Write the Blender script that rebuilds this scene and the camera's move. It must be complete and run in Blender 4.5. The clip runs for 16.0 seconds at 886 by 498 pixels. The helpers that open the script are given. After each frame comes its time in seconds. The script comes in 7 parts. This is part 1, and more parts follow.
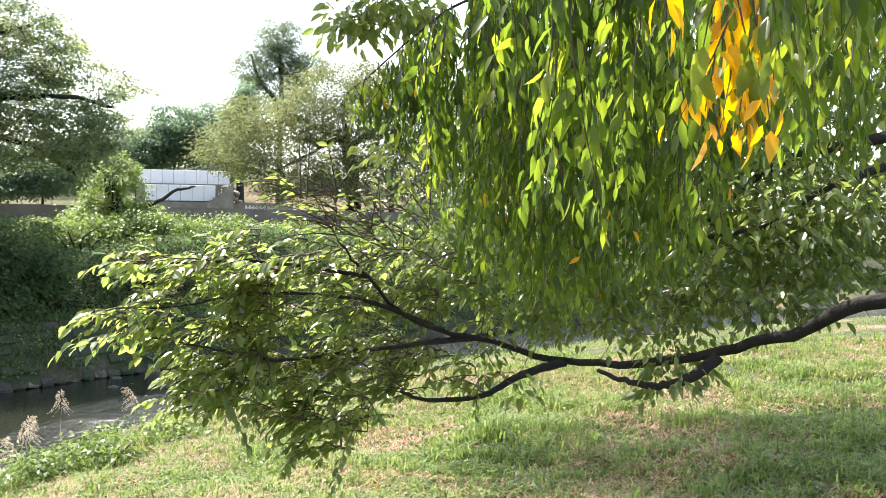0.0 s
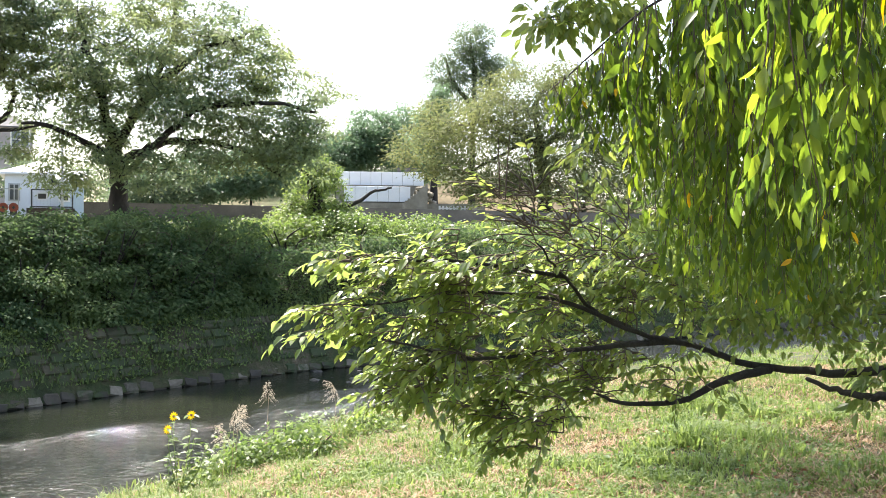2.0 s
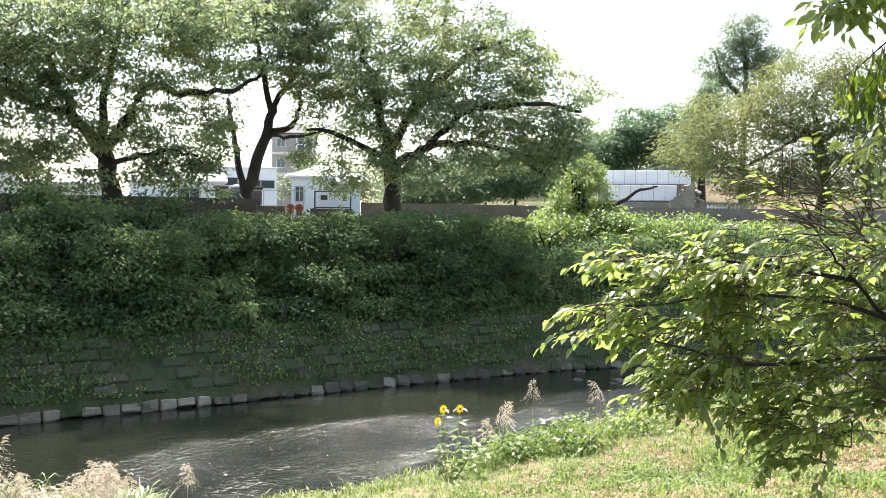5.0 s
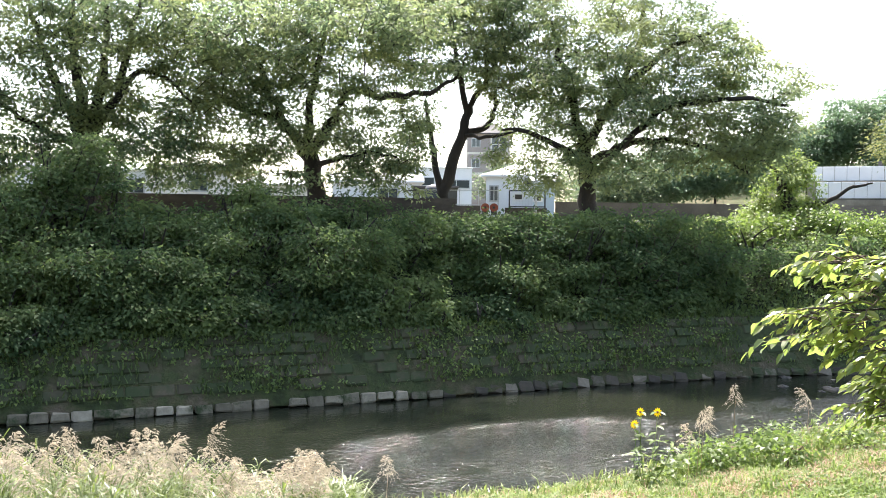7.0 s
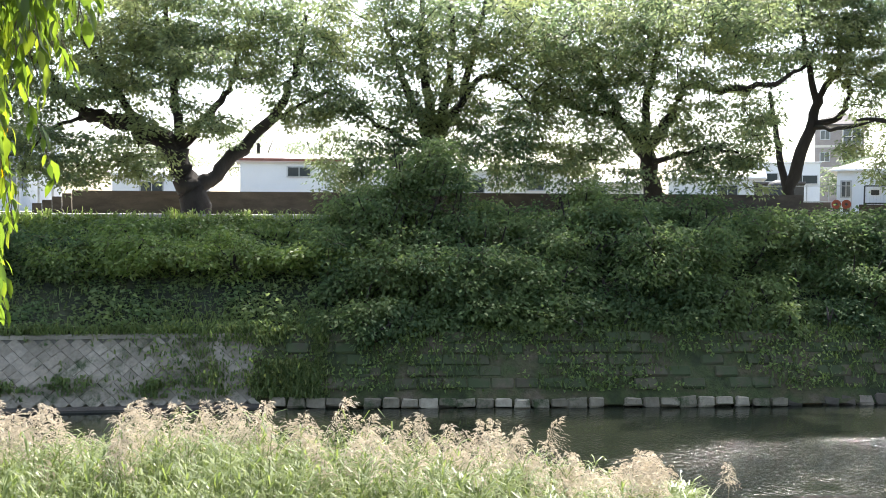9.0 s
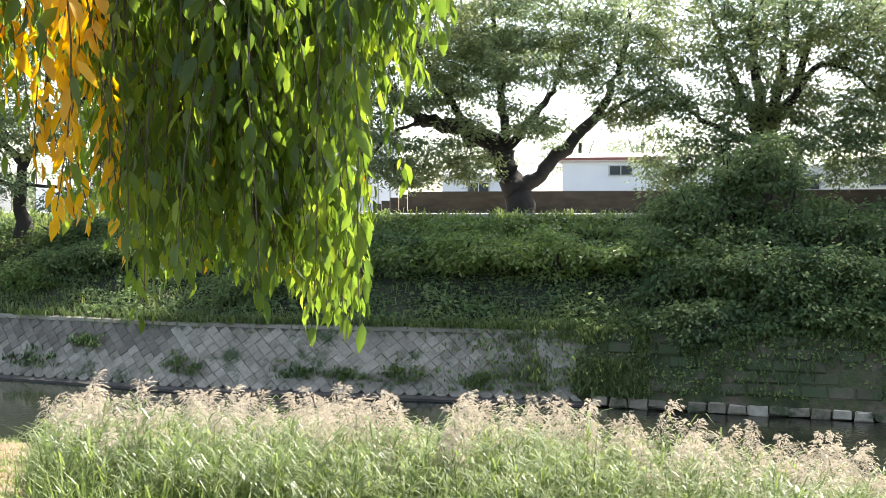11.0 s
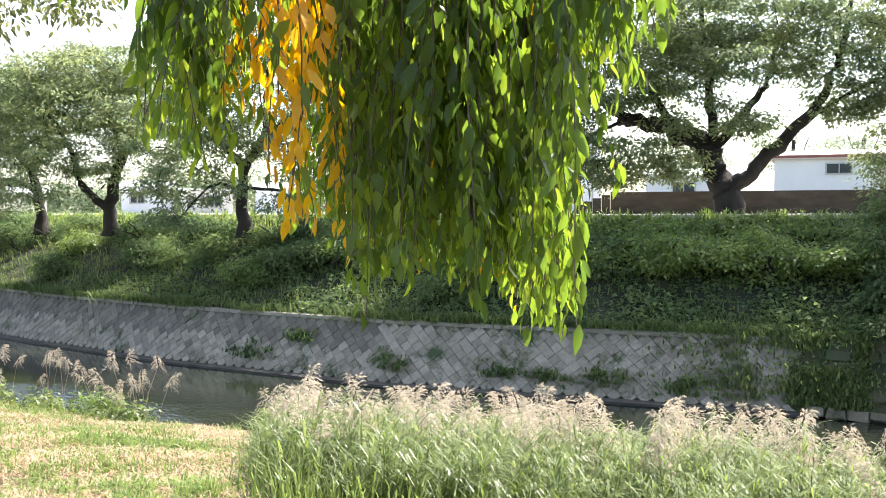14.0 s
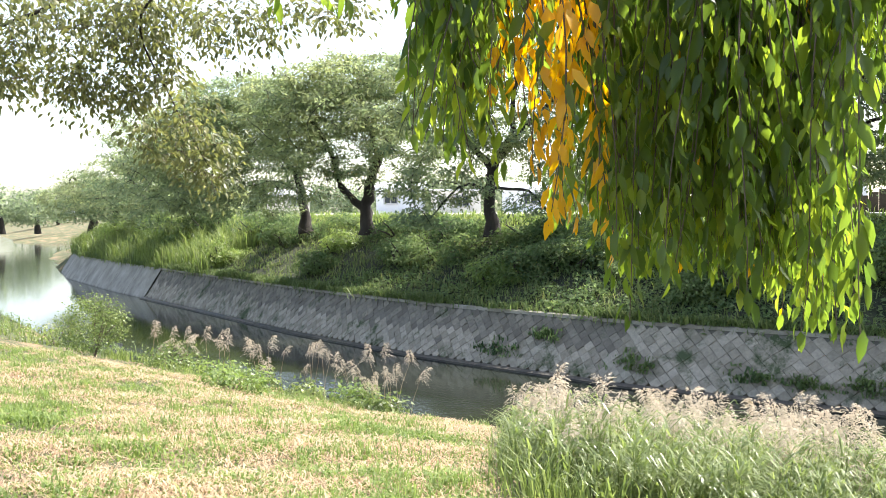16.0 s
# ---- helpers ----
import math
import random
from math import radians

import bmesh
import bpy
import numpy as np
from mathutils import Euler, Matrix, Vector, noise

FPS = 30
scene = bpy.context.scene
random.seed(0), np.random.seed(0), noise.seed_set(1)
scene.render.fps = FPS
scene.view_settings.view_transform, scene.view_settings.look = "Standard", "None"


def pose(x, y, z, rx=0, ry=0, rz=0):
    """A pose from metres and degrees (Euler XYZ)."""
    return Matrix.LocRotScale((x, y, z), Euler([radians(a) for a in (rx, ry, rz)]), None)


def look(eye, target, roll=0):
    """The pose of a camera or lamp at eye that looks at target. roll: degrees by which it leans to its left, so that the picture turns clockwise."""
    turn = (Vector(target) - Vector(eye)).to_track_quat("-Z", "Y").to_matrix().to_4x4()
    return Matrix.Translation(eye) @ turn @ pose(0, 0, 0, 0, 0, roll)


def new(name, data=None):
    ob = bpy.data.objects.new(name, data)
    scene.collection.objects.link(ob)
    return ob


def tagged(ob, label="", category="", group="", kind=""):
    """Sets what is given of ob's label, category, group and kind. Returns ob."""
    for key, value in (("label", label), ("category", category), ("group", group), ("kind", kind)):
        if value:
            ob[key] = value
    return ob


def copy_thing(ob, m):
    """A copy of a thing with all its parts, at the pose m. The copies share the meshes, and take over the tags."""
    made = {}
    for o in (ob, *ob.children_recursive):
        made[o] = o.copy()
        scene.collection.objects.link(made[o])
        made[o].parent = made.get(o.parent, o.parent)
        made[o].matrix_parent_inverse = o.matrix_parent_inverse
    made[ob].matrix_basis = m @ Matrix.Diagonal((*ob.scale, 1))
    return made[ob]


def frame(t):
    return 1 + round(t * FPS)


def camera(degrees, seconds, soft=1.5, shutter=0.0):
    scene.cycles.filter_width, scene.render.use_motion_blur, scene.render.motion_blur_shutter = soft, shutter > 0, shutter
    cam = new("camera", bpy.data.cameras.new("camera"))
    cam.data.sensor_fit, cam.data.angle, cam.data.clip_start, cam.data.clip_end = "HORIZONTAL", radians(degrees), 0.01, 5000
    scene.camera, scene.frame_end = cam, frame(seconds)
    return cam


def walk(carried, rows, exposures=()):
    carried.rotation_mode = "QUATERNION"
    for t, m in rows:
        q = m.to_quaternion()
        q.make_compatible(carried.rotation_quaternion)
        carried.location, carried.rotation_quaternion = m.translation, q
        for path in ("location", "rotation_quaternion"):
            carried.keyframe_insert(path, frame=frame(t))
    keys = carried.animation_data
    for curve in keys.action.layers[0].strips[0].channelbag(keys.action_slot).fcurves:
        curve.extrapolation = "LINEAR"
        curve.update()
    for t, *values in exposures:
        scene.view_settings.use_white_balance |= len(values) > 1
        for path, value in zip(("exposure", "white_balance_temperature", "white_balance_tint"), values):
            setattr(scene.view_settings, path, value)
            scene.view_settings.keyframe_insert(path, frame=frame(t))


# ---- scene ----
EYE = 4.2  # metres above the water, which lies at z = 0
cam = camera(48.25, 16.0, soft=0.75)
# seconds, x, y, yaw to the left, pitch up, roll
ROWS = [
    (0.0, 0.000, 0.170, -0.00, -1.40, 0.59),
    (0.5, -0.008, 0.170, 2.67, -1.42, 0.59),
    (1.0, -0.015, 0.169, 5.09, -1.44, 0.61),
    (1.5, -0.024, 0.168, 7.97, -1.46, 0.64),
    (2.0, -0.033, 0.167, 11.02, -1.50, 0.64),
    (2.5, -0.040, 0.165, 13.68, -1.53, 0.65),
    (3.0, -0.048, 0.163, 16.43, -1.56, 0.61),
    (3.5, -0.056, 0.161, 19.11, -1.59, 0.56),
    (4.0, -0.062, 0.158, 21.53, -1.62, 0.58),
    (6.5, -0.095, 0.141, 33.96, -1.81, 0.55),
    (7.0, -0.103, 0.135, 37.31, -1.85, 0.53),
    (7.5, -0.113, 0.127, 41.59, -1.90, 0.45),
    (8.0, -0.122, 0.118, 45.83, -1.93, 0.48),
    (8.5, -0.131, 0.108, 50.42, -2.02, 0.31),
    (9.0, -0.142, 0.094, 56.46, -2.08, 0.29),
    (9.5, -0.150, 0.079, 62.27, -2.10, 0.24),
    (10.0, -0.158, 0.063, 68.31, -2.16, 0.12),
    (12.5, -0.166, 0.036, 77.65, -2.15, -0.02),
    (13.0, -0.167, 0.031, 79.43, -2.16, -0.05),
    (13.5, -0.168, 0.023, 82.38, -2.15, -0.08),
    (14.0, -0.170, 0.011, 86.45, -2.12, -0.12),
    (14.5, -0.170, -0.002, 90.79, -2.10, -0.14),
    (15.0, -0.169, -0.014, 94.62, -2.11, -0.22),
    (15.5, -0.168, -0.023, 97.63, -2.11, -0.32),
    (16.0, -0.167, -0.031, 100.56, -2.10, -0.33),
]
walk(cam, [(t, pose(x, y, EYE, 0, 0, yaw) @ pose(0, 0, 0, 90 + pitch, 0, 0) @ pose(0, 0, 0, 0, 0, roll))
           for t, x, y, yaw, pitch, roll in ROWS],
     exposures=[(0.0, 1.72), (7.0, 1.7), (12.5, 1.8), (16.0, 1.82)])

# ---- sky and sun ----
SUN_AZ, SUN_EL = 42.0, 54.0
world = bpy.data.worlds.new("sky")
world.use_nodes = True
scene.world = world
wn = world.node_tree.nodes
sky = wn.new("ShaderNodeTexSky")
sky.sky_type = "NISHITA"
sky.sun_disc = False
sky.sun_elevation = radians(SUN_EL)
sky.sun_rotation = radians(-SUN_AZ)
sky.air_density, sky.dust_density, sky.ozone_density = 1.0, 2.2, 0.4
wn["Background"].inputs["Strength"].default_value = 0.15
haze = wn.new("ShaderNodeHueSaturation")  # thin white cloud takes most of the blue out of the sky
haze.inputs["Saturation"].default_value = 0.86
world.node_tree.links.new(sky.outputs[0], haze.inputs["Color"])
world.node_tree.links.new(haze.outputs[0], wn["Background"].inputs["Color"])


def spot(az, d, z=0.0):
    """A place by its bearing (degrees to the left of +y), its distance and its height."""
    return Vector((-math.sin(radians(az)) * d, math.cos(radians(az)) * d, z))


STAND = Vector((0.0, 0.0, 0.0))  # where the bearings of near things are taken from


def seen(az, el, d):
    """A place by bearing, elevation from the eye and distance."""
    return STAND + spot(az, d, EYE + d * math.tan(radians(el)))


sun_data = bpy.data.lights.new("sun", "SUN")
sun_data.energy, sun_data.angle, sun_data.color = 4.6, radians(0.6), (1.0, 0.945, 0.87)
sun = new("sun", sun_data)
sun.matrix_world = look(spot(SUN_AZ, 60 * math.cos(radians(SUN_EL)), 60 * math.sin(radians(SUN_EL))), (0, 0, 0))

# ---- materials ----


def shader(name):
    m = bpy.data.materials.new(name)
    m.use_nodes = True
    nt = m.node_tree
    return m, nt, nt.nodes["Principled BSDF"]


def ramp(nt, fac, stops):
    r = nt.nodes.new("ShaderNodeValToRGB")
    e = r.color_ramp.elements
    while len(e) < len(stops):
        e.new(0.5)
    for k, (p, c) in enumerate(stops):
        e[k].position, e[k].color = p, (*c, 1)
    nt.links.new(fac, r.inputs[0])
    return r.outputs[0]


def noise_at(nt, scale, detail=4.0, rough=0.6, stretch=None, coords="Object"):
    if coords == "World":
        vec = nt.nodes.new("ShaderNodeNewGeometry").outputs["Position"]
    else:
        vec = nt.nodes.new("ShaderNodeTexCoord").outputs[coords]
    if stretch:
        mp = nt.nodes.new("ShaderNodeMapping")
        mp.inputs["Scale"].default_value = stretch
        nt.links.new(vec, mp.inputs[0])
        vec = mp.outputs[0]
    n = nt.nodes.new("ShaderNodeTexNoise")
    n.inputs["Scale"].default_value, n.inputs["Detail"].default_value, n.inputs["Roughness"].default_value = scale, detail, rough
    nt.links.new(vec, n.inputs["Vector"])
    return n.outputs["Fac"]


def blend(nt, fac, a, b, how="MIX"):
    mx = nt.nodes.new("ShaderNodeMix")
    mx.data_type, mx.blend_type = "RGBA", how
    for sock, val in ((mx.inputs[0], fac), (mx.inputs[6], a), (mx.inputs[7], b)):
        if isinstance(val, (int, float)):
            sock.default_value = val
        elif isinstance(val, tuple):
            sock.default_value = (*val, 1)
        else:
            nt.links.new(val, sock)
    return mx.outputs[2]


def bump(nt, bsdf, fac, strength, dist=0.02):
    b = nt.nodes.new("ShaderNodeBump")
    b.inputs["Strength"].default_value, b.inputs["Distance"].default_value = strength, dist
    nt.links.new(fac, b.inputs["Height"])
    nt.links.new(b.outputs[0], bsdf.inputs["Normal"])


def surface(name, stops, scale, rough=0.85, relief=0.4, dist=0.02, fine=None, metal=0.0, stretch=None, tone=0.12, coords="Object"):
    """A matt surface whose colour runs through stops by a broad noise, with a finer grain over it."""
    m, nt, b = shader(name)
    base = ramp(nt, noise_at(nt, scale, stretch=stretch, coords=coords), stops)
    grain = noise_at(nt, fine or scale * 9, 5, 0.7, stretch=stretch, coords=coords)
    dark = ramp(nt, grain, [(0.3, (1 - 2 * tone,) * 3), (0.7, (1, 1, 1))])
    nt.links.new(blend(nt, 1.0, base, dark, "MULTIPLY"), b.inputs["Base Color"])
    b.inputs["Roughness"].default_value, b.inputs["Metallic"].default_value = rough, metal
    bump(nt, b, grain, relief, dist)
    return m


def pieces(name, stops, scale, rough=0.9, relief=0.5, spread=0.35, moss=0.0):
    """For single stones: each takes its own tone by chance, with grain and moss over it."""
    m, nt, b = shader(name)
    info = nt.nodes.new("ShaderNodeObjectInfo")
    geo = nt.nodes.new("ShaderNodeNewGeometry")
    add = nt.nodes.new("ShaderNodeMath")
    add.operation = "ADD"
    nt.links.new(info.outputs["Random"], add.inputs[0])
    nt.links.new(geo.outputs["Random Per Island"], add.inputs[1])
    fr = nt.nodes.new("ShaderNodeMath")
    fr.operation = "FRACT"
    nt.links.new(add.outputs[0], fr.inputs[0])
    base = ramp(nt, fr.outputs[0], stops)
    grain = noise_at(nt, scale, 6, 0.7, coords="World")
    dark = ramp(nt, grain, [(0.25, (1 - spread,) * 3), (0.75, (1, 1, 1))])
    col = blend(nt, 1.0, base, dark, "MULTIPLY")
    if moss:
        patch = ramp(nt, noise_at(nt, 1.1, 6, 0.75, coords="World"), [(0.62 - moss * 0.3, (0, 0, 0)), (0.7 - moss * 0.2, (1, 1, 1))])
        col = blend(nt, patch, col, (0.035, 0.05, 0.016))
    nt.links.new(col, b.inputs["Base Color"])
    b.inputs["Roughness"].default_value = rough
    bump(nt, b, grain, relief, 0.015)
    return m


def leafage(name, stops, through_light=0.4, rough=0.45, gloss=0.35, patch=None, glow=1.6, pale=0.1):
    """Leaves: each plant has its own green by chance, and each leaf about it; light comes through the blade."""
    m, nt, b = shader(name)
    geo = nt.nodes.new("ShaderNodeNewGeometry")
    info = nt.nodes.new("ShaderNodeObjectInfo")
    fr = nt.nodes.new("ShaderNodeMath")
    fr.operation = "MULTIPLY_ADD"
    own = nt.nodes.new("ShaderNodeMath")
    own.operation = "MULTIPLY"
    own.inputs[1].default_value = 0.36
    nt.links.new(info.outputs["Random"], own.inputs[0])
    nt.links.new(geo.outputs["Random Per Island"], fr.inputs[0])
    fr.inputs[1].default_value = 0.64
    nt.links.new(own.outputs[0], fr.inputs[2])
    col = ramp(nt, fr.outputs[0], [(p, tuple((1 - pale) * v + pale * c[1] for v in c)) for p, c in stops])
    if patch:
        spots = ramp(nt, noise_at(nt, patch[0], 3), [(0.42, (0, 0, 0)), (0.62, (1, 1, 1))])
        col = blend(nt, spots, col, blend(nt, 0.55, col, patch[1]))
    nt.links.new(col, b.inputs["Base Color"])
    b.inputs["Roughness"].default_value = rough
    b.inputs["Specular IOR Level"].default_value = gloss
    tr = nt.nodes.new("ShaderNodeBsdfTranslucent")
    hue = nt.nodes.new("ShaderNodeHueSaturation")
    hue.inputs["Saturation"].default_value, hue.inputs["Value"].default_value = 1.12, glow
    nt.links.new(col, hue.inputs["Color"])
    nt.links.new(hue.outputs[0], tr.inputs["Color"])
    mx = nt.nodes.new("ShaderNodeMixShader")
    mx.inputs[0].default_value = through_light
    nt.links.new(b.outputs[0], mx.inputs[1])
    nt.links.new(tr.outputs[0], mx.inputs[2])
    nt.links.new(mx.outputs[0], nt.nodes["Material Output"].inputs["Surface"])
    return m


M_TREE = leafage("cherry_leaves", [(0, (0.06, 0.095, 0.05)), (0.45, (0.112, 0.15, 0.074)), (0.94, (0.185, 0.22, 0.1)), (1, (0.26, 0.19, 0.07))], 0.6, 0.5, 0.25, patch=(0.45, (0.21, 0.22, 0.098)), glow=2.0)
M_CROWN = leafage("yellowing_crown_leaves", [(0, (0.075, 0.105, 0.045)), (0.5, (0.12, 0.148, 0.06)), (1, (0.175, 0.19, 0.075))], 0.45, 0.6, 0.15, patch=(0.3, (0.18, 0.185, 0.07)), glow=1.7)
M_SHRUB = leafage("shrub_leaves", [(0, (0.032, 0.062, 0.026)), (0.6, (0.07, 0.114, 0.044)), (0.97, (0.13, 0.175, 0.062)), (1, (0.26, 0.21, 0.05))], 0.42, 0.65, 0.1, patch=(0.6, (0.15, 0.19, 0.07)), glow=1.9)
# ivy and weed green; on the bank shrubs its brightness stands in for sunlight
M_IVY_SUN = leafage("ivy_and_sun_toned_leaves", [(0, (0.085, 0.135, 0.03)), (0.6, (0.15, 0.21, 0.045)), (1, (0.24, 0.29, 0.065))], 0.45, glow=1.8)
M_NEAR = leafage("branch_leaves", [(0, (0.066, 0.104, 0.032)), (0.55, (0.142, 0.178, 0.05)), (0.985, (0.22, 0.24, 0.068)), (1, (0.34, 0.18, 0.03))], 0.5, 0.25, 0.9, glow=2.6, pale=0.04)
M_HANG = leafage("weeping_leaves", [(0, (0.03, 0.052, 0.012)), (0.6, (0.08, 0.112, 0.02)), (1, (0.16, 0.185, 0.03))], 0.56, 0.34, 0.4, glow=3.5, pale=0.0)
M_OLIVE = leafage("olive_leaves", [(0, (0.06, 0.07, 0.024)), (0.6, (0.125, 0.135, 0.04)), (1, (0.22, 0.21, 0.06))], 0.45, 0.45, 0.4, glow=1.9)
M_YELLOW = leafage("yellow_leaves", [(0, (0.42, 0.2, 0.015)), (0.25, (0.62, 0.33, 0.02)), (0.8, (0.7, 0.42, 0.03)), (1, (0.4, 0.36, 0.04))], 0.5, 0.35, 0.4, pale=0.0)
M_BAMBOO = leafage("bamboo_leaves", [(0, (0.075, 0.13, 0.068)), (1, (0.145, 0.21, 0.105))], 0.48, glow=1.9)
M_FAR = leafage("far_leaves", [(0, (0.085, 0.12, 0.065)), (1, (0.17, 0.205, 0.1))], 0.5, glow=2.0)
M_GRASS = leafage("grass_blades", [(0, (0.1, 0.155, 0.035)), (0.6, (0.18, 0.245, 0.055)), (1, (0.3, 0.33, 0.11))], 0.45, 0.5, 0.3)
M_BANKGRASS = leafage("bank_grass_blades", [(0, (0.06, 0.095, 0.028)), (0.6, (0.115, 0.16, 0.044)), (0.9, (0.19, 0.21, 0.07)), (1, (0.3, 0.22, 0.11))], 0.35, 0.6, 0.2)
M_REED = leafage("reed_leaves", [(0, (0.07, 0.1, 0.027)), (0.6, (0.14, 0.182, 0.05)), (0.9, (0.22, 0.255, 0.085)), (1, (0.42, 0.4, 0.22))], 0.45, 0.42, 0.4, pale=0.04)
M_PLUME = leafage("reed_plumes", [(0, (0.35, 0.29, 0.215)), (1, (0.51, 0.44, 0.345))], 0.4, 0.8, 0.1)
M_STRAW = leafage("dry_straw", [(0, (0.2, 0.11, 0.055)), (0.35, (0.37, 0.25, 0.145)), (0.85, (0.5, 0.38, 0.245)), (1, (0.6, 0.5, 0.35))], 0.25, 0.7, 0.2)
M_LITTER = leafage("leaf_litter", [(0, (0.16, 0.07, 0.03)), (0.6, (0.28, 0.14, 0.06)), (1, (0.4, 0.26, 0.12))], 0.15, 0.7, 0.2)
M_PETAL = leafage("flower_petals", [(0, (0.85, 0.55, 0.01)), (1, (0.9, 0.65, 0.02))], 0.35, pale=0.0)
M_BARK = surface("bark", [(0.3, (0.02, 0.015, 0.013)), (0.7, (0.052, 0.042, 0.035))], 3.0, 0.95, 0.9, 0.03, 22, stretch=(1, 1, 0.35))
M_TWIG = surface("twig_bark", [(0.3, (0.07, 0.05, 0.035)), (0.7, (0.16, 0.12, 0.085))], 8.0, 0.9, 0.4)
M_GROUND = surface("earth_and_turf", [(0.32, (0.06, 0.075, 0.028)), (0.48, (0.1, 0.11, 0.042)), (0.57, (0.19, 0.145, 0.075)), (0.68, (0.32, 0.23, 0.125))], 0.8, 1.0, 1.0, 0.06, 14, tone=0.3)
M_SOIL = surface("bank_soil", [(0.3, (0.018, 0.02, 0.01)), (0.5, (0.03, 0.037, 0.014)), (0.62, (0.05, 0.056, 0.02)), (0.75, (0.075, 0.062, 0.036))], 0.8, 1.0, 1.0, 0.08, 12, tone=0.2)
M_STONE = pieces("revetment_stone", [(0, (0.22, 0.19, 0.142)), (0.5, (0.29, 0.252, 0.192)), (1, (0.37, 0.326, 0.255))], 9.0, moss=0.3, spread=0.45)
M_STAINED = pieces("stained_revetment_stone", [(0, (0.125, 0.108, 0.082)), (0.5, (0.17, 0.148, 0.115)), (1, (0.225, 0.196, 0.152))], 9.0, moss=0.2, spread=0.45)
M_TOE = pieces("toe_stone", [(0, (0.17, 0.145, 0.1)), (0.6, (0.29, 0.25, 0.178)), (1, (0.47, 0.41, 0.31))], 7.0, moss=0.3, spread=0.5)
M_TOEDARK = pieces("wet_toe_slab", [(0, (0.05, 0.042, 0.032)), (0.75, (0.1, 0.082, 0.06)), (1, (0.26, 0.22, 0.165))], 7.0, moss=0.4, spread=0.5)
M_MOSSY = pieces("mossy_stone", [(0, (0.06, 0.049, 0.029)), (1, (0.115, 0.095, 0.058))], 6.0, moss=0.75)
M_MOSSBANK = surface("mossy_old_masonry", [(0.3, (0.03, 0.042, 0.014)), (0.45, (0.06, 0.08, 0.024)), (0.57, (0.09, 0.085, 0.04)), (0.7, (0.15, 0.12, 0.08))], 1.6, 1.0, 1.0, 0.08, 9, tone=0.25)
M_JOINT = surface("damp_joint", [(0.3, (0.085, 0.078, 0.06)), (0.7, (0.15, 0.137, 0.108))], 3.0, 0.95, 0.6)
M_CONC = surface("weathered_concrete", [(0.3, (0.18, 0.16, 0.125)), (0.5, (0.26, 0.236, 0.19)), (0.7, (0.35, 0.32, 0.265))], 1.2, 0.9, 0.35, 0.01, 26)
M_WALL = surface("dark_stained_wall", [(0.3, (0.055, 0.045, 0.036)), (0.7, (0.105, 0.088, 0.07))], 1.4, 0.9, 0.4, 0.01, 18, stretch=(1, 1, 3))
M_GREYWALL = surface("grey_block_wall", [(0.3, (0.075, 0.07, 0.06)), (0.7, (0.13, 0.12, 0.105))], 1.2, 0.9, 0.4, 0.01, 18)
M_ROAD = surface("pale_path", [(0.3, (0.36, 0.34, 0.3)), (0.7, (0.5, 0.48, 0.44))], 1.5, 0.9, 0.3, 0.01, 30)
M_WHITE = surface("white_siding", [(0.3, (0.74, 0.75, 0.76)), (0.7, (0.82, 0.82, 0.82))], 0.6, 0.6, 0.1, 0.005, 14, tone=0.04)
M_CREAM = surface("cream_render", [(0.3, (0.68, 0.64, 0.56)), (0.7, (0.78, 0.74, 0.66))], 0.6, 0.7, 0.1, 0.005, 14, tone=0.05)
M_BLUEGREY = surface("blue_grey_siding", [(0.3, (0.27, 0.29, 0.31)), (0.7, (0.34, 0.36, 0.38))], 0.5, 0.55, 0.2, 0.01, 12, tone=0.05)
M_BRICKTONE = surface("brown_grey_tiles", [(0.3, (0.36, 0.31, 0.29)), (0.7, (0.45, 0.4, 0.37))], 0.5, 0.7, 0.2, 0.01, 12)
M_ROOFWHITE = surface("pale_metal_roof", [(0.3, (0.7, 0.7, 0.7)), (0.7, (0.82, 0.82, 0.82))], 0.5, 0.45, 0.1, 0.005, 10, tone=0.04)
M_ROOFRED = surface("rusty_red_trim", [(0.3, (0.2, 0.07, 0.05)), (0.7, (0.3, 0.12, 0.09))], 1.5, 0.6)
M_ROOFDARK = surface("dark_roof", [(0.3, (0.1, 0.095, 0.095)), (0.7, (0.17, 0.16, 0.16))], 1.0, 0.7)
M_ROOFDARK.node_tree.nodes["Principled BSDF"].inputs["Specular IOR Level"].default_value = 0.05
M_METAL = surface("galvanised_steel", [(0.3, (0.45, 0.46, 0.47)), (0.7, (0.6, 0.61, 0.62))], 3.0, 0.4, 0.1, metal=0.8)
M_DARK = surface("dark_plastic", [(0.3, (0.03, 0.032, 0.035)), (0.7, (0.06, 0.062, 0.066))], 4.0, 0.5, 0.1)
M_RED = surface("red_paint", [(0.3, (0.26, 0.05, 0.03)), (0.7, (0.38, 0.09, 0.05))], 4.0, 0.5, 0.1)
M_PALEBLUE = surface("pale_blue_boards", [(0.3, (0.42, 0.5, 0.54)), (0.7, (0.5, 0.58, 0.62))], 0.5, 0.6, 0.2, 0.01, 12, tone=0.05)
M_PINKROOF = surface("faded_pink_roof", [(0.3, (0.6, 0.5, 0.48)), (0.7, (0.72, 0.62, 0.6))], 0.6, 0.5, 0.1, 0.005, 10, tone=0.05)
M_BUSH = leafage("bush_leaves", [(0, (0.055, 0.095, 0.038)), (0.6, (0.11, 0.165, 0.06)), (0.96, (0.175, 0.225, 0.08)), (1, (0.3, 0.23, 0.06))], 0.52, 0.6, 0.15, patch=(0.7, (0.18, 0.215, 0.085)), glow=1.9)
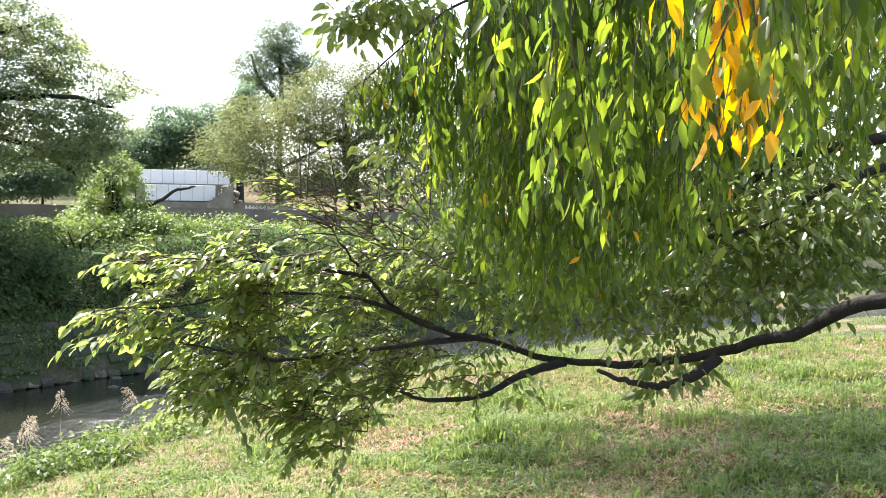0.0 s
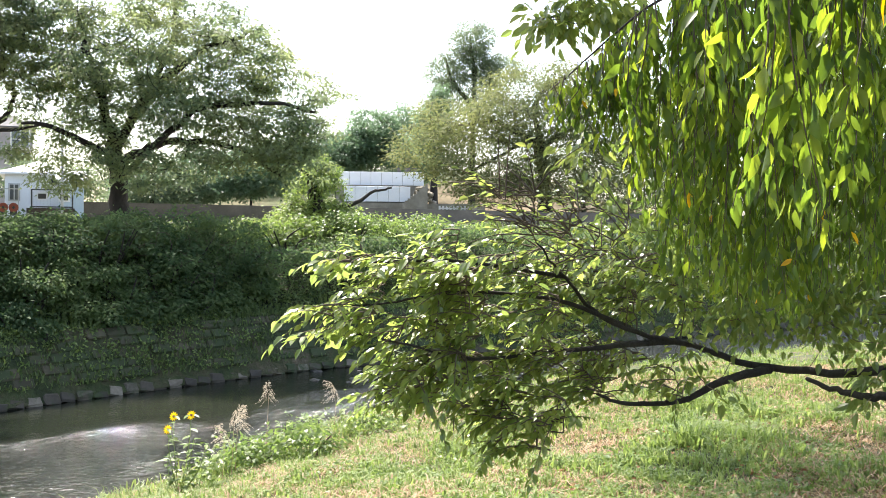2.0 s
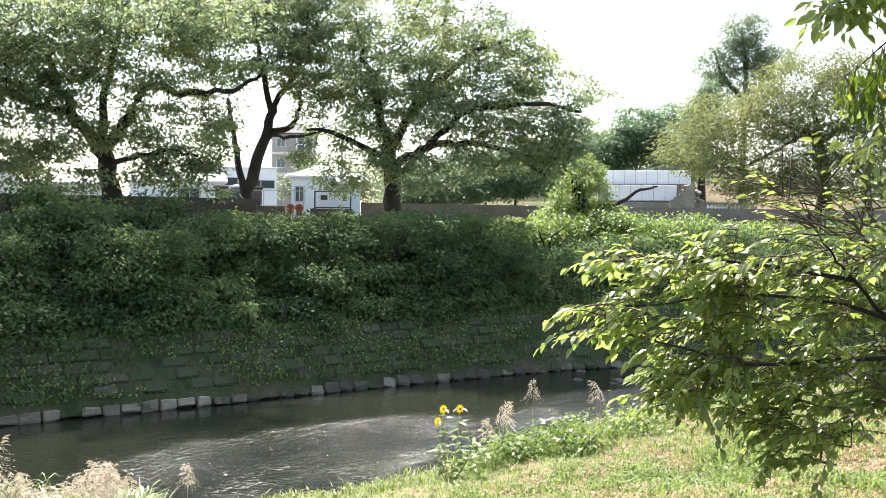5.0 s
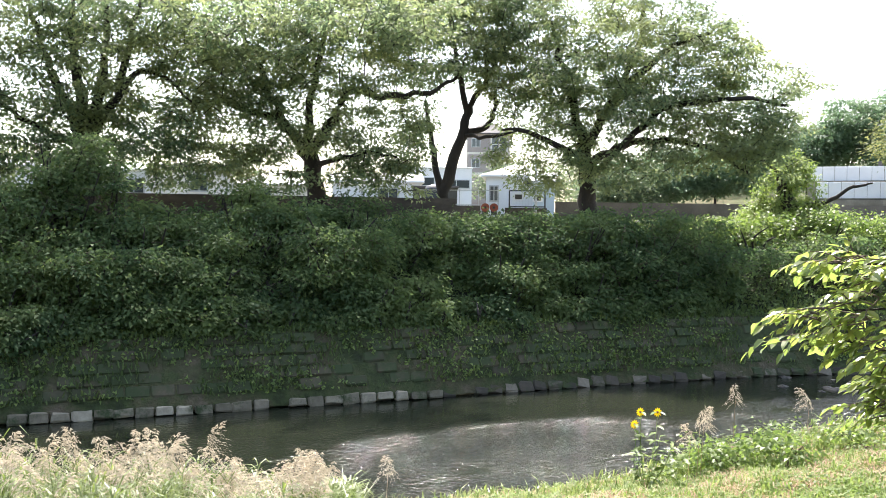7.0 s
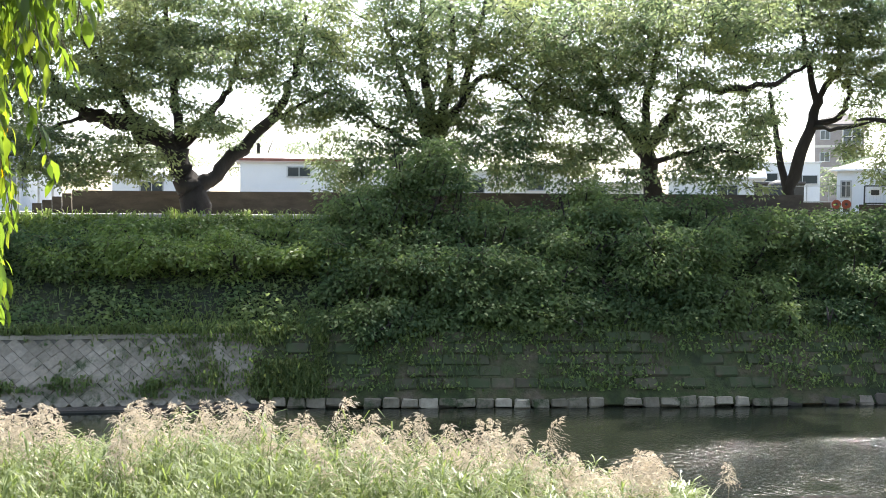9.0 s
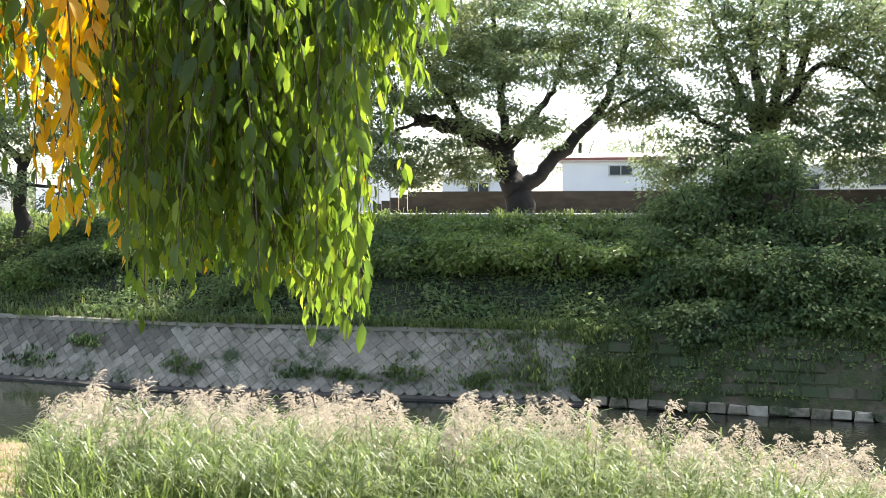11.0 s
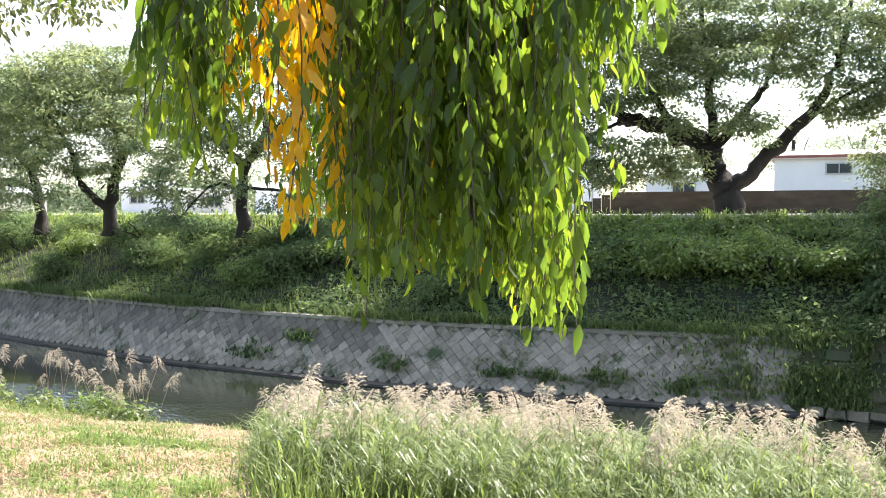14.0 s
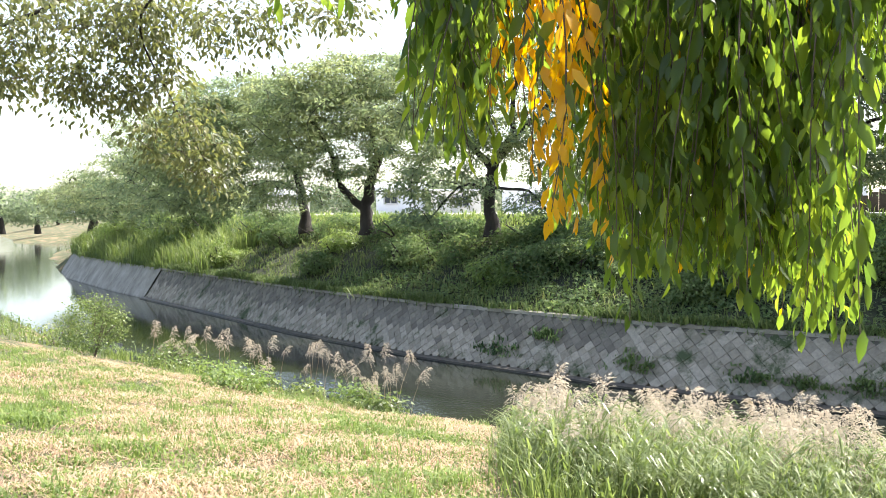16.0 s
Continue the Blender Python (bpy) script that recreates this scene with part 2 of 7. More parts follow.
M_SAND = surface("pale_sand", [(0.3, (0.5, 0.43, 0.32)), (0.7, (0.64, 0.57, 0.45))], 0.2, 1.0, 0.4)
M_MUD = surface("wet_mud", [(0.3, (0.03, 0.027, 0.022)), (0.7, (0.07, 0.062, 0.05))], 2.0, 0.6, 0.6)

M_GLASS, _nt, _b = shader("window_glass")
_b.inputs["Base Color"].default_value = (0.05, 0.06, 0.065, 1)
_b.inputs["Roughness"].default_value, _b.inputs["Specular IOR Level"].default_value = 0.06, 0.8

M_WATER, _nt, _b = shader("river_water")
_b.inputs["Roughness"].default_value, _b.inputs["IOR"].default_value = 0.07, 1.33
_murk = ramp(_nt, noise_at(_nt, 0.12, 3), [(0.35, (0.009, 0.012, 0.008)), (0.65, (0.02, 0.022, 0.015))])
_nt.links.new(_murk, _b.inputs["Base Color"])
_rip = noise_at(_nt, 9.0, 2, 0.5, stretch=(0.8, 1.3, 1))
_broad = noise_at(_nt, 0.4, 3, stretch=(1.0, 0.5, 1.0))
_geo = _nt.nodes.new("ShaderNodeNewGeometry")
# the stream runs lively over the shallows on the near side, and lies smooth along the far wall and downstream
_dot = _nt.nodes.new("ShaderNodeVectorMath")
_dot.operation = "DOT_PRODUCT"
_dot.inputs[1].default_value = (0.86, -0.51, 0.0)
_nt.links.new(_geo.outputs["Position"], _dot.inputs[0])
_sep = _nt.nodes.new("ShaderNodeSeparateXYZ")
_nt.links.new(_geo.outputs["Position"], _sep.inputs[0])
_masks = []
for _src, _lo, _hi, _least in ((_dot.outputs["Value"], -19.0, -16.6, 0.1), (_sep.outputs["Y"], 5.0, 10.0, 0.08)):
    _map = _nt.nodes.new("ShaderNodeMapRange")
    _map.inputs["From Min"].default_value, _map.inputs["From Max"].default_value = _lo, _hi
    _map.inputs["To Min"].default_value, _map.inputs["To Max"].default_value = _least, 1.0
    _nt.links.new(_src, _map.inputs["Value"])
    _masks.append(_map.outputs[0])
_masks.append(ramp(_nt, _broad, [(0.36, (0.15,) * 3), (0.56, (1, 1, 1))]))
_all = _masks[0]
for _next in _masks[1:]:
    _pat = _nt.nodes.new("ShaderNodeMath")
    _pat.operation = "MULTIPLY"
    _nt.links.new(_all, _pat.inputs[0])
    _nt.links.new(_next, _pat.inputs[1])
    _all = _pat.outputs[0]
_bmp = _nt.nodes.new("ShaderNodeBump")
_bmp.inputs["Distance"].default_value = 0.2
_nt.links.new(_all, _bmp.inputs["Strength"])
_nt.links.new(_rip, _bmp.inputs["Height"])
_nt.links.new(_bmp.outputs[0], _b.inputs["Normal"])

M_SKYRIPPLE, _nt, _b = shader("sky_ripple_water")
_b.inputs["Roughness"].default_value, _b.inputs["IOR"].default_value = 0.1, 1.33
_b.inputs["Base Color"].default_value = (0.02, 0.022, 0.016, 1)
bump(_nt, _b, noise_at(_nt, 4.2, 3, 0.55, stretch=(1.2, 0.7, 1)), 1.0, 0.32)

# ---- mesh helpers ----
RNG = np.random.default_rng(7)


def unit(a):
    return a / (np.linalg.norm(a, axis=-1, keepdims=True) + 1e-9)


def mesh_of(name, verts, faces, material, smooth=False):
    """A mesh from arrays; faces all have the same number of corners."""
    verts, faces = np.asarray(verts, np.float32), np.asarray(faces, np.int32)
    me = bpy.data.meshes.new(name)
    k = faces.shape[1]
    me.vertices.add(len(verts))
    me.vertices.foreach_set("co", verts.ravel())
    me.loops.add(faces.size)
    me.loops.foreach_set("vertex_index", faces.ravel())
    me.polygons.add(len(faces))
    me.polygons.foreach_set("loop_start", np.arange(0, faces.size, k, dtype=np.int32))
    me.polygons.foreach_set("use_smooth", np.full(len(faces), smooth))
    me.update(calc_edges=True)
    me.materials.append(material)
    return me


def put(name, me, parent=None, label="", **tags):
    ob = new(name, me)
    if parent is not None:
        ob.parent = parent
    return tagged(ob, label, **tags)


def part(name, bm, material, parent, label=""):
    me = bpy.data.meshes.new(name)
    bm.to_mesh(me)
    bm.free()
    me.materials.append(material)
    return put(name, me, parent, label)


def thing(name, label, category, group="", kind="", at=(0, 0, 0)):
    ob = new(name)
    ob.location = at
    return tagged(ob, label, category, group, kind)


def box(bm, lo, hi, bevel=0.0):
    """A box between two corners, with bevelled edges where asked."""
    lo, hi = Vector(lo), Vector(hi)
    made = bmesh.ops.create_cube(bm, size=1.0, matrix=Matrix.Translation((lo + hi) / 2) @ Matrix.Diagonal((*(hi - lo), 1)))
    if bevel:
        edges = list({e for v in made["verts"] for e in v.link_edges})
        bmesh.ops.bevel(bm, geom=edges, offset=bevel, segments=1, affect="EDGES")
    return bm


def box_part(name, lo, hi, material, parent, label="", bevel=0.0):
    return part(name, box(bmesh.new(), lo, hi, bevel), material, parent, label)


def curve_points(pts, per=4, wobble=0.0, rng=None):
    """A smooth line through points (Catmull-Rom)."""
    p = np.array([tuple(q) for q in pts], float)
    q = np.vstack([2 * p[0] - p[1], p, 2 * p[-1] - p[-2]])
    t = np.linspace(0, 1, per, endpoint=False)[:, None]
    out = []
    for a, b, c, d in zip(q[:-3], q[1:-2], q[2:-1], q[3:]):
        out.append(0.5 * (2 * b + (c - a) * t + (2 * a - 5 * b + 4 * c - d) * t**2 + (3 * b - a - 3 * c + d) * t**3))
    out = np.vstack(out + [p[-1:]])
    if wobble:
        out[1:-1] += (rng or RNG).normal(0, wobble, out[1:-1].shape)
    return out


def tube(pts, radii, sides=7, knobs=0.0, rng=None):
    """Vertices and quads of a tapered round limb."""
    pts = np.asarray(pts, float)
    radii = np.broadcast_to(np.asarray(radii, float), (len(pts),))
    t = unit(np.gradient(pts, axis=0))
    ref = np.where(np.abs(t[:, 2:3]) > 0.9, [[1.0, 0, 0]], [[0, 0, 1.0]])
    u = unit(np.cross(t, ref))
    v = np.cross(t, u)
    a = np.arange(sides) * 2 * np.pi / sides
    r = radii[:, None] * np.ones((1, sides))
    if knobs:
        r = r * (1 + (rng or RNG).normal(0, knobs, r.shape))
    ring = pts[:, None] + r[..., None] * (u[:, None] * np.cos(a)[None, :, None] + v[:, None] * np.sin(a)[None, :, None])
    n = len(pts)
    i, j = np.meshgrid(np.arange(n - 1), np.arange(sides), indexing="ij")
    k = (j + 1) % sides
    f = np.stack([i * sides + j, i * sides + k, (i + 1) * sides + k, (i + 1) * sides + j], -1).reshape(-1, 4)
    return ring.reshape(-1, 3), f


def gather(bits):
    vs, fs, off = [], [], 0
    for v, f in bits:
        vs.append(v)
        fs.append(np.asarray(f) + off)
        off += len(v)
    return np.vstack(vs), np.vstack(fs)


def leaf_array(base, along, face, length, width, full=False):
    """Leaf blades: folded lozenges far off, curved pointed blades near by."""
    n = len(base)
    along = unit(along)
    side = unit(np.cross(along, face))
    up = np.cross(side, along)
    length, width = np.broadcast_to(length, n)[:, None], np.broadcast_to(width, n)[:, None]
    if not full:
        low_ = base + along * length * 0.22 + up * width * 0.15
        v = np.stack([low_ - side * width * 0.6, low_ + side * width * 0.6, base + along * length - up * length * 0.12], 1)
        f = np.array([[0, 1, 2]])
    else:
        def p(s, w, h):
            return base + along * length * s + side * width * w + up * (width * h - length * 0.22 * s * s)
        v = np.stack([p(0, 0, 0), p(0.3, 0.46, 0.16), p(0.3, 0, 0), p(0.3, -0.46, 0.16), p(0.66, 0.4, 0.14), p(0.66, 0, 0), p(0.66, -0.4, 0.14), p(1, 0, 0)], 1)
        f = np.array([[0, 1, 2], [0, 2, 3], [1, 4, 5], [1, 5, 2], [2, 5, 6], [2, 6, 3], [4, 7, 5], [5, 7, 6]])
    k = v.shape[1]
    return v.reshape(-1, 3), (f[None] + k * np.arange(n)[:, None, None]).reshape(-1, 3)


# ---- plan of the river: both waterlines, from upstream to downstream ----
FAR = np.array([(70, 84), (30, 62), (11, 47.5), (-0.5, 36), (-7, 28.9), (-9.1, 26.6), (-10.9, 23.7), (-12.4, 21.3), (-14.2, 18), (-16.2, 14.6), (-18.4, 10.9), (-19.9, 8.6),
                (-21.9, 4.5), (-24.1, 0), (-28.3, -6), (-33.1, -11.4), (-40, -18), (-50.6, -28.3), (-60, -36.6), (-68, -42), (-100, -60), (-200, -118), (-420, -242)], float)
NEAR = np.array([(74, 70), (34, 50), (14, 38.5), (1.5, 29.6), (-4.3, 23.6), (-6.2, 20.4), (-7.1, 18.0), (-7.4, 16.0), (-7.9, 13.4), (-9.1, 11.0), (-11.6, 8.1),
                 (-15.5, 3.5), (-17.8, -0.5), (-19.2, -4), (-22.5, -8.6), (-28, -16.6), (-41, -29), (-54, -40), (-68, -50.5), (-100, -73), (-200, -141), (-420, -290)], float)


def signed(line, x, y):
    """Distance to a waterline: positive on its right as it runs downstream."""
    best = np.full(x.shape, 1e9)
    sign = np.ones(x.shape)
    for a, b in zip(line[:-1], line[1:]):
        d = b - a
        s = np.clip(((x - a[0]) * d[0] + (y - a[1]) * d[1]) / (d @ d), 0, 1)
        px, py = x - a[0] - s * d[0], y - a[1] - s * d[1]
        dist = np.hypot(px, py)
        cr = d[1] * px - d[0] * py
        hit = dist < best - 1e-6
        best = np.where(hit, dist, best)
        sign = np.where(hit, np.where(cr >= 0, 1.0, -1.0), sign)
    return best * sign


def shifted(line, off):
    """The line moved to its right by off metres."""
    d = unit(np.gradient(line, axis=0))
    return line + off * np.stack([d[:, 1], -d[:, 0]], -1)


def bank(az, off, z=0.0):
    """The place on the far side, off metres behind the waterline, in that bearing."""
    line = shifted(FAR, off)
    w = np.array([-math.sin(radians(az)), math.cos(radians(az))])
    best = None
    for a, b in zip(line[:-1], line[1:]):
        d = b - a
        den = w[0] * -d[1] + w[1] * d[0]
        if abs(den) < 1e-9:
            continue
        r = (a[0] * -d[1] + a[1] * d[0]) / den
        s = (w[0] * a[1] - w[1] * a[0]) / den
        if r > 0 and -0.001 <= s <= 1.001 and (best is None or r < best):
            best = r
    return Vector((w[0] * best, w[1] * best, z))


def bank_height(s):
    """Height of the far bank by the distance behind its waterline."""
    return np.interp(s, [-3, -0.6, 0, 0.95, 1.5, 6.3, 7.0, 30, 400], [-0.6, -0.5, -0.25, 1.3, 1.55, 3.98, 4.08, 4.05, 4.0])


def shore_height(s):
    """Height of the near side by the distance behind its waterline."""
    return np.interp(s, [-3, -0.5, 0, 0.6, 2, 5, 9, 13, 17, 26, 60, 400], [-0.6, -0.25, -0.04, 0.2, 0.55, 1.3, 1.95, 2.35, 2.75, 4.3, 5.2, 5.0])


def land(x, y):
    x, y = np.asarray(x, float), np.asarray(y, float)
    sf, sn = signed(FAR, x, y), -signed(NEAR, x, y)
    lump = 0.05 * np.sin(x * 1.3 + 0.7 * np.sin(y * 0.9)) * np.cos(y * 1.1) + 0.03 * np.sin(x * 3.1 + y * 2.3)
    return np.where(sf > -0.8, bank_height(sf), np.where(sn > -0.6, shore_height(sn) + lump * np.clip(sn, 0, 1), -0.6))


def spread(lo, hi, step, far):
    mid = np.arange(lo, hi + step / 2, step)
    k = np.cumsum(step * 1.45 ** np.arange(1, 60))
    k = k[k < far]
    return np.concatenate([lo - k[::-1], mid, hi + k])


gx, gy = spread(-62, 26, 0.5, 2500), spread(-46, 46, 0.5, 2500)
GX, GY = np.meshgrid(gx, gy, indexing="ij")
GZ = land(GX, GY)
gi = np.arange(GX.size).reshape(GX.shape)
put("ground", mesh_of("ground", np.stack([GX, GY, GZ], -1).reshape(-1, 3),
                      np.stack([gi[:-1, :-1], gi[1:, :-1], gi[1:, 1:], gi[:-1, 1:]], -1).reshape(-1, 4), M_GROUND, True),
    label="grassy river banks of turf, straw and earth", category="ground", kind="structure")

wf, wnr = shifted(FAR, 0.5), shifted(NEAR, -0.6)


def along(line, n=260):
    s = np.concatenate([[0], np.cumsum(np.linalg.norm(np.diff(line, axis=0), axis=1))])
    t = np.linspace(0, s[-1], n)
    return np.stack([np.interp(t, s, line[:, 0]), np.interp(t, s, line[:, 1])], -1)


A, B = along(wf), along(wnr)
wv = np.concatenate([np.c_[A, np.zeros(len(A))], np.c_[B, np.zeros(len(B))]])
wi = np.arange(len(A) - 1)
put("water", mesh_of("water", wv, np.stack([wi, wi + 1, wi + 1 + len(A), wi + len(A)], -1), M_WATER, True),
    label="dark slow river water with ripples over the shallows", category="river", kind="structure")

# rippled strips added along the near shore downstream, standing in for patches of reflected sky
for a_, b_, w_ in ((0.0, 4.2, 1.3), (5.6, 8.4, 1.0), (9.6, 13.5, 1.2), (15.0, 22.0, 1.8)):
    s_ = np.concatenate([[0], np.cumsum(np.linalg.norm(np.diff(NEAR, axis=0), axis=1))])
    t_ = s_[12] + 1.0 + np.linspace(a_, b_, 24)
    out_, in_ = shifted(NEAR, 1.0), shifted(NEAR, -0.3)
    u_ = np.linspace(0, 1, 24)
    reach = (w_ * np.sin(np.pi * u_) ** 0.6 * (0.8 + 0.2 * np.sin(9 * u_ + a_)) + 0.05)[:, None]
    lo_ = np.stack([np.interp(t_, s_, in_[:, k]) for k in (0, 1)], -1)
    hi_ = np.stack([np.interp(t_, s_, out_[:, k]) for k in (0, 1)], -1)
    hi_ = lo_ + unit(hi_ - lo_) * reach
    v_ = np.concatenate([np.c_[lo_, np.full(24, 0.006)], np.c_[hi_, np.full(24, 0.006)]])
    i_ = np.arange(23)
    put("water_riffle", mesh_of("water_riffle", v_, np.stack([i_, i_ + 1, i_ + 25, i_ + 24], -1), M_SKYRIPPLE, True), None, "rippled water strip added to catch the sky by the near shore", category="river", kind="structure")

# ---- far bank: length along the waterline from the bend in the masonry ----
FS = np.concatenate([[0], np.cumsum(np.linalg.norm(np.diff(FAR, axis=0), axis=1))])
S0 = FS[11]


def far_at(s, off=0.0, z=0.0):
    """The place s metres downstream of the bend (upstream: minus), off metres behind the waterline."""
    line = shifted(FAR, off)
    return np.stack([np.interp(S0 + s, FS, line[:, 0]), np.interp(S0 + s, FS, line[:, 1]), np.broadcast_to(z, np.shape(s))], -1)


def strip(s, profile):
    """A sheet along the far waterline, from (off, z) to (off, z)."""
    rows = [far_at(s, o, z) for o, z in profile]
    v = np.concatenate(rows)
    n = len(s)
    i = np.arange(n - 1)
    f = [np.stack([i + k * n, i + 1 + k * n, i + 1 + (k + 1) * n, i + (k + 1) * n], -1) for k in range(len(rows) - 1)]
    return v, np.concatenate(f)


RISE, BACK = 1.5, 0.95
revetment = thing("revetment", "sloping river wall of grey stone set diagonally", "river wall", kind="structure")
put("backing", mesh_of("backing", *strip(np.linspace(0, 42, 85), [(-0.1, -0.4), (0.04, -0.02), (BACK + 0.02, RISE - 0.06), (BACK + 0.3, RISE - 0.08)]), M_JOINT), revetment)
put("coping", mesh_of("coping", *strip(np.linspace(0.2, 42, 85), [(BACK - 0.03, RISE - 0.1), (BACK - 0.02, RISE - 0.02), (BACK + 0.12, RISE), (BACK + 0.2, RISE - 0.1)]), M_CONC), revetment, "pale weathered concrete coping")
put("footing", mesh_of("footing", *strip(np.linspace(-0.2, 42, 85), [(-0.22, -0.5), (-0.22, 0.05), (-0.02, 0.09), (0.05, -0.1)]), M_MUD), revetment, "dark wet footing at the waterline")
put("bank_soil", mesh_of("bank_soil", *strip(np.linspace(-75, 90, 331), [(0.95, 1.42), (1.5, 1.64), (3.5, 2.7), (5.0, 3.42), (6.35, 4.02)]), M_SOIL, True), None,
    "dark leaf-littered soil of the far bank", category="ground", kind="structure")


def slope_place(s, h):
    """A place on the face: s along, h up the slope (0 to 1)."""
    return far_at(s, 0.02 + h * BACK, 0.06 + h * (RISE - 0.1))


def diamond_mesh(k):
    """One squared stone on its corner, chipped and domed, in the face's plane (x along, y up the slope, z outward)."""
    rng = np.random.default_rng(40 + k)
    a = np.array([(0.17, 0), (0, 0.16), (-0.17, 0), (0, -0.16)])
    low = np.c_[a, np.full(4, -0.05)]
    mid = np.c_[a * (0.97 + rng.normal(0, 0.025, (4, 1))), 0.008 + rng.normal(0, 0.004, 4)]
    top = np.c_[a * 0.9 + rng.normal(0, 0.014, (4, 2)), 0.018 + rng.normal(0, 0.005, 4)]
    v = np.concatenate([low, mid, top])
    f = [(i, (i + 1) % 4, 4 + (i + 1) % 4, 4 + i) for i in range(4)] + [(4 + i, 4 + (i + 1) % 4, 8 + (i + 1) % 4, 8 + i) for i in range(4)] + [(8, 9, 10, 11)]
    return v, np.array(f)


stone_shapes = [diamond_mesh(k) for k in range(6)]
stone_meshes = [mesh_of("stone", v, f, M_STONE) for v, f in stone_shapes]
LEN = math.hypot(BACK, RISE - 0.1)
srng = np.random.default_rng(3)
spots = []
for row in range(12):
    h = (0.09 + row * 0.157) / LEN
    for col in range(126):
        s = 0.2 + col * 0.335 + (0.1675 if row % 2 else 0)
        if h < 0.98 and s < 41.8:
            spots.append((s, h))
spots.sort()
singles, rest, stained = [], [], []
for k, (s, h) in enumerate(spots):
    p, q = slope_place(np.array([s - 0.1, s + 0.1]), h)
    xx = unit(q - p)
    yy = unit(slope_place(np.array(s), min(h + 0.1, 1.1)) - slope_place(np.array(s), h))
    zz = np.cross(xx, yy)
    if zz @ np.array([1, 0, 0.5]) < 0:
        zz = -zz
    m = np.eye(4)
    tilt = srng.normal(0, 0.022, 2)
    m[:3, 0], m[:3, 1], m[:3, 2] = unit(xx + tilt[0] * zz), unit(yy + tilt[1] * zz), zz
    m[:3, 3] = (p + q) / 2 + zz * srng.normal(0.0, 0.006)
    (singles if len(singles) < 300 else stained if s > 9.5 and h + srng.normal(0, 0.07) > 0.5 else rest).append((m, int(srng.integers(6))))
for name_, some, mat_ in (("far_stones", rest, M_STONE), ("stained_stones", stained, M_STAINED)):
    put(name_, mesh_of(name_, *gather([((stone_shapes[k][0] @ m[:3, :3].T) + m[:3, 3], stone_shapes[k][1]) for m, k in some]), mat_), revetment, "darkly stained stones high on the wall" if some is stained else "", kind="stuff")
STONES = singles

# smooth concrete wall further downstream, in long cast panels
cast = thing("concrete_revetment", "smooth grey concrete river wall with cast joints", "river wall", kind="structure")
for k in range(8):
    a = 42.02 + k * 3.4
    put("panel", mesh_of("panel", *strip(np.linspace(a, a + 3.36, 6), [(-0.1, -0.4), (0.0, 0.06), (BACK - 0.02, RISE - 0.01), (BACK + 0.2, RISE), (BACK + 0.3, RISE - 0.4)]), M_CONC), cast)

# ---- toe of the overgrown wall upstream of the bend ----
toe = thing("toe_wall", "row of squared stones at the water's edge", "river wall", kind="structure")
put("ledge", mesh_of("ledge", *strip(np.linspace(-55, 0, 130), [(-0.28, -0.5), (-0.26, -0.06), (-0.05, -0.04), (0.02, -0.1)]), M_MUD), toe, "dark wet ledge just above the water")


def block_mesh(k, w, h, d, rough=0.02):
    rng = np.random.default_rng(70 + k)
    bm = box(bmesh.new(), (-w / 2, -h / 2, -d / 2), (w / 2, h / 2, d / 2), 0.03)
    for v in bm.verts:
        v.co += Vector(rng.normal(0, rough, 3) * (1, 1, 0.6))
    me = bpy.data.meshes.new("block")
    bm.to_mesh(me)
    bm.free()
    return me


toe_meshes, slab_meshes = [], []
for k in range(6):
    me = block_mesh(k, 0.37, 0.2, 0.26, 0.017)
    me.materials.append(M_TOE)
    toe_meshes.append(me)
    me = block_mesh(30 + k, 0.36, 0.23, 0.14, 0.02)
    me.materials.append(M_TOEDARK)
    slab_meshes.append(me)


def face_pose(s, off, z, lean=0.0):
    p, q = far_at(np.array([s - 0.1, s + 0.1]), off, z)
    xx = Vector(q - p).normalized()
    yy = Vector((0, 0, 1))
    zz = xx.cross(yy).normalized()
    m = Matrix((xx, yy, zz)).transposed().to_4x4()
    m.translation = Vector((p + q) / 2)
    return m @ Matrix.Rotation(lean, 4, "X")


for k in range(115):
    s = -0.3 - k * 0.405
    drop = srng.random()
    if drop < 0.04:
        continue
    tone = Matrix.Diagonal((1 + srng.normal(0, 0.07), 1 + srng.normal(0, 0.1), 1, 1))
    if s > -11.5:
        ob = put("stone", toe_meshes[k % 6], toe)
        ob.matrix_local = face_pose(s, 0.04 + srng.normal(0, 0.015), 0.085 + srng.normal(0, 0.01), srng.normal(0.2, 0.06)) @ tone
    else:
        ob = put("stone", slab_meshes[k % 6], toe, "dark wet leaning slab")
        ob.matrix_local = face_pose(s, 0.08 + srng.normal(0, 0.02), 0.075 + srng.normal(0, 0.015), srng.normal(0.55, 0.07)) @ Matrix.Rotation(srng.normal(0.12, 0.06), 4, "Z") @ tone
mossy = [block_mesh(20 + k, 0.51, 0.265, 0.15, 0.01) for k in range(5)]
for me in mossy:
    me.materials.append(M_MOSSY)
put("slope_backing", mesh_of("slope_backing", *strip(np.linspace(-55, 0.3, 130), [(0.0, 0.05), (0.2, 0.38), (1.0, 1.5), (1.3, 1.58)]), M_MOSSBANK, True), toe, "mossy soil between the stones")
mb = []
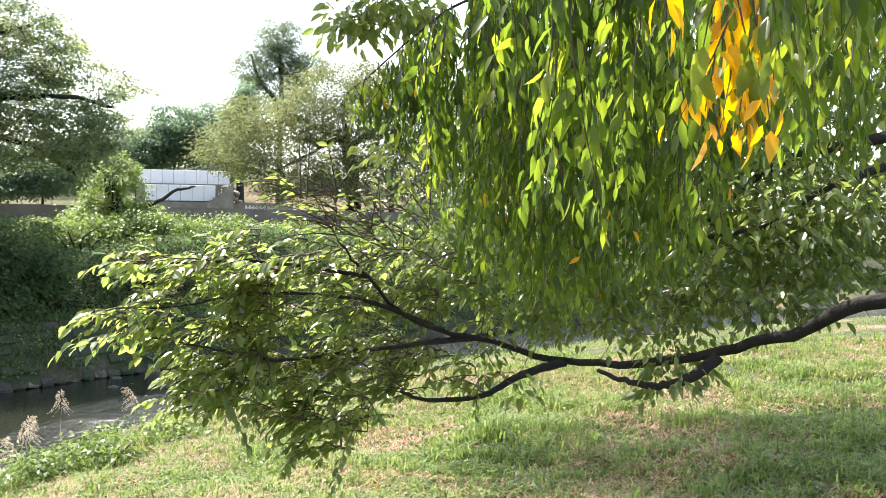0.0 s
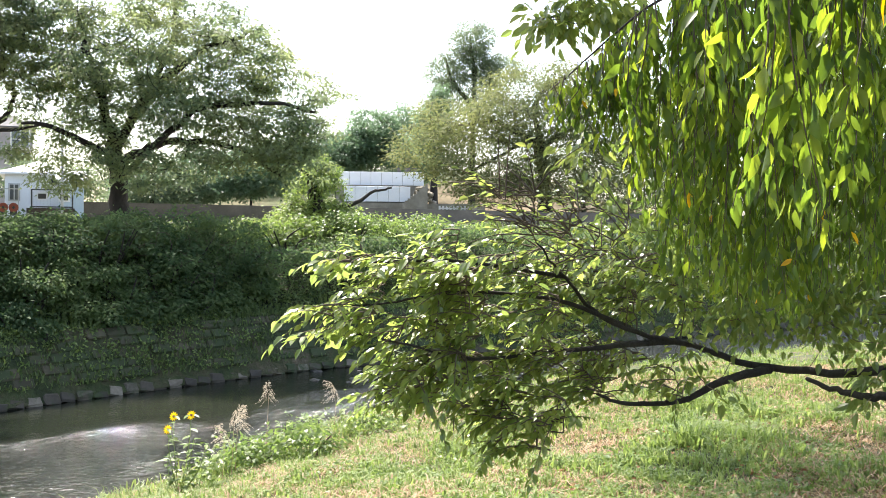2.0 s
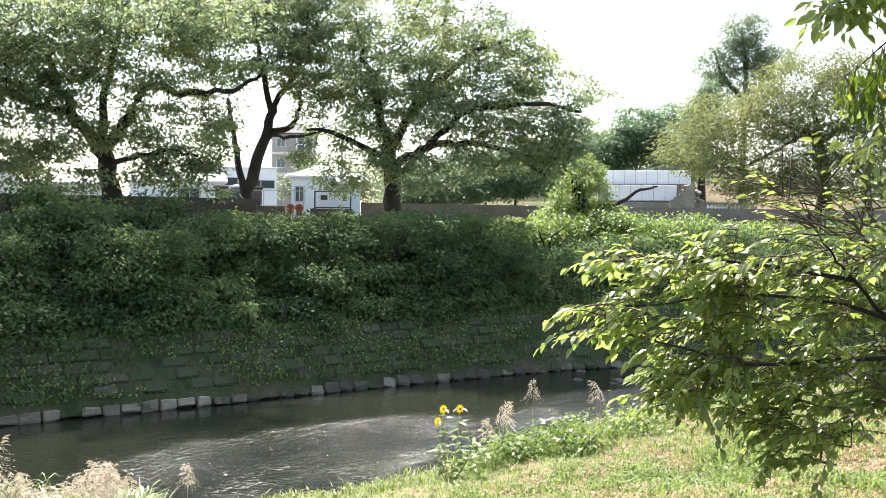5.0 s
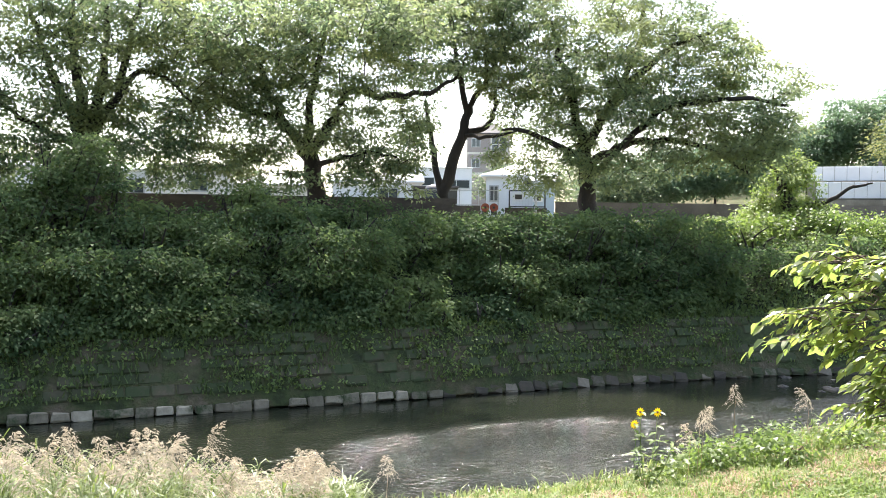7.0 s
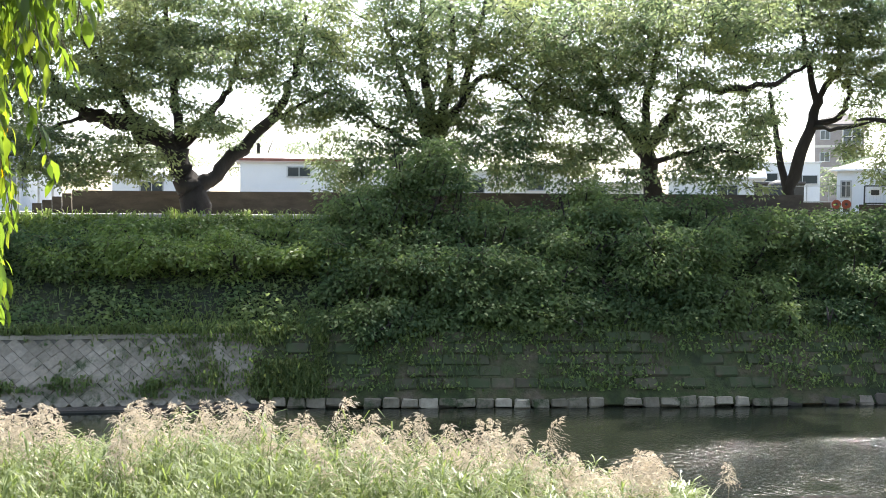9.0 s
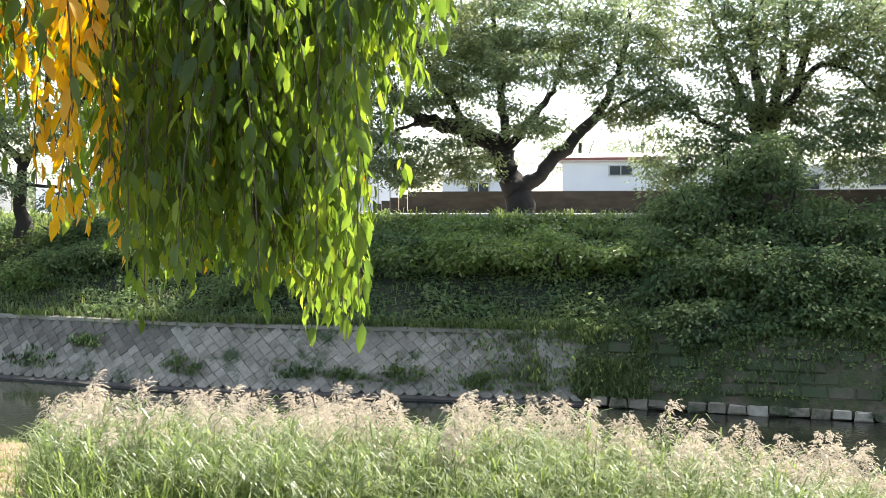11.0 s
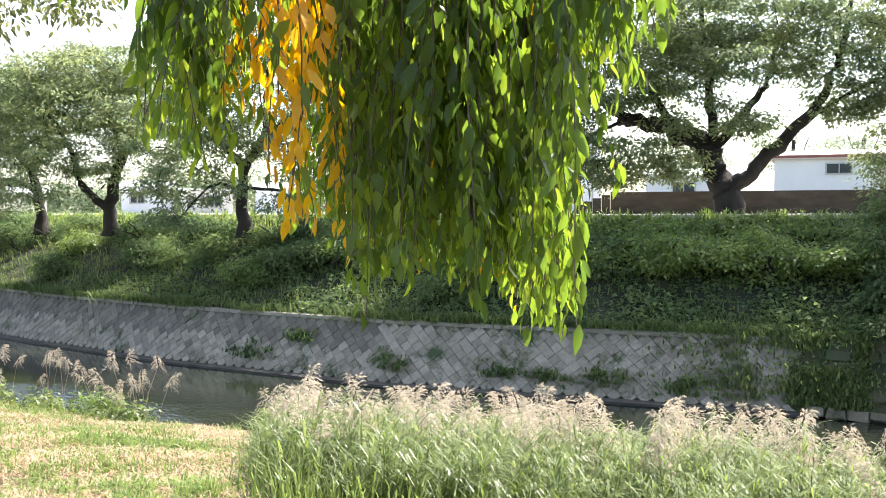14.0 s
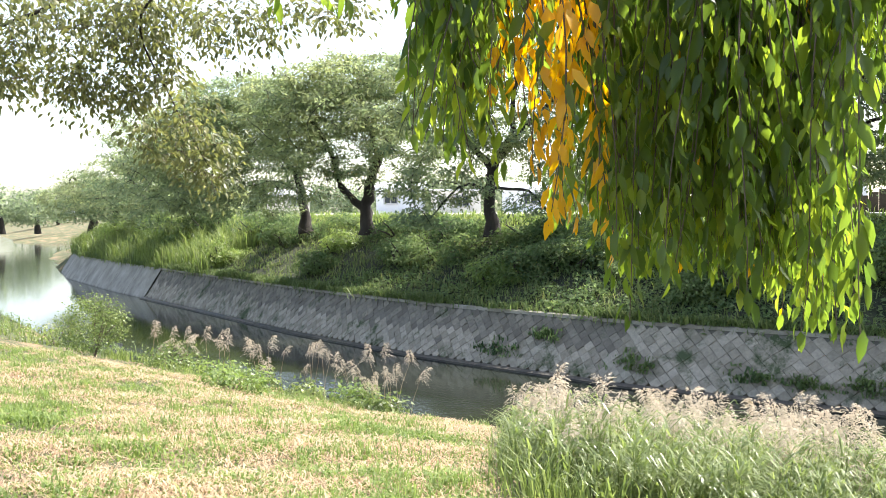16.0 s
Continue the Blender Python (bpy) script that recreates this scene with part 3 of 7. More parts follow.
for row in range(5):
    for k in range(95):
        if srng.random() < 0.4:
            continue
        m = np.array(face_pose(-0.4 - k * 0.53 - (0.26 if row % 2 else 0), 0.2 + (0.07 + row * 0.235) * 0.714 + 0.045 + srng.normal(0, 0.012), 0.45 + row * 0.235, 0.62 + srng.normal(0, 0.04)))
        me = mossy[int(srng.integers(5))]
        v = np.array([vv.co for vv in me.vertices])
        f = np.array([[*p.vertices] for p in me.polygons if len(p.vertices) == 4])
        mb.append((v @ m[:3, :3].T + m[:3, 3], f))
put("mossy_blocks", mesh_of("mossy_blocks", *gather(mb), M_MOSSY), toe, kind="stuff")

put("sand_bank", mesh_of("sand_bank", *strip(np.linspace(190, 400, 60), [(-9, -0.2), (-5, 0.2), (0, 0.6), (3, 1.0), (5, 1.6)]), M_SAND, True), None,
    "pale sand bank along the river downstream", category="sand bank", kind="structure")

# ---- path, wall and houses on the far side ----
put("bank_path", mesh_of("bank_path", *strip(np.linspace(-70, 48, 150), [(6.6, 4.02), (6.62, 4.13), (9.0, 4.14), (9.02, 4.0)]), M_ROAD), None,
    "pale concrete path along the top of the far bank", category="path", kind="structure")

wall = thing("wall_riverside", "low dark stained wall behind the path", "wall", kind="structure")


def wall_run(name, az0, az1, off, z0, z1, material, label=""):
    n = 24
    az = np.linspace(az0, az1, n)
    p = np.array([tuple(bank(t, off)) for t in az])
    q = np.array([tuple(bank(t, off + 0.2)) for t in az])
    rows = []
    for base, z in ((p, z0), (p, z1), (q, z1), (q, z0)):
        c = base.copy()
        c[:, 2] = z
        rows.append(c)
    i = np.arange(n - 1)
    f = np.concatenate([np.stack([i + k * n, i + 1 + k * n, i + 1 + (k + 1) * n, i + (k + 1) * n], -1) for k in range(3)])
    f = np.concatenate([f, [[0, n, 2 * n, 3 * n]], [[n - 1, 4 * n - 1, 3 * n - 1, 2 * n - 1]]])
    return put(name, mesh_of(name, np.concatenate(rows), f, material), wall, label)


wall_run("wall_panel", 76.9, 36.6, 9.6, 3.9, 4.83, M_WALL)
for k, (a, b) in enumerate(((77.4, 76.92), (77.9, 77.42), (78.4, 77.92), (78.9, 78.42))):
    wall_run("wall_step", a, b, 9.6, 3.9, 4.74 - 0.1 * k, M_WALL)
wall_run("wall_end", 36.58, 35.2, 9.6, 3.9, 4.6, M_WALL)
wall_run("grey_wall", 30.9, -6.0, 9.6, 3.9, 4.78, M_GREYWALL, "grey concrete block wall")

def facing(az, d, z):
    """A pose at that bearing whose -y looks back at the river."""
    return Matrix.Translation(spot(az, d, z)) @ Matrix.Rotation(radians(az), 4, "Z")


def window(parent, x, z, w, h, y=-0.02, panes=2):
    win = box_part("window", (x - w / 2 - 0.06, y - 0.05, z - h / 2 - 0.06), (x + w / 2 + 0.06, y + 0.03, z + h / 2 + 0.06), M_METAL, parent, bevel=0.01)
    for k in range(panes):
        a = x - w / 2 + k * w / panes
        box_part("pane", (a + 0.03, y - 0.07, z - h / 2 + 0.02), (a + w / panes - 0.03, y - 0.045, z + h / 2 - 0.02), M_GLASS, win)
    return win


def house(name, label, m, w, d, h, wall_mat, roof_mat, roof="flat", over=0.3, rise=0.35, trim=None, wins=(), base=0.0):
    """A low building; its front, along x, faces -y."""
    ob = thing(name, label, "house")
    box_part("wall", (-w / 2, 0, base), (w / 2, d, h), wall_mat, ob)
    bm = bmesh.new()
    if roof == "flat":
        box(bm, (-w / 2 - over, -over, h), (w / 2 + over, d + over, h + 0.12), 0.02)
    else:
        e = w / 2 + over
        if roof == "hip":
            k = min(w, d) / 2
            ridge = [(-w / 2 + k, d / 2, h + rise), (w / 2 - k + 0.01, d / 2, h + rise)]
        else:
            ridge = [(-e, d / 2, h + rise), (e, d / 2, h + rise)]
        pts = [(-e, -over, h), (e, -over, h), (e, d + over, h), (-e, d + over, h)] + ridge
        vs = [bm.verts.new(p) for p in pts]
        lo = [bm.verts.new((p[0], p[1], p[2] - 0.12)) for p in pts[:4]]
        for f in ((0, 1, 5, 4), (1, 2, 5), (2, 3, 4, 5), (3, 0, 4)):
            bm.faces.new([vs[i] for i in f])
        for i in range(4):
            bm.faces.new([lo[i], lo[(i + 1) % 4], vs[(i + 1) % 4], vs[i]])
        bm.faces.new(lo[::-1])
    part("roof", bm, roof_mat, ob)
    if trim:
        box_part("fascia", (-w / 2 - over - 0.02, -over - 0.03, h - 0.06), (w / 2 + over + 0.02, -over - 0.003, h + 0.1), trim, ob)
    for x, z, ww, hh in wins:
        window(ob, x, z, ww, hh)
    ob.matrix_world = m
    return ob

# buildings: bearings and distances on the far side
house("white_house", "white rendered bungalow with a pale hipped metal roof", facing(33.2, 62, 4.0), 3.6, 7, 2.85, M_WHITE, M_ROOFWHITE, "hip", 0.3, 0.85, wins=((1.0, 2.35, 0.8, 0.38), (-1.3, 1.7, 0.5, 0.9)))
house("house_annex", "pale blue boarded annex with a white gable edge", facing(31.55, 60, 4.0), 1.3, 6, 2.45, M_PALEBLUE, M_ROOFWHITE, "gable", 0.2, 0.6)
house("prefab_house", "white prefab house with a faded pink roof and rusty gutter", facing(65.2, 60, 4.0), 5.9, 5, 3.3, M_WHITE, M_PINKROOF, "gable", 0.25, 0.5, trim=M_ROOFRED, wins=((0.5, 2.62, 1.35, 0.55),))
house("long_shed", "low white shed with a corrugated roof", facing(60.0, 62, 4.0), 4.6, 5, 3.0, M_WHITE, M_ROOFWHITE, "gable", 0.3, 0.4)
house("cream_house", "cream rendered house behind the wall", facing(51.5, 64, 4.0), 5.0, 5, 3.2, M_CREAM, M_ROOFDARK, "flat", 0.3, wins=((0.4, 2.2, 1.0, 1.0),))
house("cream_house", "cream rendered house with grey shutters", facing(54.8, 66, 4.0), 3.6, 5, 3.1, M_WHITE, M_ROOFWHITE, "gable", 0.3, 0.5, wins=((0.2, 2.0, 1.2, 0.9),))
house("row_house", "white terraced house with a pale roof", facing(41.2, 64, 4.0), 5.6, 6, 2.5, M_WHITE, M_ROOFWHITE, "gable", 0.3, 0.6, wins=((0.8, 1.6, 1.2, 0.8),))
house("row_house", "white terraced house with a hipped roof", facing(47.0, 66, 4.0), 5.0, 6, 2.3, M_CREAM, M_ROOFWHITE, "hip", 0.3, 0.9, wins=((-0.8, 1.5, 1.2, 0.8),))
house("garage", "small grey flat-roofed garage beside the houses", facing(37.8, 58, 4.0), 2.6, 4, 1.9, M_GREYWALL, M_ROOFDARK, "flat", 0.1)
house("office", "white two-storey building far behind", facing(37.6, 90, 4.0), 6.0, 8, 4.6, M_WHITE, M_ROOFWHITE, "flat", 0.1, wins=((1.6, 3.2, 2.4, 0.7), (-1.6, 3.4, 2.4, 0.7)))
warehouse = house("warehouse", "grey ribbed metal warehouse with a white base", facing(81.2, 48, 4.0), 6.2, 9, 4.0, M_BLUEGREY, M_ROOFWHITE, "flat", 0.1)
for k in range(12):
    box_part("rib", (-3.1, -0.05, 1.35 + k * 0.21), (3.1, -0.01, 1.37 + k * 0.21), M_BLUEGREY, warehouse)
box_part("plinth", (-3.12, -0.06, 0.0), (3.12, -0.01, 1.2), M_WHITE, warehouse)
house("corner_house", "white house corner beside the warehouse", facing(78.3, 47, 4.0), 1.4, 6, 4.0, M_WHITE, M_ROOFWHITE, "flat", 0.1)
house("low_house", "pale low house behind the trees", facing(72.3, 66, 4.0), 6.0, 6, 2.6, M_WHITE, M_ROOFWHITE, "gable", 0.3, 0.5, wins=((-0.6, 1.7, 1.4, 0.8),))
house("low_house", "pale low house behind the cherry trees", facing(109.4, 62, 3.9), 2.6, 4, 1.5, M_CREAM, M_ROOFWHITE, "gable", 0.2, 0.4, wins=((0.5, 1.0, 0.7, 0.5),))
house("low_house", "small white building beyond the cherry trunks", facing(103.0, 62, 3.9), 3.0, 4, 1.9, M_WHITE, M_ROOFWHITE, "gable", 0.2, 0.4, wins=((-0.6, 1.2, 0.8, 0.6),))
house("low_house", "cream building half hidden by drooping branches", facing(99.8, 60, 3.9), 3.0, 4, 1.6, M_CREAM, M_ROOFWHITE, "flat", 0.15, wins=((0.4, 1.0, 0.8, 0.6),))
house("low_house", "white building beside the pale yard", facing(95.8, 60, 3.9), 2.8, 4, 1.8, M_WHITE, M_ROOFWHITE, "gable", 0.2, 0.35, wins=((0.3, 1.1, 0.8, 0.6),))
put("paved_yard", mesh_of("paved_yard", *strip(np.linspace(12, 70, 80), [(9.03, 3.9), (9.05, 4.1), (24.0, 4.22), (24.02, 3.9)]), M_ROAD), None, "pale paved yard behind the cherry trees", category="yard", kind="structure")

flat = house("apartment_building", "brown-grey apartment block with a hipped roof and balconies", facing(34.75, 112, 4.0), 4.8, 8, 9.7, M_BRICKTONE, M_ROOFDARK, "hip", 0.4, 1.7)
for k in range(2):
    box_part("floor_band", (-2.43, -0.04, 5.0 + 2.3 * k), (2.43, -0.005, 5.25 + 2.3 * k), M_CREAM, flat)
for k in range(2):
    bal = box_part("balcony", (0.2, -0.9, 5.0 + 2.3 * k), (2.2, -0.05, 5.15 + 2.3 * k), M_CREAM, flat)
    for x in (0.3, 1.2, 2.1):
        box_part("post", (x - 0.06, -0.85, 5.15 + 2.3 * k), (x + 0.06, -0.75, 7.2 + 2.3 * k), M_CREAM, bal)
    box_part("rail", (0.2, -0.9, 6.0 + 2.3 * k), (2.2, -0.84, 6.08 + 2.3 * k), M_CREAM, bal)
    window(flat, 1.2, 6.2 + 2.3 * k, 1.6, 1.5)
    window(flat, -1.4, 6.3 + 2.3 * k, 0.9, 0.9)

# tiers of white panels on the hillside, with rubble stone and a stair between
tiers = thing("terraced_wall", "white panelled terraces stepping up the hillside", "wall")
for k, (z, top, dep, x0, n) in enumerate(((1.7, 2.8, 0.0, -2.7, 6), (3.0, 4.0, 3.0, -3.2, 8))):
    for j in range(n):
        x = x0 + j * 0.8
        box_part("panel", (x, dep, z), (x + 0.78, dep + 0.12, top), M_WHITE, tiers, bevel=0.015)
box_part("terrace", (-3.3, 0.13, 0), (1.6, 3.0, 2.86), M_CONC, tiers)
box_part("terrace", (-3.4, 3.13, 0), (3.2, 8.0, 3.9), M_CONC, tiers)
for j in range(9):
    box_part("step", (1.5 + j * 0.2, -0.9, 0), (1.7 + j * 0.2, 0.12, 1.6 + j * 0.17), M_CONC, tiers)
rng_ = np.random.default_rng(77)
for j in range(26):
    bm = bmesh.new()
    r = rng_.uniform(0.16, 0.34)
    bmesh.ops.create_icosphere(bm, subdivisions=1, radius=r, matrix=Matrix.Translation((rng_.uniform(2.1, 3.9), rng_.uniform(-0.6, 0.6), rng_.uniform(1.3, 2.7))) @ Matrix.Diagonal((1.2, 1, 0.8, 1)))
    part("rubble_stone", bm, M_TOE, tiers)
box_part("plinth", (-3.4, -0.35, 0), (7.5, 0.0, 1.6), M_CONC, tiers)
tiers.matrix_world = facing(14.6, 72, 4.0)
for az, z, w in ((13.1, 7.7, 0.5), (12.7, 7.7, 0.35), (13.6, 7.7, 0.3)):
    g = thing("stone_marker", "small dark grey stone marker on the terrace", "stone", "markers on the terrace")
    box_part("slab", (-w / 2, 0, 0.25), (w / 2, 0.25, 0.75), M_ROOFDARK, g, bevel=0.03)
    box_part("base", (-w / 2 - 0.1, -0.1, 0), (w / 2 + 0.1, 0.35, 0.25), M_CONC, g, bevel=0.02)
    g.matrix_world = facing(az, 75.3, z - 0.1)
fence = thing("white_fence", "short white picket fence", "fence")
for j in range(9):
    box_part("picket", (j * 0.2, 0, 0), (j * 0.2 + 0.11, 0.04, 0.55), M_WHITE, fence)
box_part("rail", (0, 0.04, 0.38), (1.75, 0.08, 0.46), M_WHITE, fence)
fence.matrix_world = facing(11.3, 55, 4.6)

# lamp post, gate, reels and tank by the path
lamp = thing("street_lamp", "slim grey street lamp with a small flat head", "street lamp")
v, f = tube([(0, 0, 0), (0, 0, 2.2), (0, 0, 4.0)], [0.055, 0.05, 0.04], 10)
put("pole", mesh_of("pole", v, f, M_METAL, True), lamp)
v, f = tube([(0, 0, 3.95), (0.3, 0, 4.06), (0.62, 0, 4.1)], [0.03, 0.028, 0.025], 8)
put("arm", mesh_of("arm", v, f, M_METAL, True), lamp)
box_part("lamp_head", (0.5, -0.12, 4.06), (1.15, 0.12, 4.15), M_WHITE, lamp, "pale flat lamp head", 0.03)
lamp.matrix_world = facing(32.0, 40, 4.05)

gate = thing("mesh_gate", "grey steel frame gate with a dark lower panel", "gate")
for x in (-0.72, 0.72):
    box_part("post", (x - 0.03, -0.03, 0), (x + 0.03, 0.03, 1.3), M_DARK, gate)
for z in (0.62, 1.27):
    box_part("rail", (-0.72, -0.02, z), (0.72, 0.02, z + 0.05), M_DARK, gate)
box_part("lower_panel", (-0.9, -0.05, 0), (0.8, -0.022, 0.6), M_WALL, gate)
for k in range(11):
    box_part("wire", (-0.66 + k * 0.12, -0.008, 0.67), (-0.655 + k * 0.12, 0.0, 1.27), M_METAL, gate)
gate.matrix_world = facing(32.5, 40.5, 4.0)
sign = thing("notice_board", "small white notice board on the gate", "sign")
box_part("board", (-0.2, -0.02, 0), (0.2, 0.0, 0.3), M_WHITE, sign)
box_part("picture", (-0.14, -0.03, 0.05), (0.14, -0.021, 0.24), M_DARK, sign)
sign.matrix_world = facing(33.0, 40.4, 4.9)
board = copy_thing(sign, facing(31.9, 40.4, 4.85))
for az in (34.9, 34.4):
    reel = thing("hose_reel", "round red hose reel on a stand", "reel", "reels by the gate")
    bm = bmesh.new()
    bmesh.ops.create_cone(bm, cap_ends=True, segments=18, radius1=0.17, radius2=0.17, depth=0.1, matrix=Matrix.Translation((0, 0, 0.3)) @ Matrix.Rotation(math.pi / 2, 4, "X"))
    part("drum", bm, M_RED, reel)
    bm = bmesh.new()
    bmesh.ops.create_cone(bm, cap_ends=True, segments=12, radius1=0.06, radius2=0.05, depth=0.14, matrix=Matrix.Translation((0, -0.01, 0.3)) @ Matrix.Rotation(math.pi / 2, 4, "X"))
    part("hub", bm, M_DARK, reel)
    box_part("stand", (-0.12, -0.04, 0), (0.12, 0.12, 0.3), M_DARK, reel)
    reel.matrix_world = facing(az, 40, 4.3)
tank = thing("storage_tank", "dark upright storage tank with a rounded top", "tank")
v, f = tube([(0, 0, 0), (0, 0, 1.5), (0, 0, 1.75), (0, 0, 1.85)], [0.5, 0.5, 0.36, 0.02], 14)
put("shell", mesh_of("shell", v, f, M_DARK, True), tank)
tank.matrix_world = facing(37.9, 50, 4.0)
meshfence = thing("path_fence", "thin steel post and rail fence", "fence")
for x in np.arange(-1.6, 1.61, 0.8):
    box_part("post", (x - 0.02, -0.02, 0), (x + 0.02, 0.02, 1.35), M_METAL, meshfence)
for z in (0.7, 1.3):
    box_part("rail", (-1.6, -0.015, z), (1.6, 0.015, z + 0.03), M_METAL, meshfence)
meshfence.matrix_world = facing(36.4, 41, 4.0)
for az, d in ((78.6, 41), (77.9, 44), (79.6, 39.5)):
    pole = thing("utility_pole", "slim grey pole beside the warehouse", "pole")
    v, f = tube([(0, 0, 0), (0, 0, 3.2)], [0.05, 0.045], 8)
    put("shaft", mesh_of("shaft", v, f, M_METAL, True), pole)
    put("cap", mesh_of("cap", *tube([(0, 0, 3.2), (0, 0, 3.26)], [0.06, 0.02], 8), M_DARK), pole)
    pole.matrix_world = facing(az, d, 4.0)
bridge = thing("footbridge", "distant pale blue girder bridge over the river", "bridge")
box_part("deck", (-9, 0, 0), (9, 2.5, 0.7), M_BLUEGREY, bridge)
box_part("rail", (-9, -0.05, 0.7), (9, 0.05, 1.5), M_WHITE, bridge)
for x in (-8, 0, 8):
    box_part("pier", (x - 0.5, 0.3, -4.0), (x + 0.5, 2.0, 0), M_CONC, bridge)
bridge.matrix_world = facing(121.5, 330, 4.0)

# ---- trees ----


def in_balls(rng, balls, n):
    """Chance places in a set of flattened balls (centre, radii), denser towards the outside."""
    vol = np.array([b[1][0] * b[1][1] * b[1][2] for b in balls]) ** 0.75
    pick = rng.choice(len(balls), n, p=vol / vol.sum())
    d = unit(rng.normal(0, 1, (n, 3)))
    d *= rng.random((n, 1)) ** 0.33
    c = np.array([tuple(b[0]) for b in balls], float)[pick]
    r = np.array([tuple(b[1]) for b in balls], float)[pick]
    return c + d * r


def twigs_to(rng, nodes, targets, sag=0.08, r0=0.035, r1=0.007, sides=3, steps=3):
    """Twigs that reach each target from the nearest wood, later ones from earlier ones; returns the tubes and their ends."""
    nodes = np.asarray(nodes, float)
    order = np.argsort([np.min(np.linalg.norm(nodes - t, axis=1)) for t in targets])
    pool = np.empty((len(nodes) + len(targets) * 4, 3))
    pool[: len(nodes)] = nodes
    n = len(nodes)
    bits, ends = [], []
    for k in order:
        t = targets[k]
        dist = np.linalg.norm(pool[:n] - t, axis=1)
        a = pool[np.argmin(dist + 0.25 * np.maximum(0, pool[:n, 2] - t[2]))]
        span = np.linalg.norm(t - a)
        s = np.linspace(0, 1, steps)[:, None]
        p = a + (t - a) * s + np.array([0, 0, sag * span]) * (s * (1 - s) * 4)
        p[1:-1] += rng.normal(0, 0.05 * span, (steps - 2, 3))
        thick = r1 + (r0 - r1) * min(1.0, span / 2.2)
        bits.append(tube(p, np.linspace(thick, r1, steps), sides))
        pool[n: n + steps - 1] = p[1:]
        n += steps - 1
        ends.append(p)
    return bits, np.array(ends)


def sprays(rng, ends, per, wide, flat, length, full=False, droop=0.35, slim=0.5):
    """Leaves set about the outer part of each twig."""
    k = len(ends)
    s = rng.random((k, per, 1)) ** 0.6
    a, b = ends[:, -2][:, None], ends[:, -1][:, None]
    base = a + (b - a) * s + rng.normal(0, 1, (k, per, 3)) * (wide, wide, flat)
    out = base - (a + b) / 2
    out = unit(out * (1, 1, 0.4) + rng.normal(0, 0.35 * wide, out.shape)) - np.array([0, 0, droop])
    face = unit(rng.normal(0, 0.55, out.shape) + (0, 0, 1))
    ln = length * rng.uniform(0.7, 1.25, k * per)
    return leaf_array(base.reshape(-1, 3), out.reshape(-1, 3), face.reshape(-1, 3), ln, ln * slim, full)


def tree(name, label, seed, trunk, radius, limbs, balls, twigs, per, wide=0.42, flat=0.13, leaf=0.14, material=None, group="", bark=None, lush=1.0, infill=()):
    """A tree: tapered trunk, limbs, twigs grown out into the crown's balls, and leaves in flat sprays."""
    rng = np.random.default_rng(seed)
    ob = thing(name, label, "tree", group)
    if group == "cherry trees along the far bank":
        lush *= 1.55
        per *= 0.8
    for az_, el_, d_, w_, h_ in infill:
        balls = balls + [ball(az_, el_, d_, w_, w_ * 0.8, h_)]
    bark = bark or M_BARK
    p = curve_points(trunk, 5, radius * 0.12, rng)
    r = np.linspace(radius, radius * 0.62, len(p))
    r[:3] *= (1.5, 1.22, 1.06)
    put("trunk", mesh_of("trunk", *tube(p, r, 10, 0.06, rng), bark, True), ob)
    nodes = [p[len(p) // 2:]]
    for pts, a, b in limbs:
        q = curve_points(pts, 5, a * 0.25, rng)
        put("limb", mesh_of("limb", *tube(q, np.linspace(a, b, len(q)), 7, 0.06, rng), bark, True), ob)
        nodes.append(q[2:])
    bits, ends = twigs_to(rng, np.vstack(nodes), in_balls(rng, balls, int(twigs * lush * (0.86 if leaf < 0.15 else 0.7))))
    put("branchwork", mesh_of("branchwork", *gather(bits), bark, True), ob, kind="stuff")
    put("crown", mesh_of("crown", *sprays(rng, ends, int(per * (1.75 if leaf < 0.15 else 0.9)), wide * (0.46 if leaf < 0.15 else 0.66), flat * (0.62 if leaf < 0.15 else 0.75), leaf * (1.06 if leaf < 0.15 else 1.0), slim=0.42), material or M_TREE), ob, kind="stuff")
    return ob


def S(az, el, d):
    return tuple(seen(az, el, d))


def ball(az, el, d, w, deep, h):
    return seen(az, el, d), (w, deep, h)


ROW = "cherry trees along the far bank"
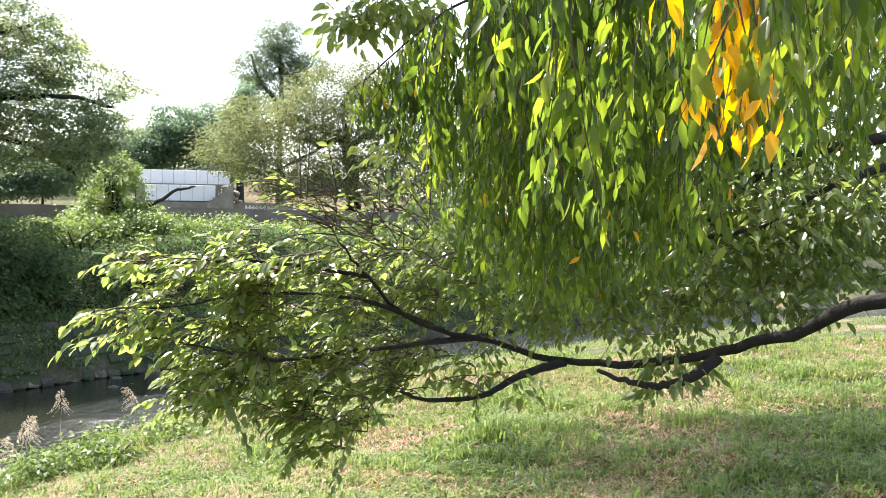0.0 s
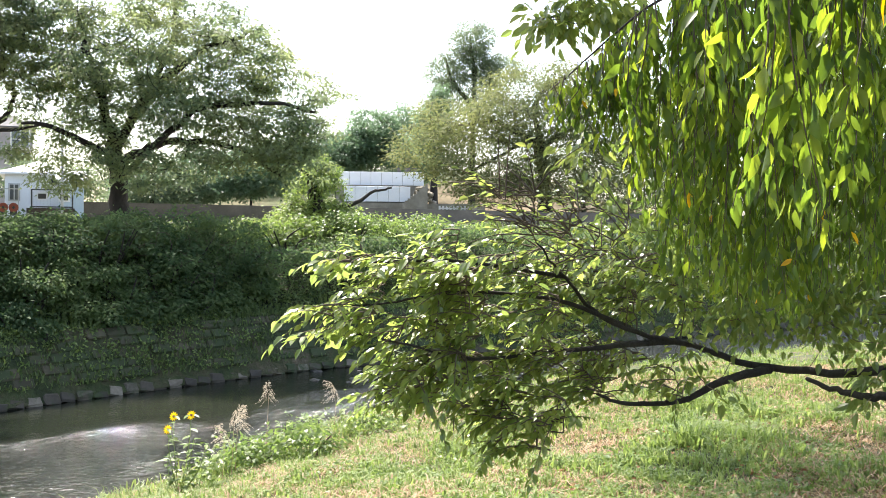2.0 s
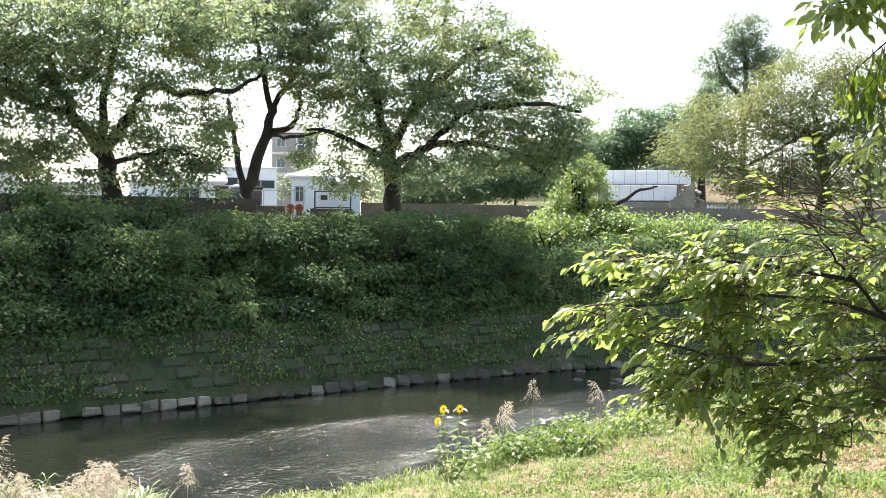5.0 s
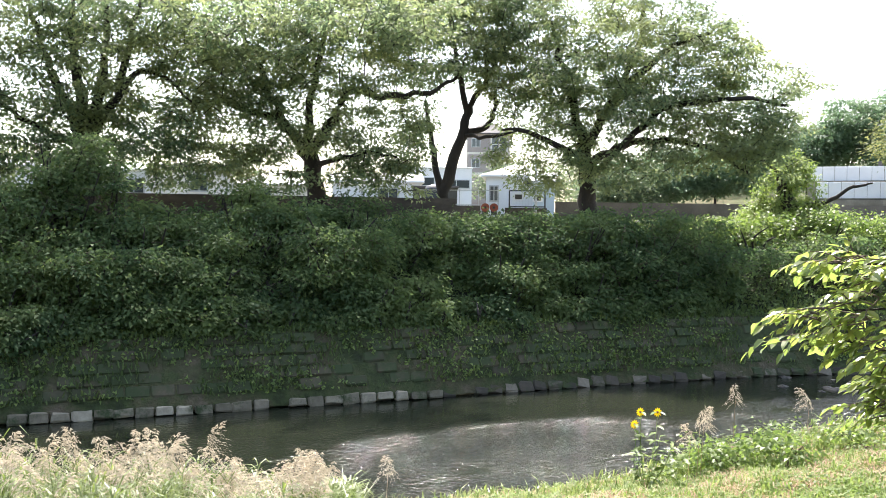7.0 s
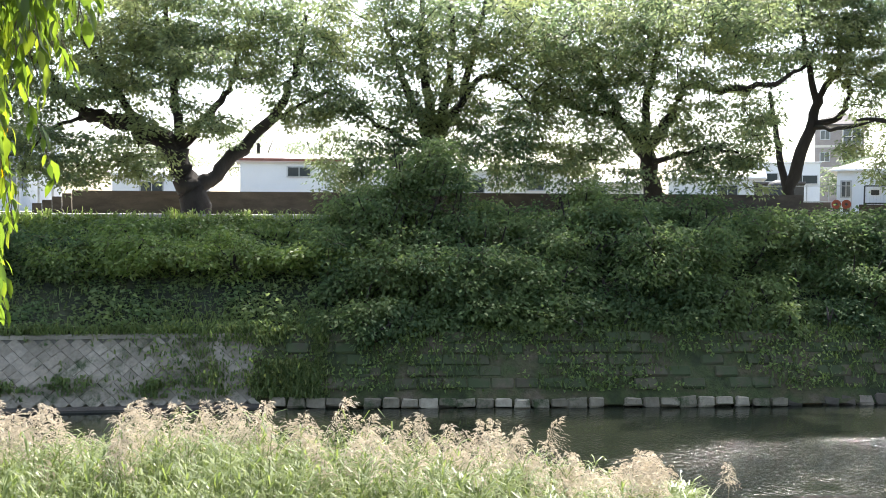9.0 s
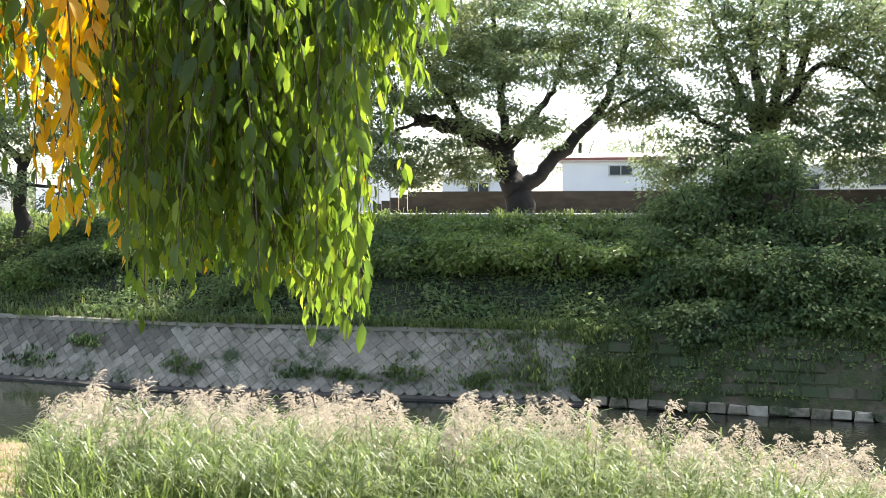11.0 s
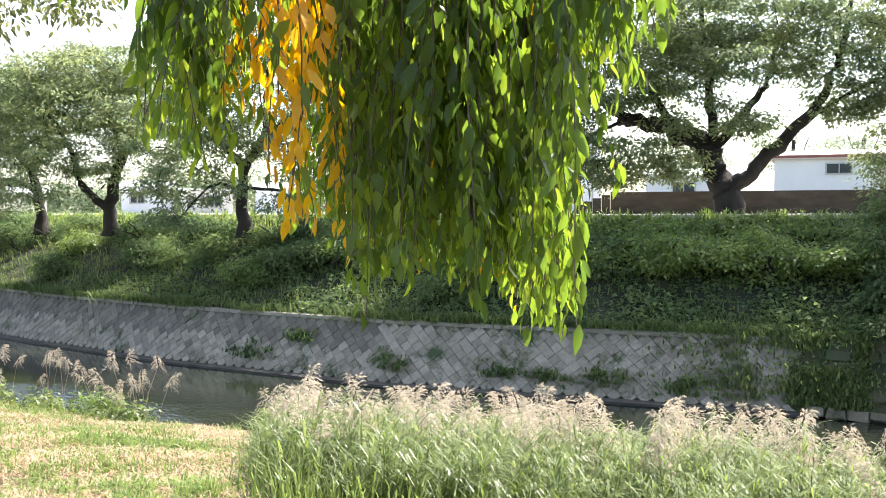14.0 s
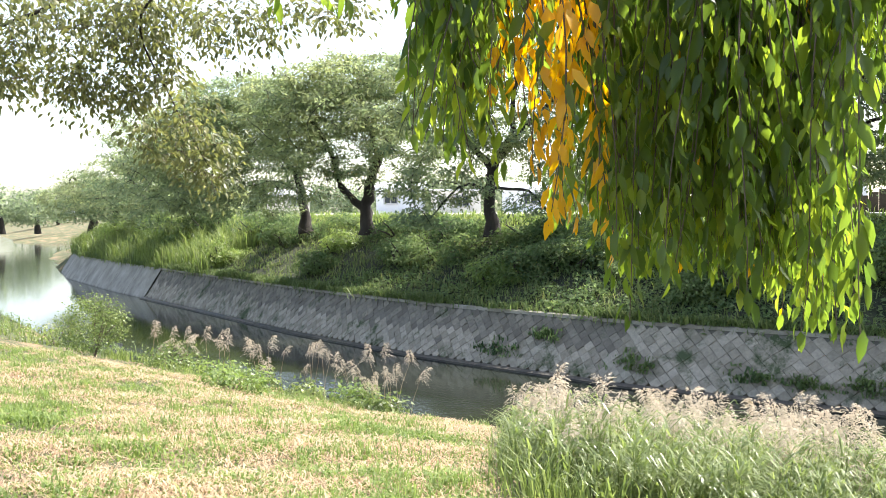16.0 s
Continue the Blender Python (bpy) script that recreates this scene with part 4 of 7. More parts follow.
# A: broad tree with a long arching limb
d = 34
tree("cherry_tree", "broad cherry tree with a long arching limb", 11, [S(29.0, -1.2, d), S(29.1, 1.5, d), S(29.3, 4.6, d)], 0.36,
     [([S(29.2, 3.0, d), S(27.5, 4.0, d), S(25.5, 4.4, d - 1), S(22.5, 4.0, d - 2), S(20.4, 2.6, d - 3)], 0.17, 0.05),
      ([S(29.3, 4.4, d), S(30.4, 7.6, d), S(31.2, 11.0, d + 1)], 0.2, 0.06), ([S(29.2, 4.0, d), S(27.2, 7.2, d), S(24.6, 9.6, d - 1), S(22.4, 10.2, d - 2)], 0.18, 0.05),
      ([S(29.3, 4.0, d), S(26.5, 9.5, d + 1), S(26.0, 12.5, d + 1)], 0.15, 0.05), ([S(29.0, 3.2, d), S(32.2, 4.8, d - 1), S(34.0, 5.0, d - 1)], 0.13, 0.04),
      ([S(28.6, 2.6, d), S(25.0, 6.0, d - 2), S(21.0, 6.6, d - 3), S(18.4, 6.2, d - 3)], 0.12, 0.04)],
     [ball(28.5, 9.5, d, 3.6, 3, 1.9), ball(24.5, 9.0, d - 1, 3.0, 2.6, 1.7), ball(20.5, 6.6, d - 2, 2.3, 2.2, 1.2), ball(31.8, 6.5, d, 2.3, 2.4, 1.4), ball(26, 5.4, d - 2, 3.6, 2, 0.9), ball(27, 12.4, d, 3.0, 2.6, 1.4), ball(18.6, 5.2, d - 3, 1.2, 1.4, 0.9), ball(30.5, 3.2, 33, 1.6, 1.6, 0.8), ball(27.0, 2.6, 32, 2.0, 1.6, 0.7), ball(23.0, 3.8, 31, 1.6, 1.6, 0.7), ball(33.5, 8.5, 34, 1.6, 2, 1.2), ball(21.0, 4.6, 31, 1.6, 1.6, 1.0), ball(19.2, 3.4, 31, 1.2, 1.4, 1.0), ball(24.6, 6.4, 32, 2.4, 2.0, 0.9), ball(28.6, 6.4, 33, 2.6, 2.0, 0.9), ball(22.0, 8.6, 32, 1.8, 1.8, 0.9)],
     780, 48, group=ROW, infill=((33.4, 3.4, 33, 1.3, 0.6), (25.2, 3.0, 32, 1.3, 0.6), (32.0, 2.0, 33, 0.9, 0.5), (30.4, 8.0, 32, 1.8, 0.7)))
# B: thin forked tree
d = 35
tree("cherry_tree", "thin forked cherry tree with sparse foliage", 12, [S(37.6, -0.6, d), S(37.3, 1.5, d), S(36.3, 4.6, d), S(35.9, 6.4, d)], 0.24,
     [([S(36.2, 4.8, d), S(34.9, 5.2, d), S(34.4, 6.4, d), S(34.4, 7.2, d)], 0.12, 0.05), ([S(36.2, 4.7, d), S(34.6, 4.6, d - 1), S(33.0, 5.0, d - 1)], 0.08, 0.03),
      ([S(37.5, 1.6, d), S(38.0, 4.2, d), S(38.4, 6.6, d)], 0.13, 0.06), ([S(36.0, 6.0, d), S(36.6, 9.0, d), S(37.0, 11.5, d)], 0.12, 0.04), ([S(35.8, 6.4, d), S(34.2, 9.0, d), S(33.4, 11.0, d)], 0.11, 0.04)],
     [ball(37, 10.6, d, 2.6, 2.4, 1.6), ball(34.0, 10.6, d, 2.2, 2.2, 1.5), ball(34.4, 12.6, d, 3.2, 2.5, 1.2), ball(38.8, 7.8, d, 1.2, 1.2, 0.8), ball(33.6, 6.8, d, 1.2, 1.2, 0.6), ball(39.2, 4.4, 34, 0.9, 1.0, 0.9), ball(35.6, 8.4, 35, 1.6, 1.6, 0.6), ball(36.6, 12.8, 35, 2.4, 2.2, 0.9), ball(40.4, 11.4, 34, 2.0, 2.0, 1.0), ball(32.2, 10.4, 35, 1.8, 1.8, 1.0)],
     440, 46, group=ROW)
# H: wide tree whose limb reaches to the right
d = 32
tree("cherry_tree", "wide cherry tree with dark spreading limbs", 13, [S(44.4, -1.2, d), S(44.7, 1.8, d), S(45.2, 4.0, d)], 0.36,
     [([S(45.0, 3.4, d), S(46.6, 5.4, d), S(47.3, 7.4, d), S(49.4, 11.0, d)], 0.22, 0.06), ([S(45.0, 3.6, d), S(43.6, 5.6, d), S(42.6, 7.2, d), S(40.5, 6.9, d), S(38.2, 7.1, d), S(36.6, 8.0, d)], 0.2, 0.05),
      ([S(45.2, 4.0, d), S(44.6, 8.4, d), S(43.6, 12.4, d)], 0.15, 0.05), ([S(46.6, 5.4, d), S(49.5, 6.2, d - 1), S(51.5, 6.4, d - 1)], 0.11, 0.04), ([S(44.8, 2.8, d), S(42.0, 3.6, d - 2), S(40.0, 3.4, d - 2)], 0.1, 0.03)],
     [ball(47.5, 10.6, d, 3.2, 2.8, 1.7), ball(43.0, 10.8, d, 3.0, 2.8, 1.6), ball(39.4, 9.4, d, 2.2, 2.2, 1.3), ball(45, 6.5, d - 1, 2.8, 2.2, 1.1), ball(49.6, 7.4, d - 1, 1.8, 2, 1.2), ball(41.5, 4.4, d - 2, 1.8, 1.8, 0.8), ball(45, 13.2, d, 4.2, 3, 1.1), ball(48.5, 4.2, 31, 2.0, 1.8, 0.8), ball(47.6, 2.6, 30.5, 1.3, 1.3, 0.5), ball(43.4, 4.6, 31, 1.4, 1.4, 0.5), ball(49.6, 2.6, 30, 1.6, 1.4, 0.8), ball(46.2, 4.4, 30.5, 1.5, 1.4, 0.6), ball(41.4, 2.2, 30.5, 1.2, 1.2, 0.6), ball(42.2, 2.6, 30.5, 1.5, 1.6, 0.5), ball(50.8, 8.6, 31, 1.6, 1.6, 1.0), ball(47.5, 10.4, 28.5, 3.0, 2.2, 0.9), ball(42.0, 10.8, 28.5, 2.8, 2.2, 0.9), ball(38.6, 11.4, 29.5, 2.2, 2.0, 0.9), ball(46.4, 8.4, 31.5, 2.2, 2.0, 0.8), ball(39.5, 5.8, 31, 1.5, 1.5, 0.6), ball(48.6, 6.4, 31, 1.6, 1.6, 0.8), ball(43.0, 7.6, 31, 1.6, 1.5, 0.7)],
     800, 48, group=ROW, infill=((40.2, 3.4, 30, 1.2, 0.6), (46.6, 1.8, 30, 1.2, 0.5), (38.8, 1.8, 31, 0.9, 0.5)))
# I: many-stemmed tree
d = 30.5
tree("cherry_tree", "many-stemmed cherry tree above a dense bush", 14, [S(57.2, -1.2, d), S(57.1, 2.0, d), S(57.2, 4.6, d)], 0.42,
     [([S(57.2, 4.0, d), S(58.4, 6.8, d), S(59.2, 8.6, d), S(60.0, 11.5, d)], 0.16, 0.05), ([S(57.2, 4.4, d), S(57.6, 8.0, d), S(57.8, 13.0, d)], 0.2, 0.06), ([S(57.1, 4.2, d), S(56.0, 8.0, d), S(56.2, 12.8, d)], 0.18, 0.06),
      ([S(57.0, 3.8, d), S(55.4, 6.6, d), S(54.6, 10.2, d), S(53.6, 13.4, d)], 0.17, 0.05), ([S(56.8, 4.4, d), S(54.8, 7.2, d - 1), S(53.6, 7.8, d - 1), S(51.4, 6.2, d - 1.5)], 0.12, 0.03), ([S(57.4, 3.6, d), S(60.2, 5.0, d - 1), S(62.0, 6.6, d - 1)], 0.1, 0.03)],
     [ball(60, 11.2, d, 2.4, 2.4, 1.8), ball(56.5, 12.0, d, 2.6, 2.6, 1.8), ball(53.2, 11.2, d, 2.2, 2.4, 1.6), ball(51.4, 7.6, d - 1, 1.8, 1.8, 1.1), ball(61.8, 7.4, d - 1, 1.6, 1.8, 1.1), ball(57, 7.4, d - 1, 2.4, 2, 1.1), ball(61.0, 4.8, 29.5, 1.4, 1.5, 0.9), ball(53.0, 5.4, 29.5, 1.8, 1.6, 0.7), ball(58.5, 5.6, 29.5, 1.4, 1.5, 0.8), ball(55.2, 3.4, 29.5, 1.7, 1.5, 0.7), ball(51.4, 3.2, 29.5, 1.5, 1.4, 0.7), ball(53.6, 2.4, 29.5, 1.7, 1.4, 0.7), ball(56.4, 4.8, 29.5, 1.5, 1.4, 0.7), ball(63.4, 5.6, 29.5, 1.2, 1.3, 0.8), ball(61.6, 3.0, 29.5, 1.5, 1.4, 0.9), ball(59.4, 1.6, 29, 1.6, 1.3, 0.9), ball(54.6, 8.8, 30, 1.8, 1.8, 0.9), ball(53.0, 10.8, 27.5, 2.6, 2.2, 0.9), ball(58.6, 9.4, 30, 1.8, 1.8, 0.9), ball(55.2, 6.0, 29.5, 1.4, 1.5, 0.8), ball(62.6, 8.8, 30, 1.2, 1.5, 1.0), ball(50.6, 5.2, 29.5, 1.2, 1.4, 0.8)],
     640, 48, group=ROW, infill=((54.0, 4.0, 29, 1.4, 0.6), (59.6, 3.8, 29, 1.4, 0.6), (57.0, 3.4, 28.5, 1.5, 0.6), (62.8, 2.0, 29, 0.9, 0.6), (51.8, 4.4, 29, 1.2, 0.5)))
# J: old tree with a heavy level limb
d = 29.5
tree("cherry_tree", "old cherry tree with a thick dark level limb", 15, [S(70.4, -1.6, d), S(70.6, 0.8, d), S(71.2, 2.4, d), S(71.4, 3.6, d)], 0.46,
     [([S(71.4, 2.8, d), S(72.3, 4.0, d), S(73.8, 4.6, d), S(75.2, 5.0, d), S(76.6, 5.4, d), S(78.0, 7.4, d), S(79.2, 8.8, d)], 0.34, 0.06), ([S(73.4, 4.4, d), S(75.0, 7.4, d), S(76.4, 9.4, d)], 0.13, 0.05),
      ([S(71.3, 3.4, d), S(71.5, 5.8, d), S(71.6, 9.0, d), S(72.6, 12.5, d)], 0.17, 0.05), ([S(71.2, 3.6, d), S(69.6, 5.6, d), S(68.6, 6.8, d), S(68.0, 9.5, d)], 0.15, 0.05),
      ([S(70.6, 1.2, d), S(69.0, 2.4, d), S(67.2, 4.2, d), S(65.8, 5.8, d), S(64.8, 8.2, d), S(64.3, 11.0, d)], 0.25, 0.06), ([S(66.4, 5.0, d), S(64.4, 6.2, d), S(62.6, 7.0, d - 1)], 0.08, 0.03), ([S(76.0, 5.2, d), S(78.2, 4.2, d - 1), S(79.4, 2.0, d - 1.5)], 0.06, 0.02)],
     [ball(77.5, 9.8, d, 2.4, 2.4, 1.6), ball(73.5, 11.2, d, 2.8, 2.6, 1.7), ball(69.0, 11.0, d, 2.6, 2.6, 1.7), ball(65.0, 10.2, d, 2.2, 2.4, 1.6), ball(72, 7.6, d - 1, 2.8, 2, 0.8), ball(79.6, 5.6, d - 1, 1.5, 1.5, 1.5), ball(64.2, 6.4, d - 1, 1.3, 1.3, 0.8), ball(79.0, 3.4, 28.5, 1.1, 1.2, 1.2), ball(75.0, 3.2, 28.5, 1.4, 1.2, 0.7), ball(74.5, 6.8, 29, 1.8, 1.6, 0.7), ball(80.6, 8.2, 29, 1.4, 1.5, 1.2), ball(65.8, 7.6, 29, 1.5, 1.5, 0.8), ball(70.2, 5.2, 28.5, 1.2, 1.2, 0.6), ball(77.4, 6.6, 28.8, 1.4, 1.4, 0.7), ball(81.4, 5.0, 28.5, 1.0, 1.2, 1.3), ball(72.2, 9.2, 29, 1.8, 1.6, 0.8), ball(75.0, 8.8, 29, 1.6, 1.6, 0.8), ball(69.6, 8.6, 29, 1.6, 1.6, 0.8), ball(67.0, 9.4, 29, 1.6, 1.6, 0.8), ball(73.4, 2.6, 28.5, 1.2, 1.0, 0.6), ball(69.0, 4.6, 28.5, 1.0, 1.0, 0.5), ball(77.6, 2.6, 28.5, 1.2, 1.2, 0.8), ball(82.4, 7.4, 29, 1.2, 1.3, 1.2)],
     840, 48, group=ROW, infill=((73.6, 4.8, 28.5, 1.2, 0.4), (80.4, 3.0, 28, 0.9, 0.7), (76.2, 2.0, 28, 0.9, 0.5)))
# K, L, M: smaller trees downstream
d = 33
tree("cherry_tree", "cherry tree with low drooping side branches", 16, [S(97.7, -1.4, d), S(97.9, 1.0, d), S(97.6, 3.0, d)], 0.22,
     [([S(97.7, 2.4, d), S(96.6, 4.6, d), S(96.4, 8.0, d)], 0.16, 0.05), ([S(97.8, 2.6, d), S(99.8, 5.0, d), S(100.4, 7.0, d)], 0.13, 0.04), ([S(97.9, 1.2, d), S(99.4, 1.6, d - 1), S(101.4, -0.4, d - 2)], 0.07, 0.02),
      ([S(97.8, 1.4, d), S(95.6, 1.2, d - 1), S(94.4, -0.2, d - 2)], 0.06, 0.02), ([S(97.4, 3.0, d), S(94.2, 6.4, d), S(92.0, 8.4, d)], 0.12, 0.04)],
     [ball(96.5, 8.2, d, 2.8, 2.6, 1.7), ball(100.2, 7.4, d, 2.0, 2.2, 1.3), ball(93, 8.6, d, 2.2, 2.4, 1.4), ball(98, 4.4, d - 1, 2.2, 2, 0.9), ball(101.2, 1.6, d - 1.5, 1.3, 1.2, 0.9), ball(89.0, 8.2, d, 2.4, 2.4, 1.5), ball(85.4, 6.6, d, 2.2, 2.2, 1.6), ball(93.5, 2.2, d - 1.5, 1.2, 1.2, 0.9), ball(96.0, 5.0, 32, 2.0, 1.8, 0.9), ball(91.0, 5.4, 32, 2.0, 1.8, 1.0), ball(99.6, 3.6, 32, 1.5, 1.5, 0.9), ball(94.6, 3.6, 32, 1.8, 1.6, 0.9), ball(97.4, 8.8, 33, 2.4, 2.2, 1.0), ball(87.0, 4.2, 32, 1.6, 1.6, 0.9), ball(102.4, 5.2, 33, 1.4, 1.6, 1.2), ball(101.6, -0.2, 31, 1.2, 1.0, 0.5), ball(98.6, 1.2, 31.5, 1.0, 0.9, 0.6), ball(95.4, 0.6, 31.5, 1.1, 0.9, 0.6), ball(92.0, 2.2, 31.5, 1.2, 1.0, 0.8)],
     640, 40, group=ROW)
d = 39
tree("cherry_tree", "forked cherry tree with a domed crown", 17, [S(104.9, -1.2, d), S(104.9, 0.8, d), S(104.5, 2.4, d), S(103.7, 4.4, d)], 0.26,
     [([S(105.0, 0.2, d), S(106.4, 1.6, d), S(107.0, 3.6, d), S(108.2, 5.6, d)], 0.17, 0.05), ([S(104.0, 3.4, d), S(102.6, 6.4, d), S(102.0, 8.4, d)], 0.14, 0.05), ([S(104.2, 3.2, d), S(105.2, 6.4, d), S(105.4, 8.4, d)], 0.14, 0.05)],
     [ball(103.4, 7.2, d, 2.6, 2.6, 1.4), ball(106.2, 7.4, d, 2.6, 2.6, 1.3), ball(108.6, 6.0, d, 2.2, 2.4, 1.2), ball(105.4, 4.6, d - 1, 3.0, 2.4, 0.9), ball(101.4, 6.4, d, 1.8, 2, 1.3), ball(107.5, 3.0, d - 1.5, 2.2, 1.6, 0.8), ball(102.6, 3.8, 37.5, 2.0, 1.8, 0.9), ball(109.0, 3.6, 38, 2.0, 1.8, 1.0), ball(104.0, 7.8, 39, 2.4, 2.4, 0.9), ball(106.6, 7.6, 39, 2.6, 2.4, 1.0), ball(108.8, 6.8, 39, 2.2, 2.2, 1.0), ball(106.0, 5.8, 38, 3.0, 2.2, 0.9), ball(103.2, 5.4, 38, 2.4, 2.2, 0.9), ball(105.6, 2.4, 37.5, 1.6, 1.4, 0.6), ball(109.6, 5.4, 38.5, 2.0, 2.0, 1.0), ball(101.8, 1.9, 36.5, 1.4, 1.2, 0.8), ball(103.0, 1.0, 36.0, 0.9, 0.9, 0.5), ball(107.4, 0.9, 36.5, 1.0, 0.9, 0.5), ball(109.6, 1.2, 37, 1.3, 1.1, 0.8), ball(101.0, 3.6, 37, 1.3, 1.3, 0.8)],
     760, 40, group=ROW)
d = 44
tree("cherry_tree", "dark cherry tree in the row downstream", 18, [S(108.4, -1.1, d), S(108.6, 0.9, d), S(108.9, 2.4, d)], 0.24,
     [([S(108.8, 2.0, d), S(110.2, 4.0, d), S(111.0, 5.6, d)], 0.15, 0.05), ([S(108.8, 2.2, d), S(107.9, 4.6, d), S(107.6, 6.4, d)], 0.14, 0.05), ([S(108.6, 1.0, d), S(109.8, 1.8, d - 1), S(111.6, 1.6, d - 1.5)], 0.09, 0.03), ([S(108.7, 1.6, d), S(109.4, 3.4, d), S(109.2, 6.0, d)], 0.1, 0.03)],
     [ball(110.5, 5.4, d, 2.8, 2.6, 1.4), ball(113, 4.6, d, 2.6, 2.6, 1.4), ball(111, 2.6, d - 1, 2.6, 2.2, 1.0), ball(108, 5.6, d, 2.4, 2.4, 1.2), ball(113.8, 2.4, d - 1, 2.2, 2, 1.2), ball(112.6, 6.2, d, 2.6, 2.4, 1.3), ball(115.4, 4.6, d + 1, 2.2, 2.2, 1.5), ball(109.5, 3.6, d - 1, 2, 2, 1.0), ball(109.8, 6.6, d, 2.8, 2.4, 1.1), ball(112.4, 6.6, d, 2.8, 2.4, 1.1), ball(115.0, 5.4, d, 2.6, 2.4, 1.2), ball(117.0, 4.2, d + 2, 2.6, 2.4, 1.6), ball(112.6, 4.2, d - 1, 2.8, 2.2, 1.0), ball(116.4, 2.0, d, 2.6, 2.0, 1.2), ball(112.0, 1.2, d - 1.5, 2.6, 1.8, 0.8), ball(110.2, 0.7, d - 2, 1.2, 1.2, 0.7), ball(114.6, 0.6, d - 2, 2.4, 1.6, 0.9)],
     800, 40, group=ROW)
d = 58
for k, (az, h) in enumerate(((114.6, 5.0), (117.0, 3.9), (118.8, 3.1), (120.0, 2.4))):
    dd = d + 9 * k
    tree("cherry_tree", "dark distant cherry tree in the row downstream", 19 + k, [S(az, -1.0, dd), S(az, 0.6, dd), S(az + 0.2, 1.4, dd)], 0.3,
         [([S(az + 0.1, 1.0, dd), S(az + 1.0, 2.0, dd), S(az + 1.2, h - 0.8, dd)], 0.15, 0.05), ([S(az + 0.1, 1.0, dd), S(az - 0.9, 2.0, dd), S(az - 1.2, h - 0.8, dd)], 0.15, 0.05)],
         [ball(az, h - 1.0, dd, 2.6, 2.6, 1.3), ball(az + 1.6, h - 1.6, dd, 2.2, 2.2, 1.3), ball(az - 1.6, h - 1.2, dd, 2.2, 2.2, 1.3), ball(az, 0.9, dd - 1, 3.6, 2.4, 1.6), ball(az + 1.2, 0.6, dd - 2, 2.6, 2.4, 1.5)],
         330, 50, leaf=0.2, wide=0.5, group=ROW)

# ivy-clad stump and the trees round the terraces upstream
d = 36
tree("ivy_clad_tree", "tree stump wrapped in bright green ivy", 31, [S(18.4, -1.2, d), S(18.3, 1.0, d), S(18.5, 2.6, d)], 0.35, [([S(18.4, 0.6, d), S(16.4, 0.9, d), S(15.0, 1.8, d), S(14.0, 2.0, d)], 0.1, 0.03), ([S(18.4, 2.0, d), S(19.4, 3.2, d), S(21.0, 3.4, d)], 0.07, 0.03)],
     [ball(18.3, 1.4, d, 1.1, 0.9, 1.2), ball(18.4, -0.2, d, 1.6, 1.2, 0.7), ball(18.2, 2.8, d, 0.7, 0.7, 0.5), ball(17.4, 0.4, d, 1.0, 0.8, 0.5), ball(19.4, 0.2, d, 1.0, 0.8, 0.5), ball(17.0, -1.0, d - 1, 1.4, 1.0, 0.6)], 300, 40, 0.26, 0.2, 0.12, M_IVY_SUN)
d = 56
tree("cherry_tree", "wide spreading cherry tree with a yellowing crown", 32, [S(5.2, -0.6, d), S(5.3, 2.8, d), S(5.7, 5.0, d)], 0.45,
     [([S(5.5, 4.2, d), S(5.8, 7.0, d), S(4.2, 8.4, d)], 0.2, 0.06), ([S(5.6, 4.6, d), S(8.0, 5.8, d), S(10.4, 5.6, d - 1)], 0.2, 0.06), ([S(5.4, 4.4, d), S(2.8, 6.2, d), S(0.8, 7.2, d)], 0.2, 0.06), ([S(6.0, 5.0, d), S(8.0, 3.8, d - 2), S(10.0, 2.8, d - 2)], 0.12, 0.04)],
     [ball(9.2, 5.9, d, 4.0, 3.4, 1.4), ball(11.6, 4.2, d - 1, 2.4, 2.6, 1.9), ball(5.5, 7.9, d, 3.6, 3, 1.4), ball(1.8, 7.2, d, 3.4, 3, 1.6), ball(8, 3.4, d - 2, 3.6, 2.4, 1.6), ball(3.5, 4.4, d - 1, 3.2, 2.4, 1.8), ball(-2.5, 5.4, d, 3.4, 3, 2.2), ball(6.2, 5.8, d - 1, 3.4, 2.6, 1.5), ball(4.5, 2.4, d - 2, 3.0, 2.2, 1.2), ball(8.4, 1.6, d - 2, 2.4, 2.0, 0.9), ball(0.5, 4.6, d - 1, 3.0, 2.6, 1.6), ball(0.0, 2.0, d - 2, 3.0, 2.2, 1.4)],
     1050, 46, 0.6, 0.2, 0.19, M_CROWN, lush=2.6)
d = 85
tree("tall_tree", "tall broadleaf tree rising behind the others", 33, [S(9.4, 0, d), S(9.4, 5, d), S(9.3, 9.0, d)], 0.28,
     [([S(9.4, 6.5, d), S(10.6, 8.2, d), S(11.0, 9.4, d)], 0.2, 0.07), ([S(9.4, 6.0, d), S(8.2, 8.0, d), S(7.6, 9.0, d)], 0.2, 0.07), ([S(9.3, 8.0, d), S(9.6, 10.6, d)], 0.2, 0.07)],
     [ball(9.5, 10.4, d, 2.2, 2.0, 1.8), ball(11.0, 8.6, d, 2.0, 1.8, 1.6), ball(7.8, 8.8, d, 2.2, 1.8, 1.5), ball(9.4, 7.4, d, 3.0, 2, 1.6), ball(9.2, 9.0, d, 2.2, 2, 1.5)], 460, 50, 0.42, 0.3, 0.2, M_FAR, lush=2.0)
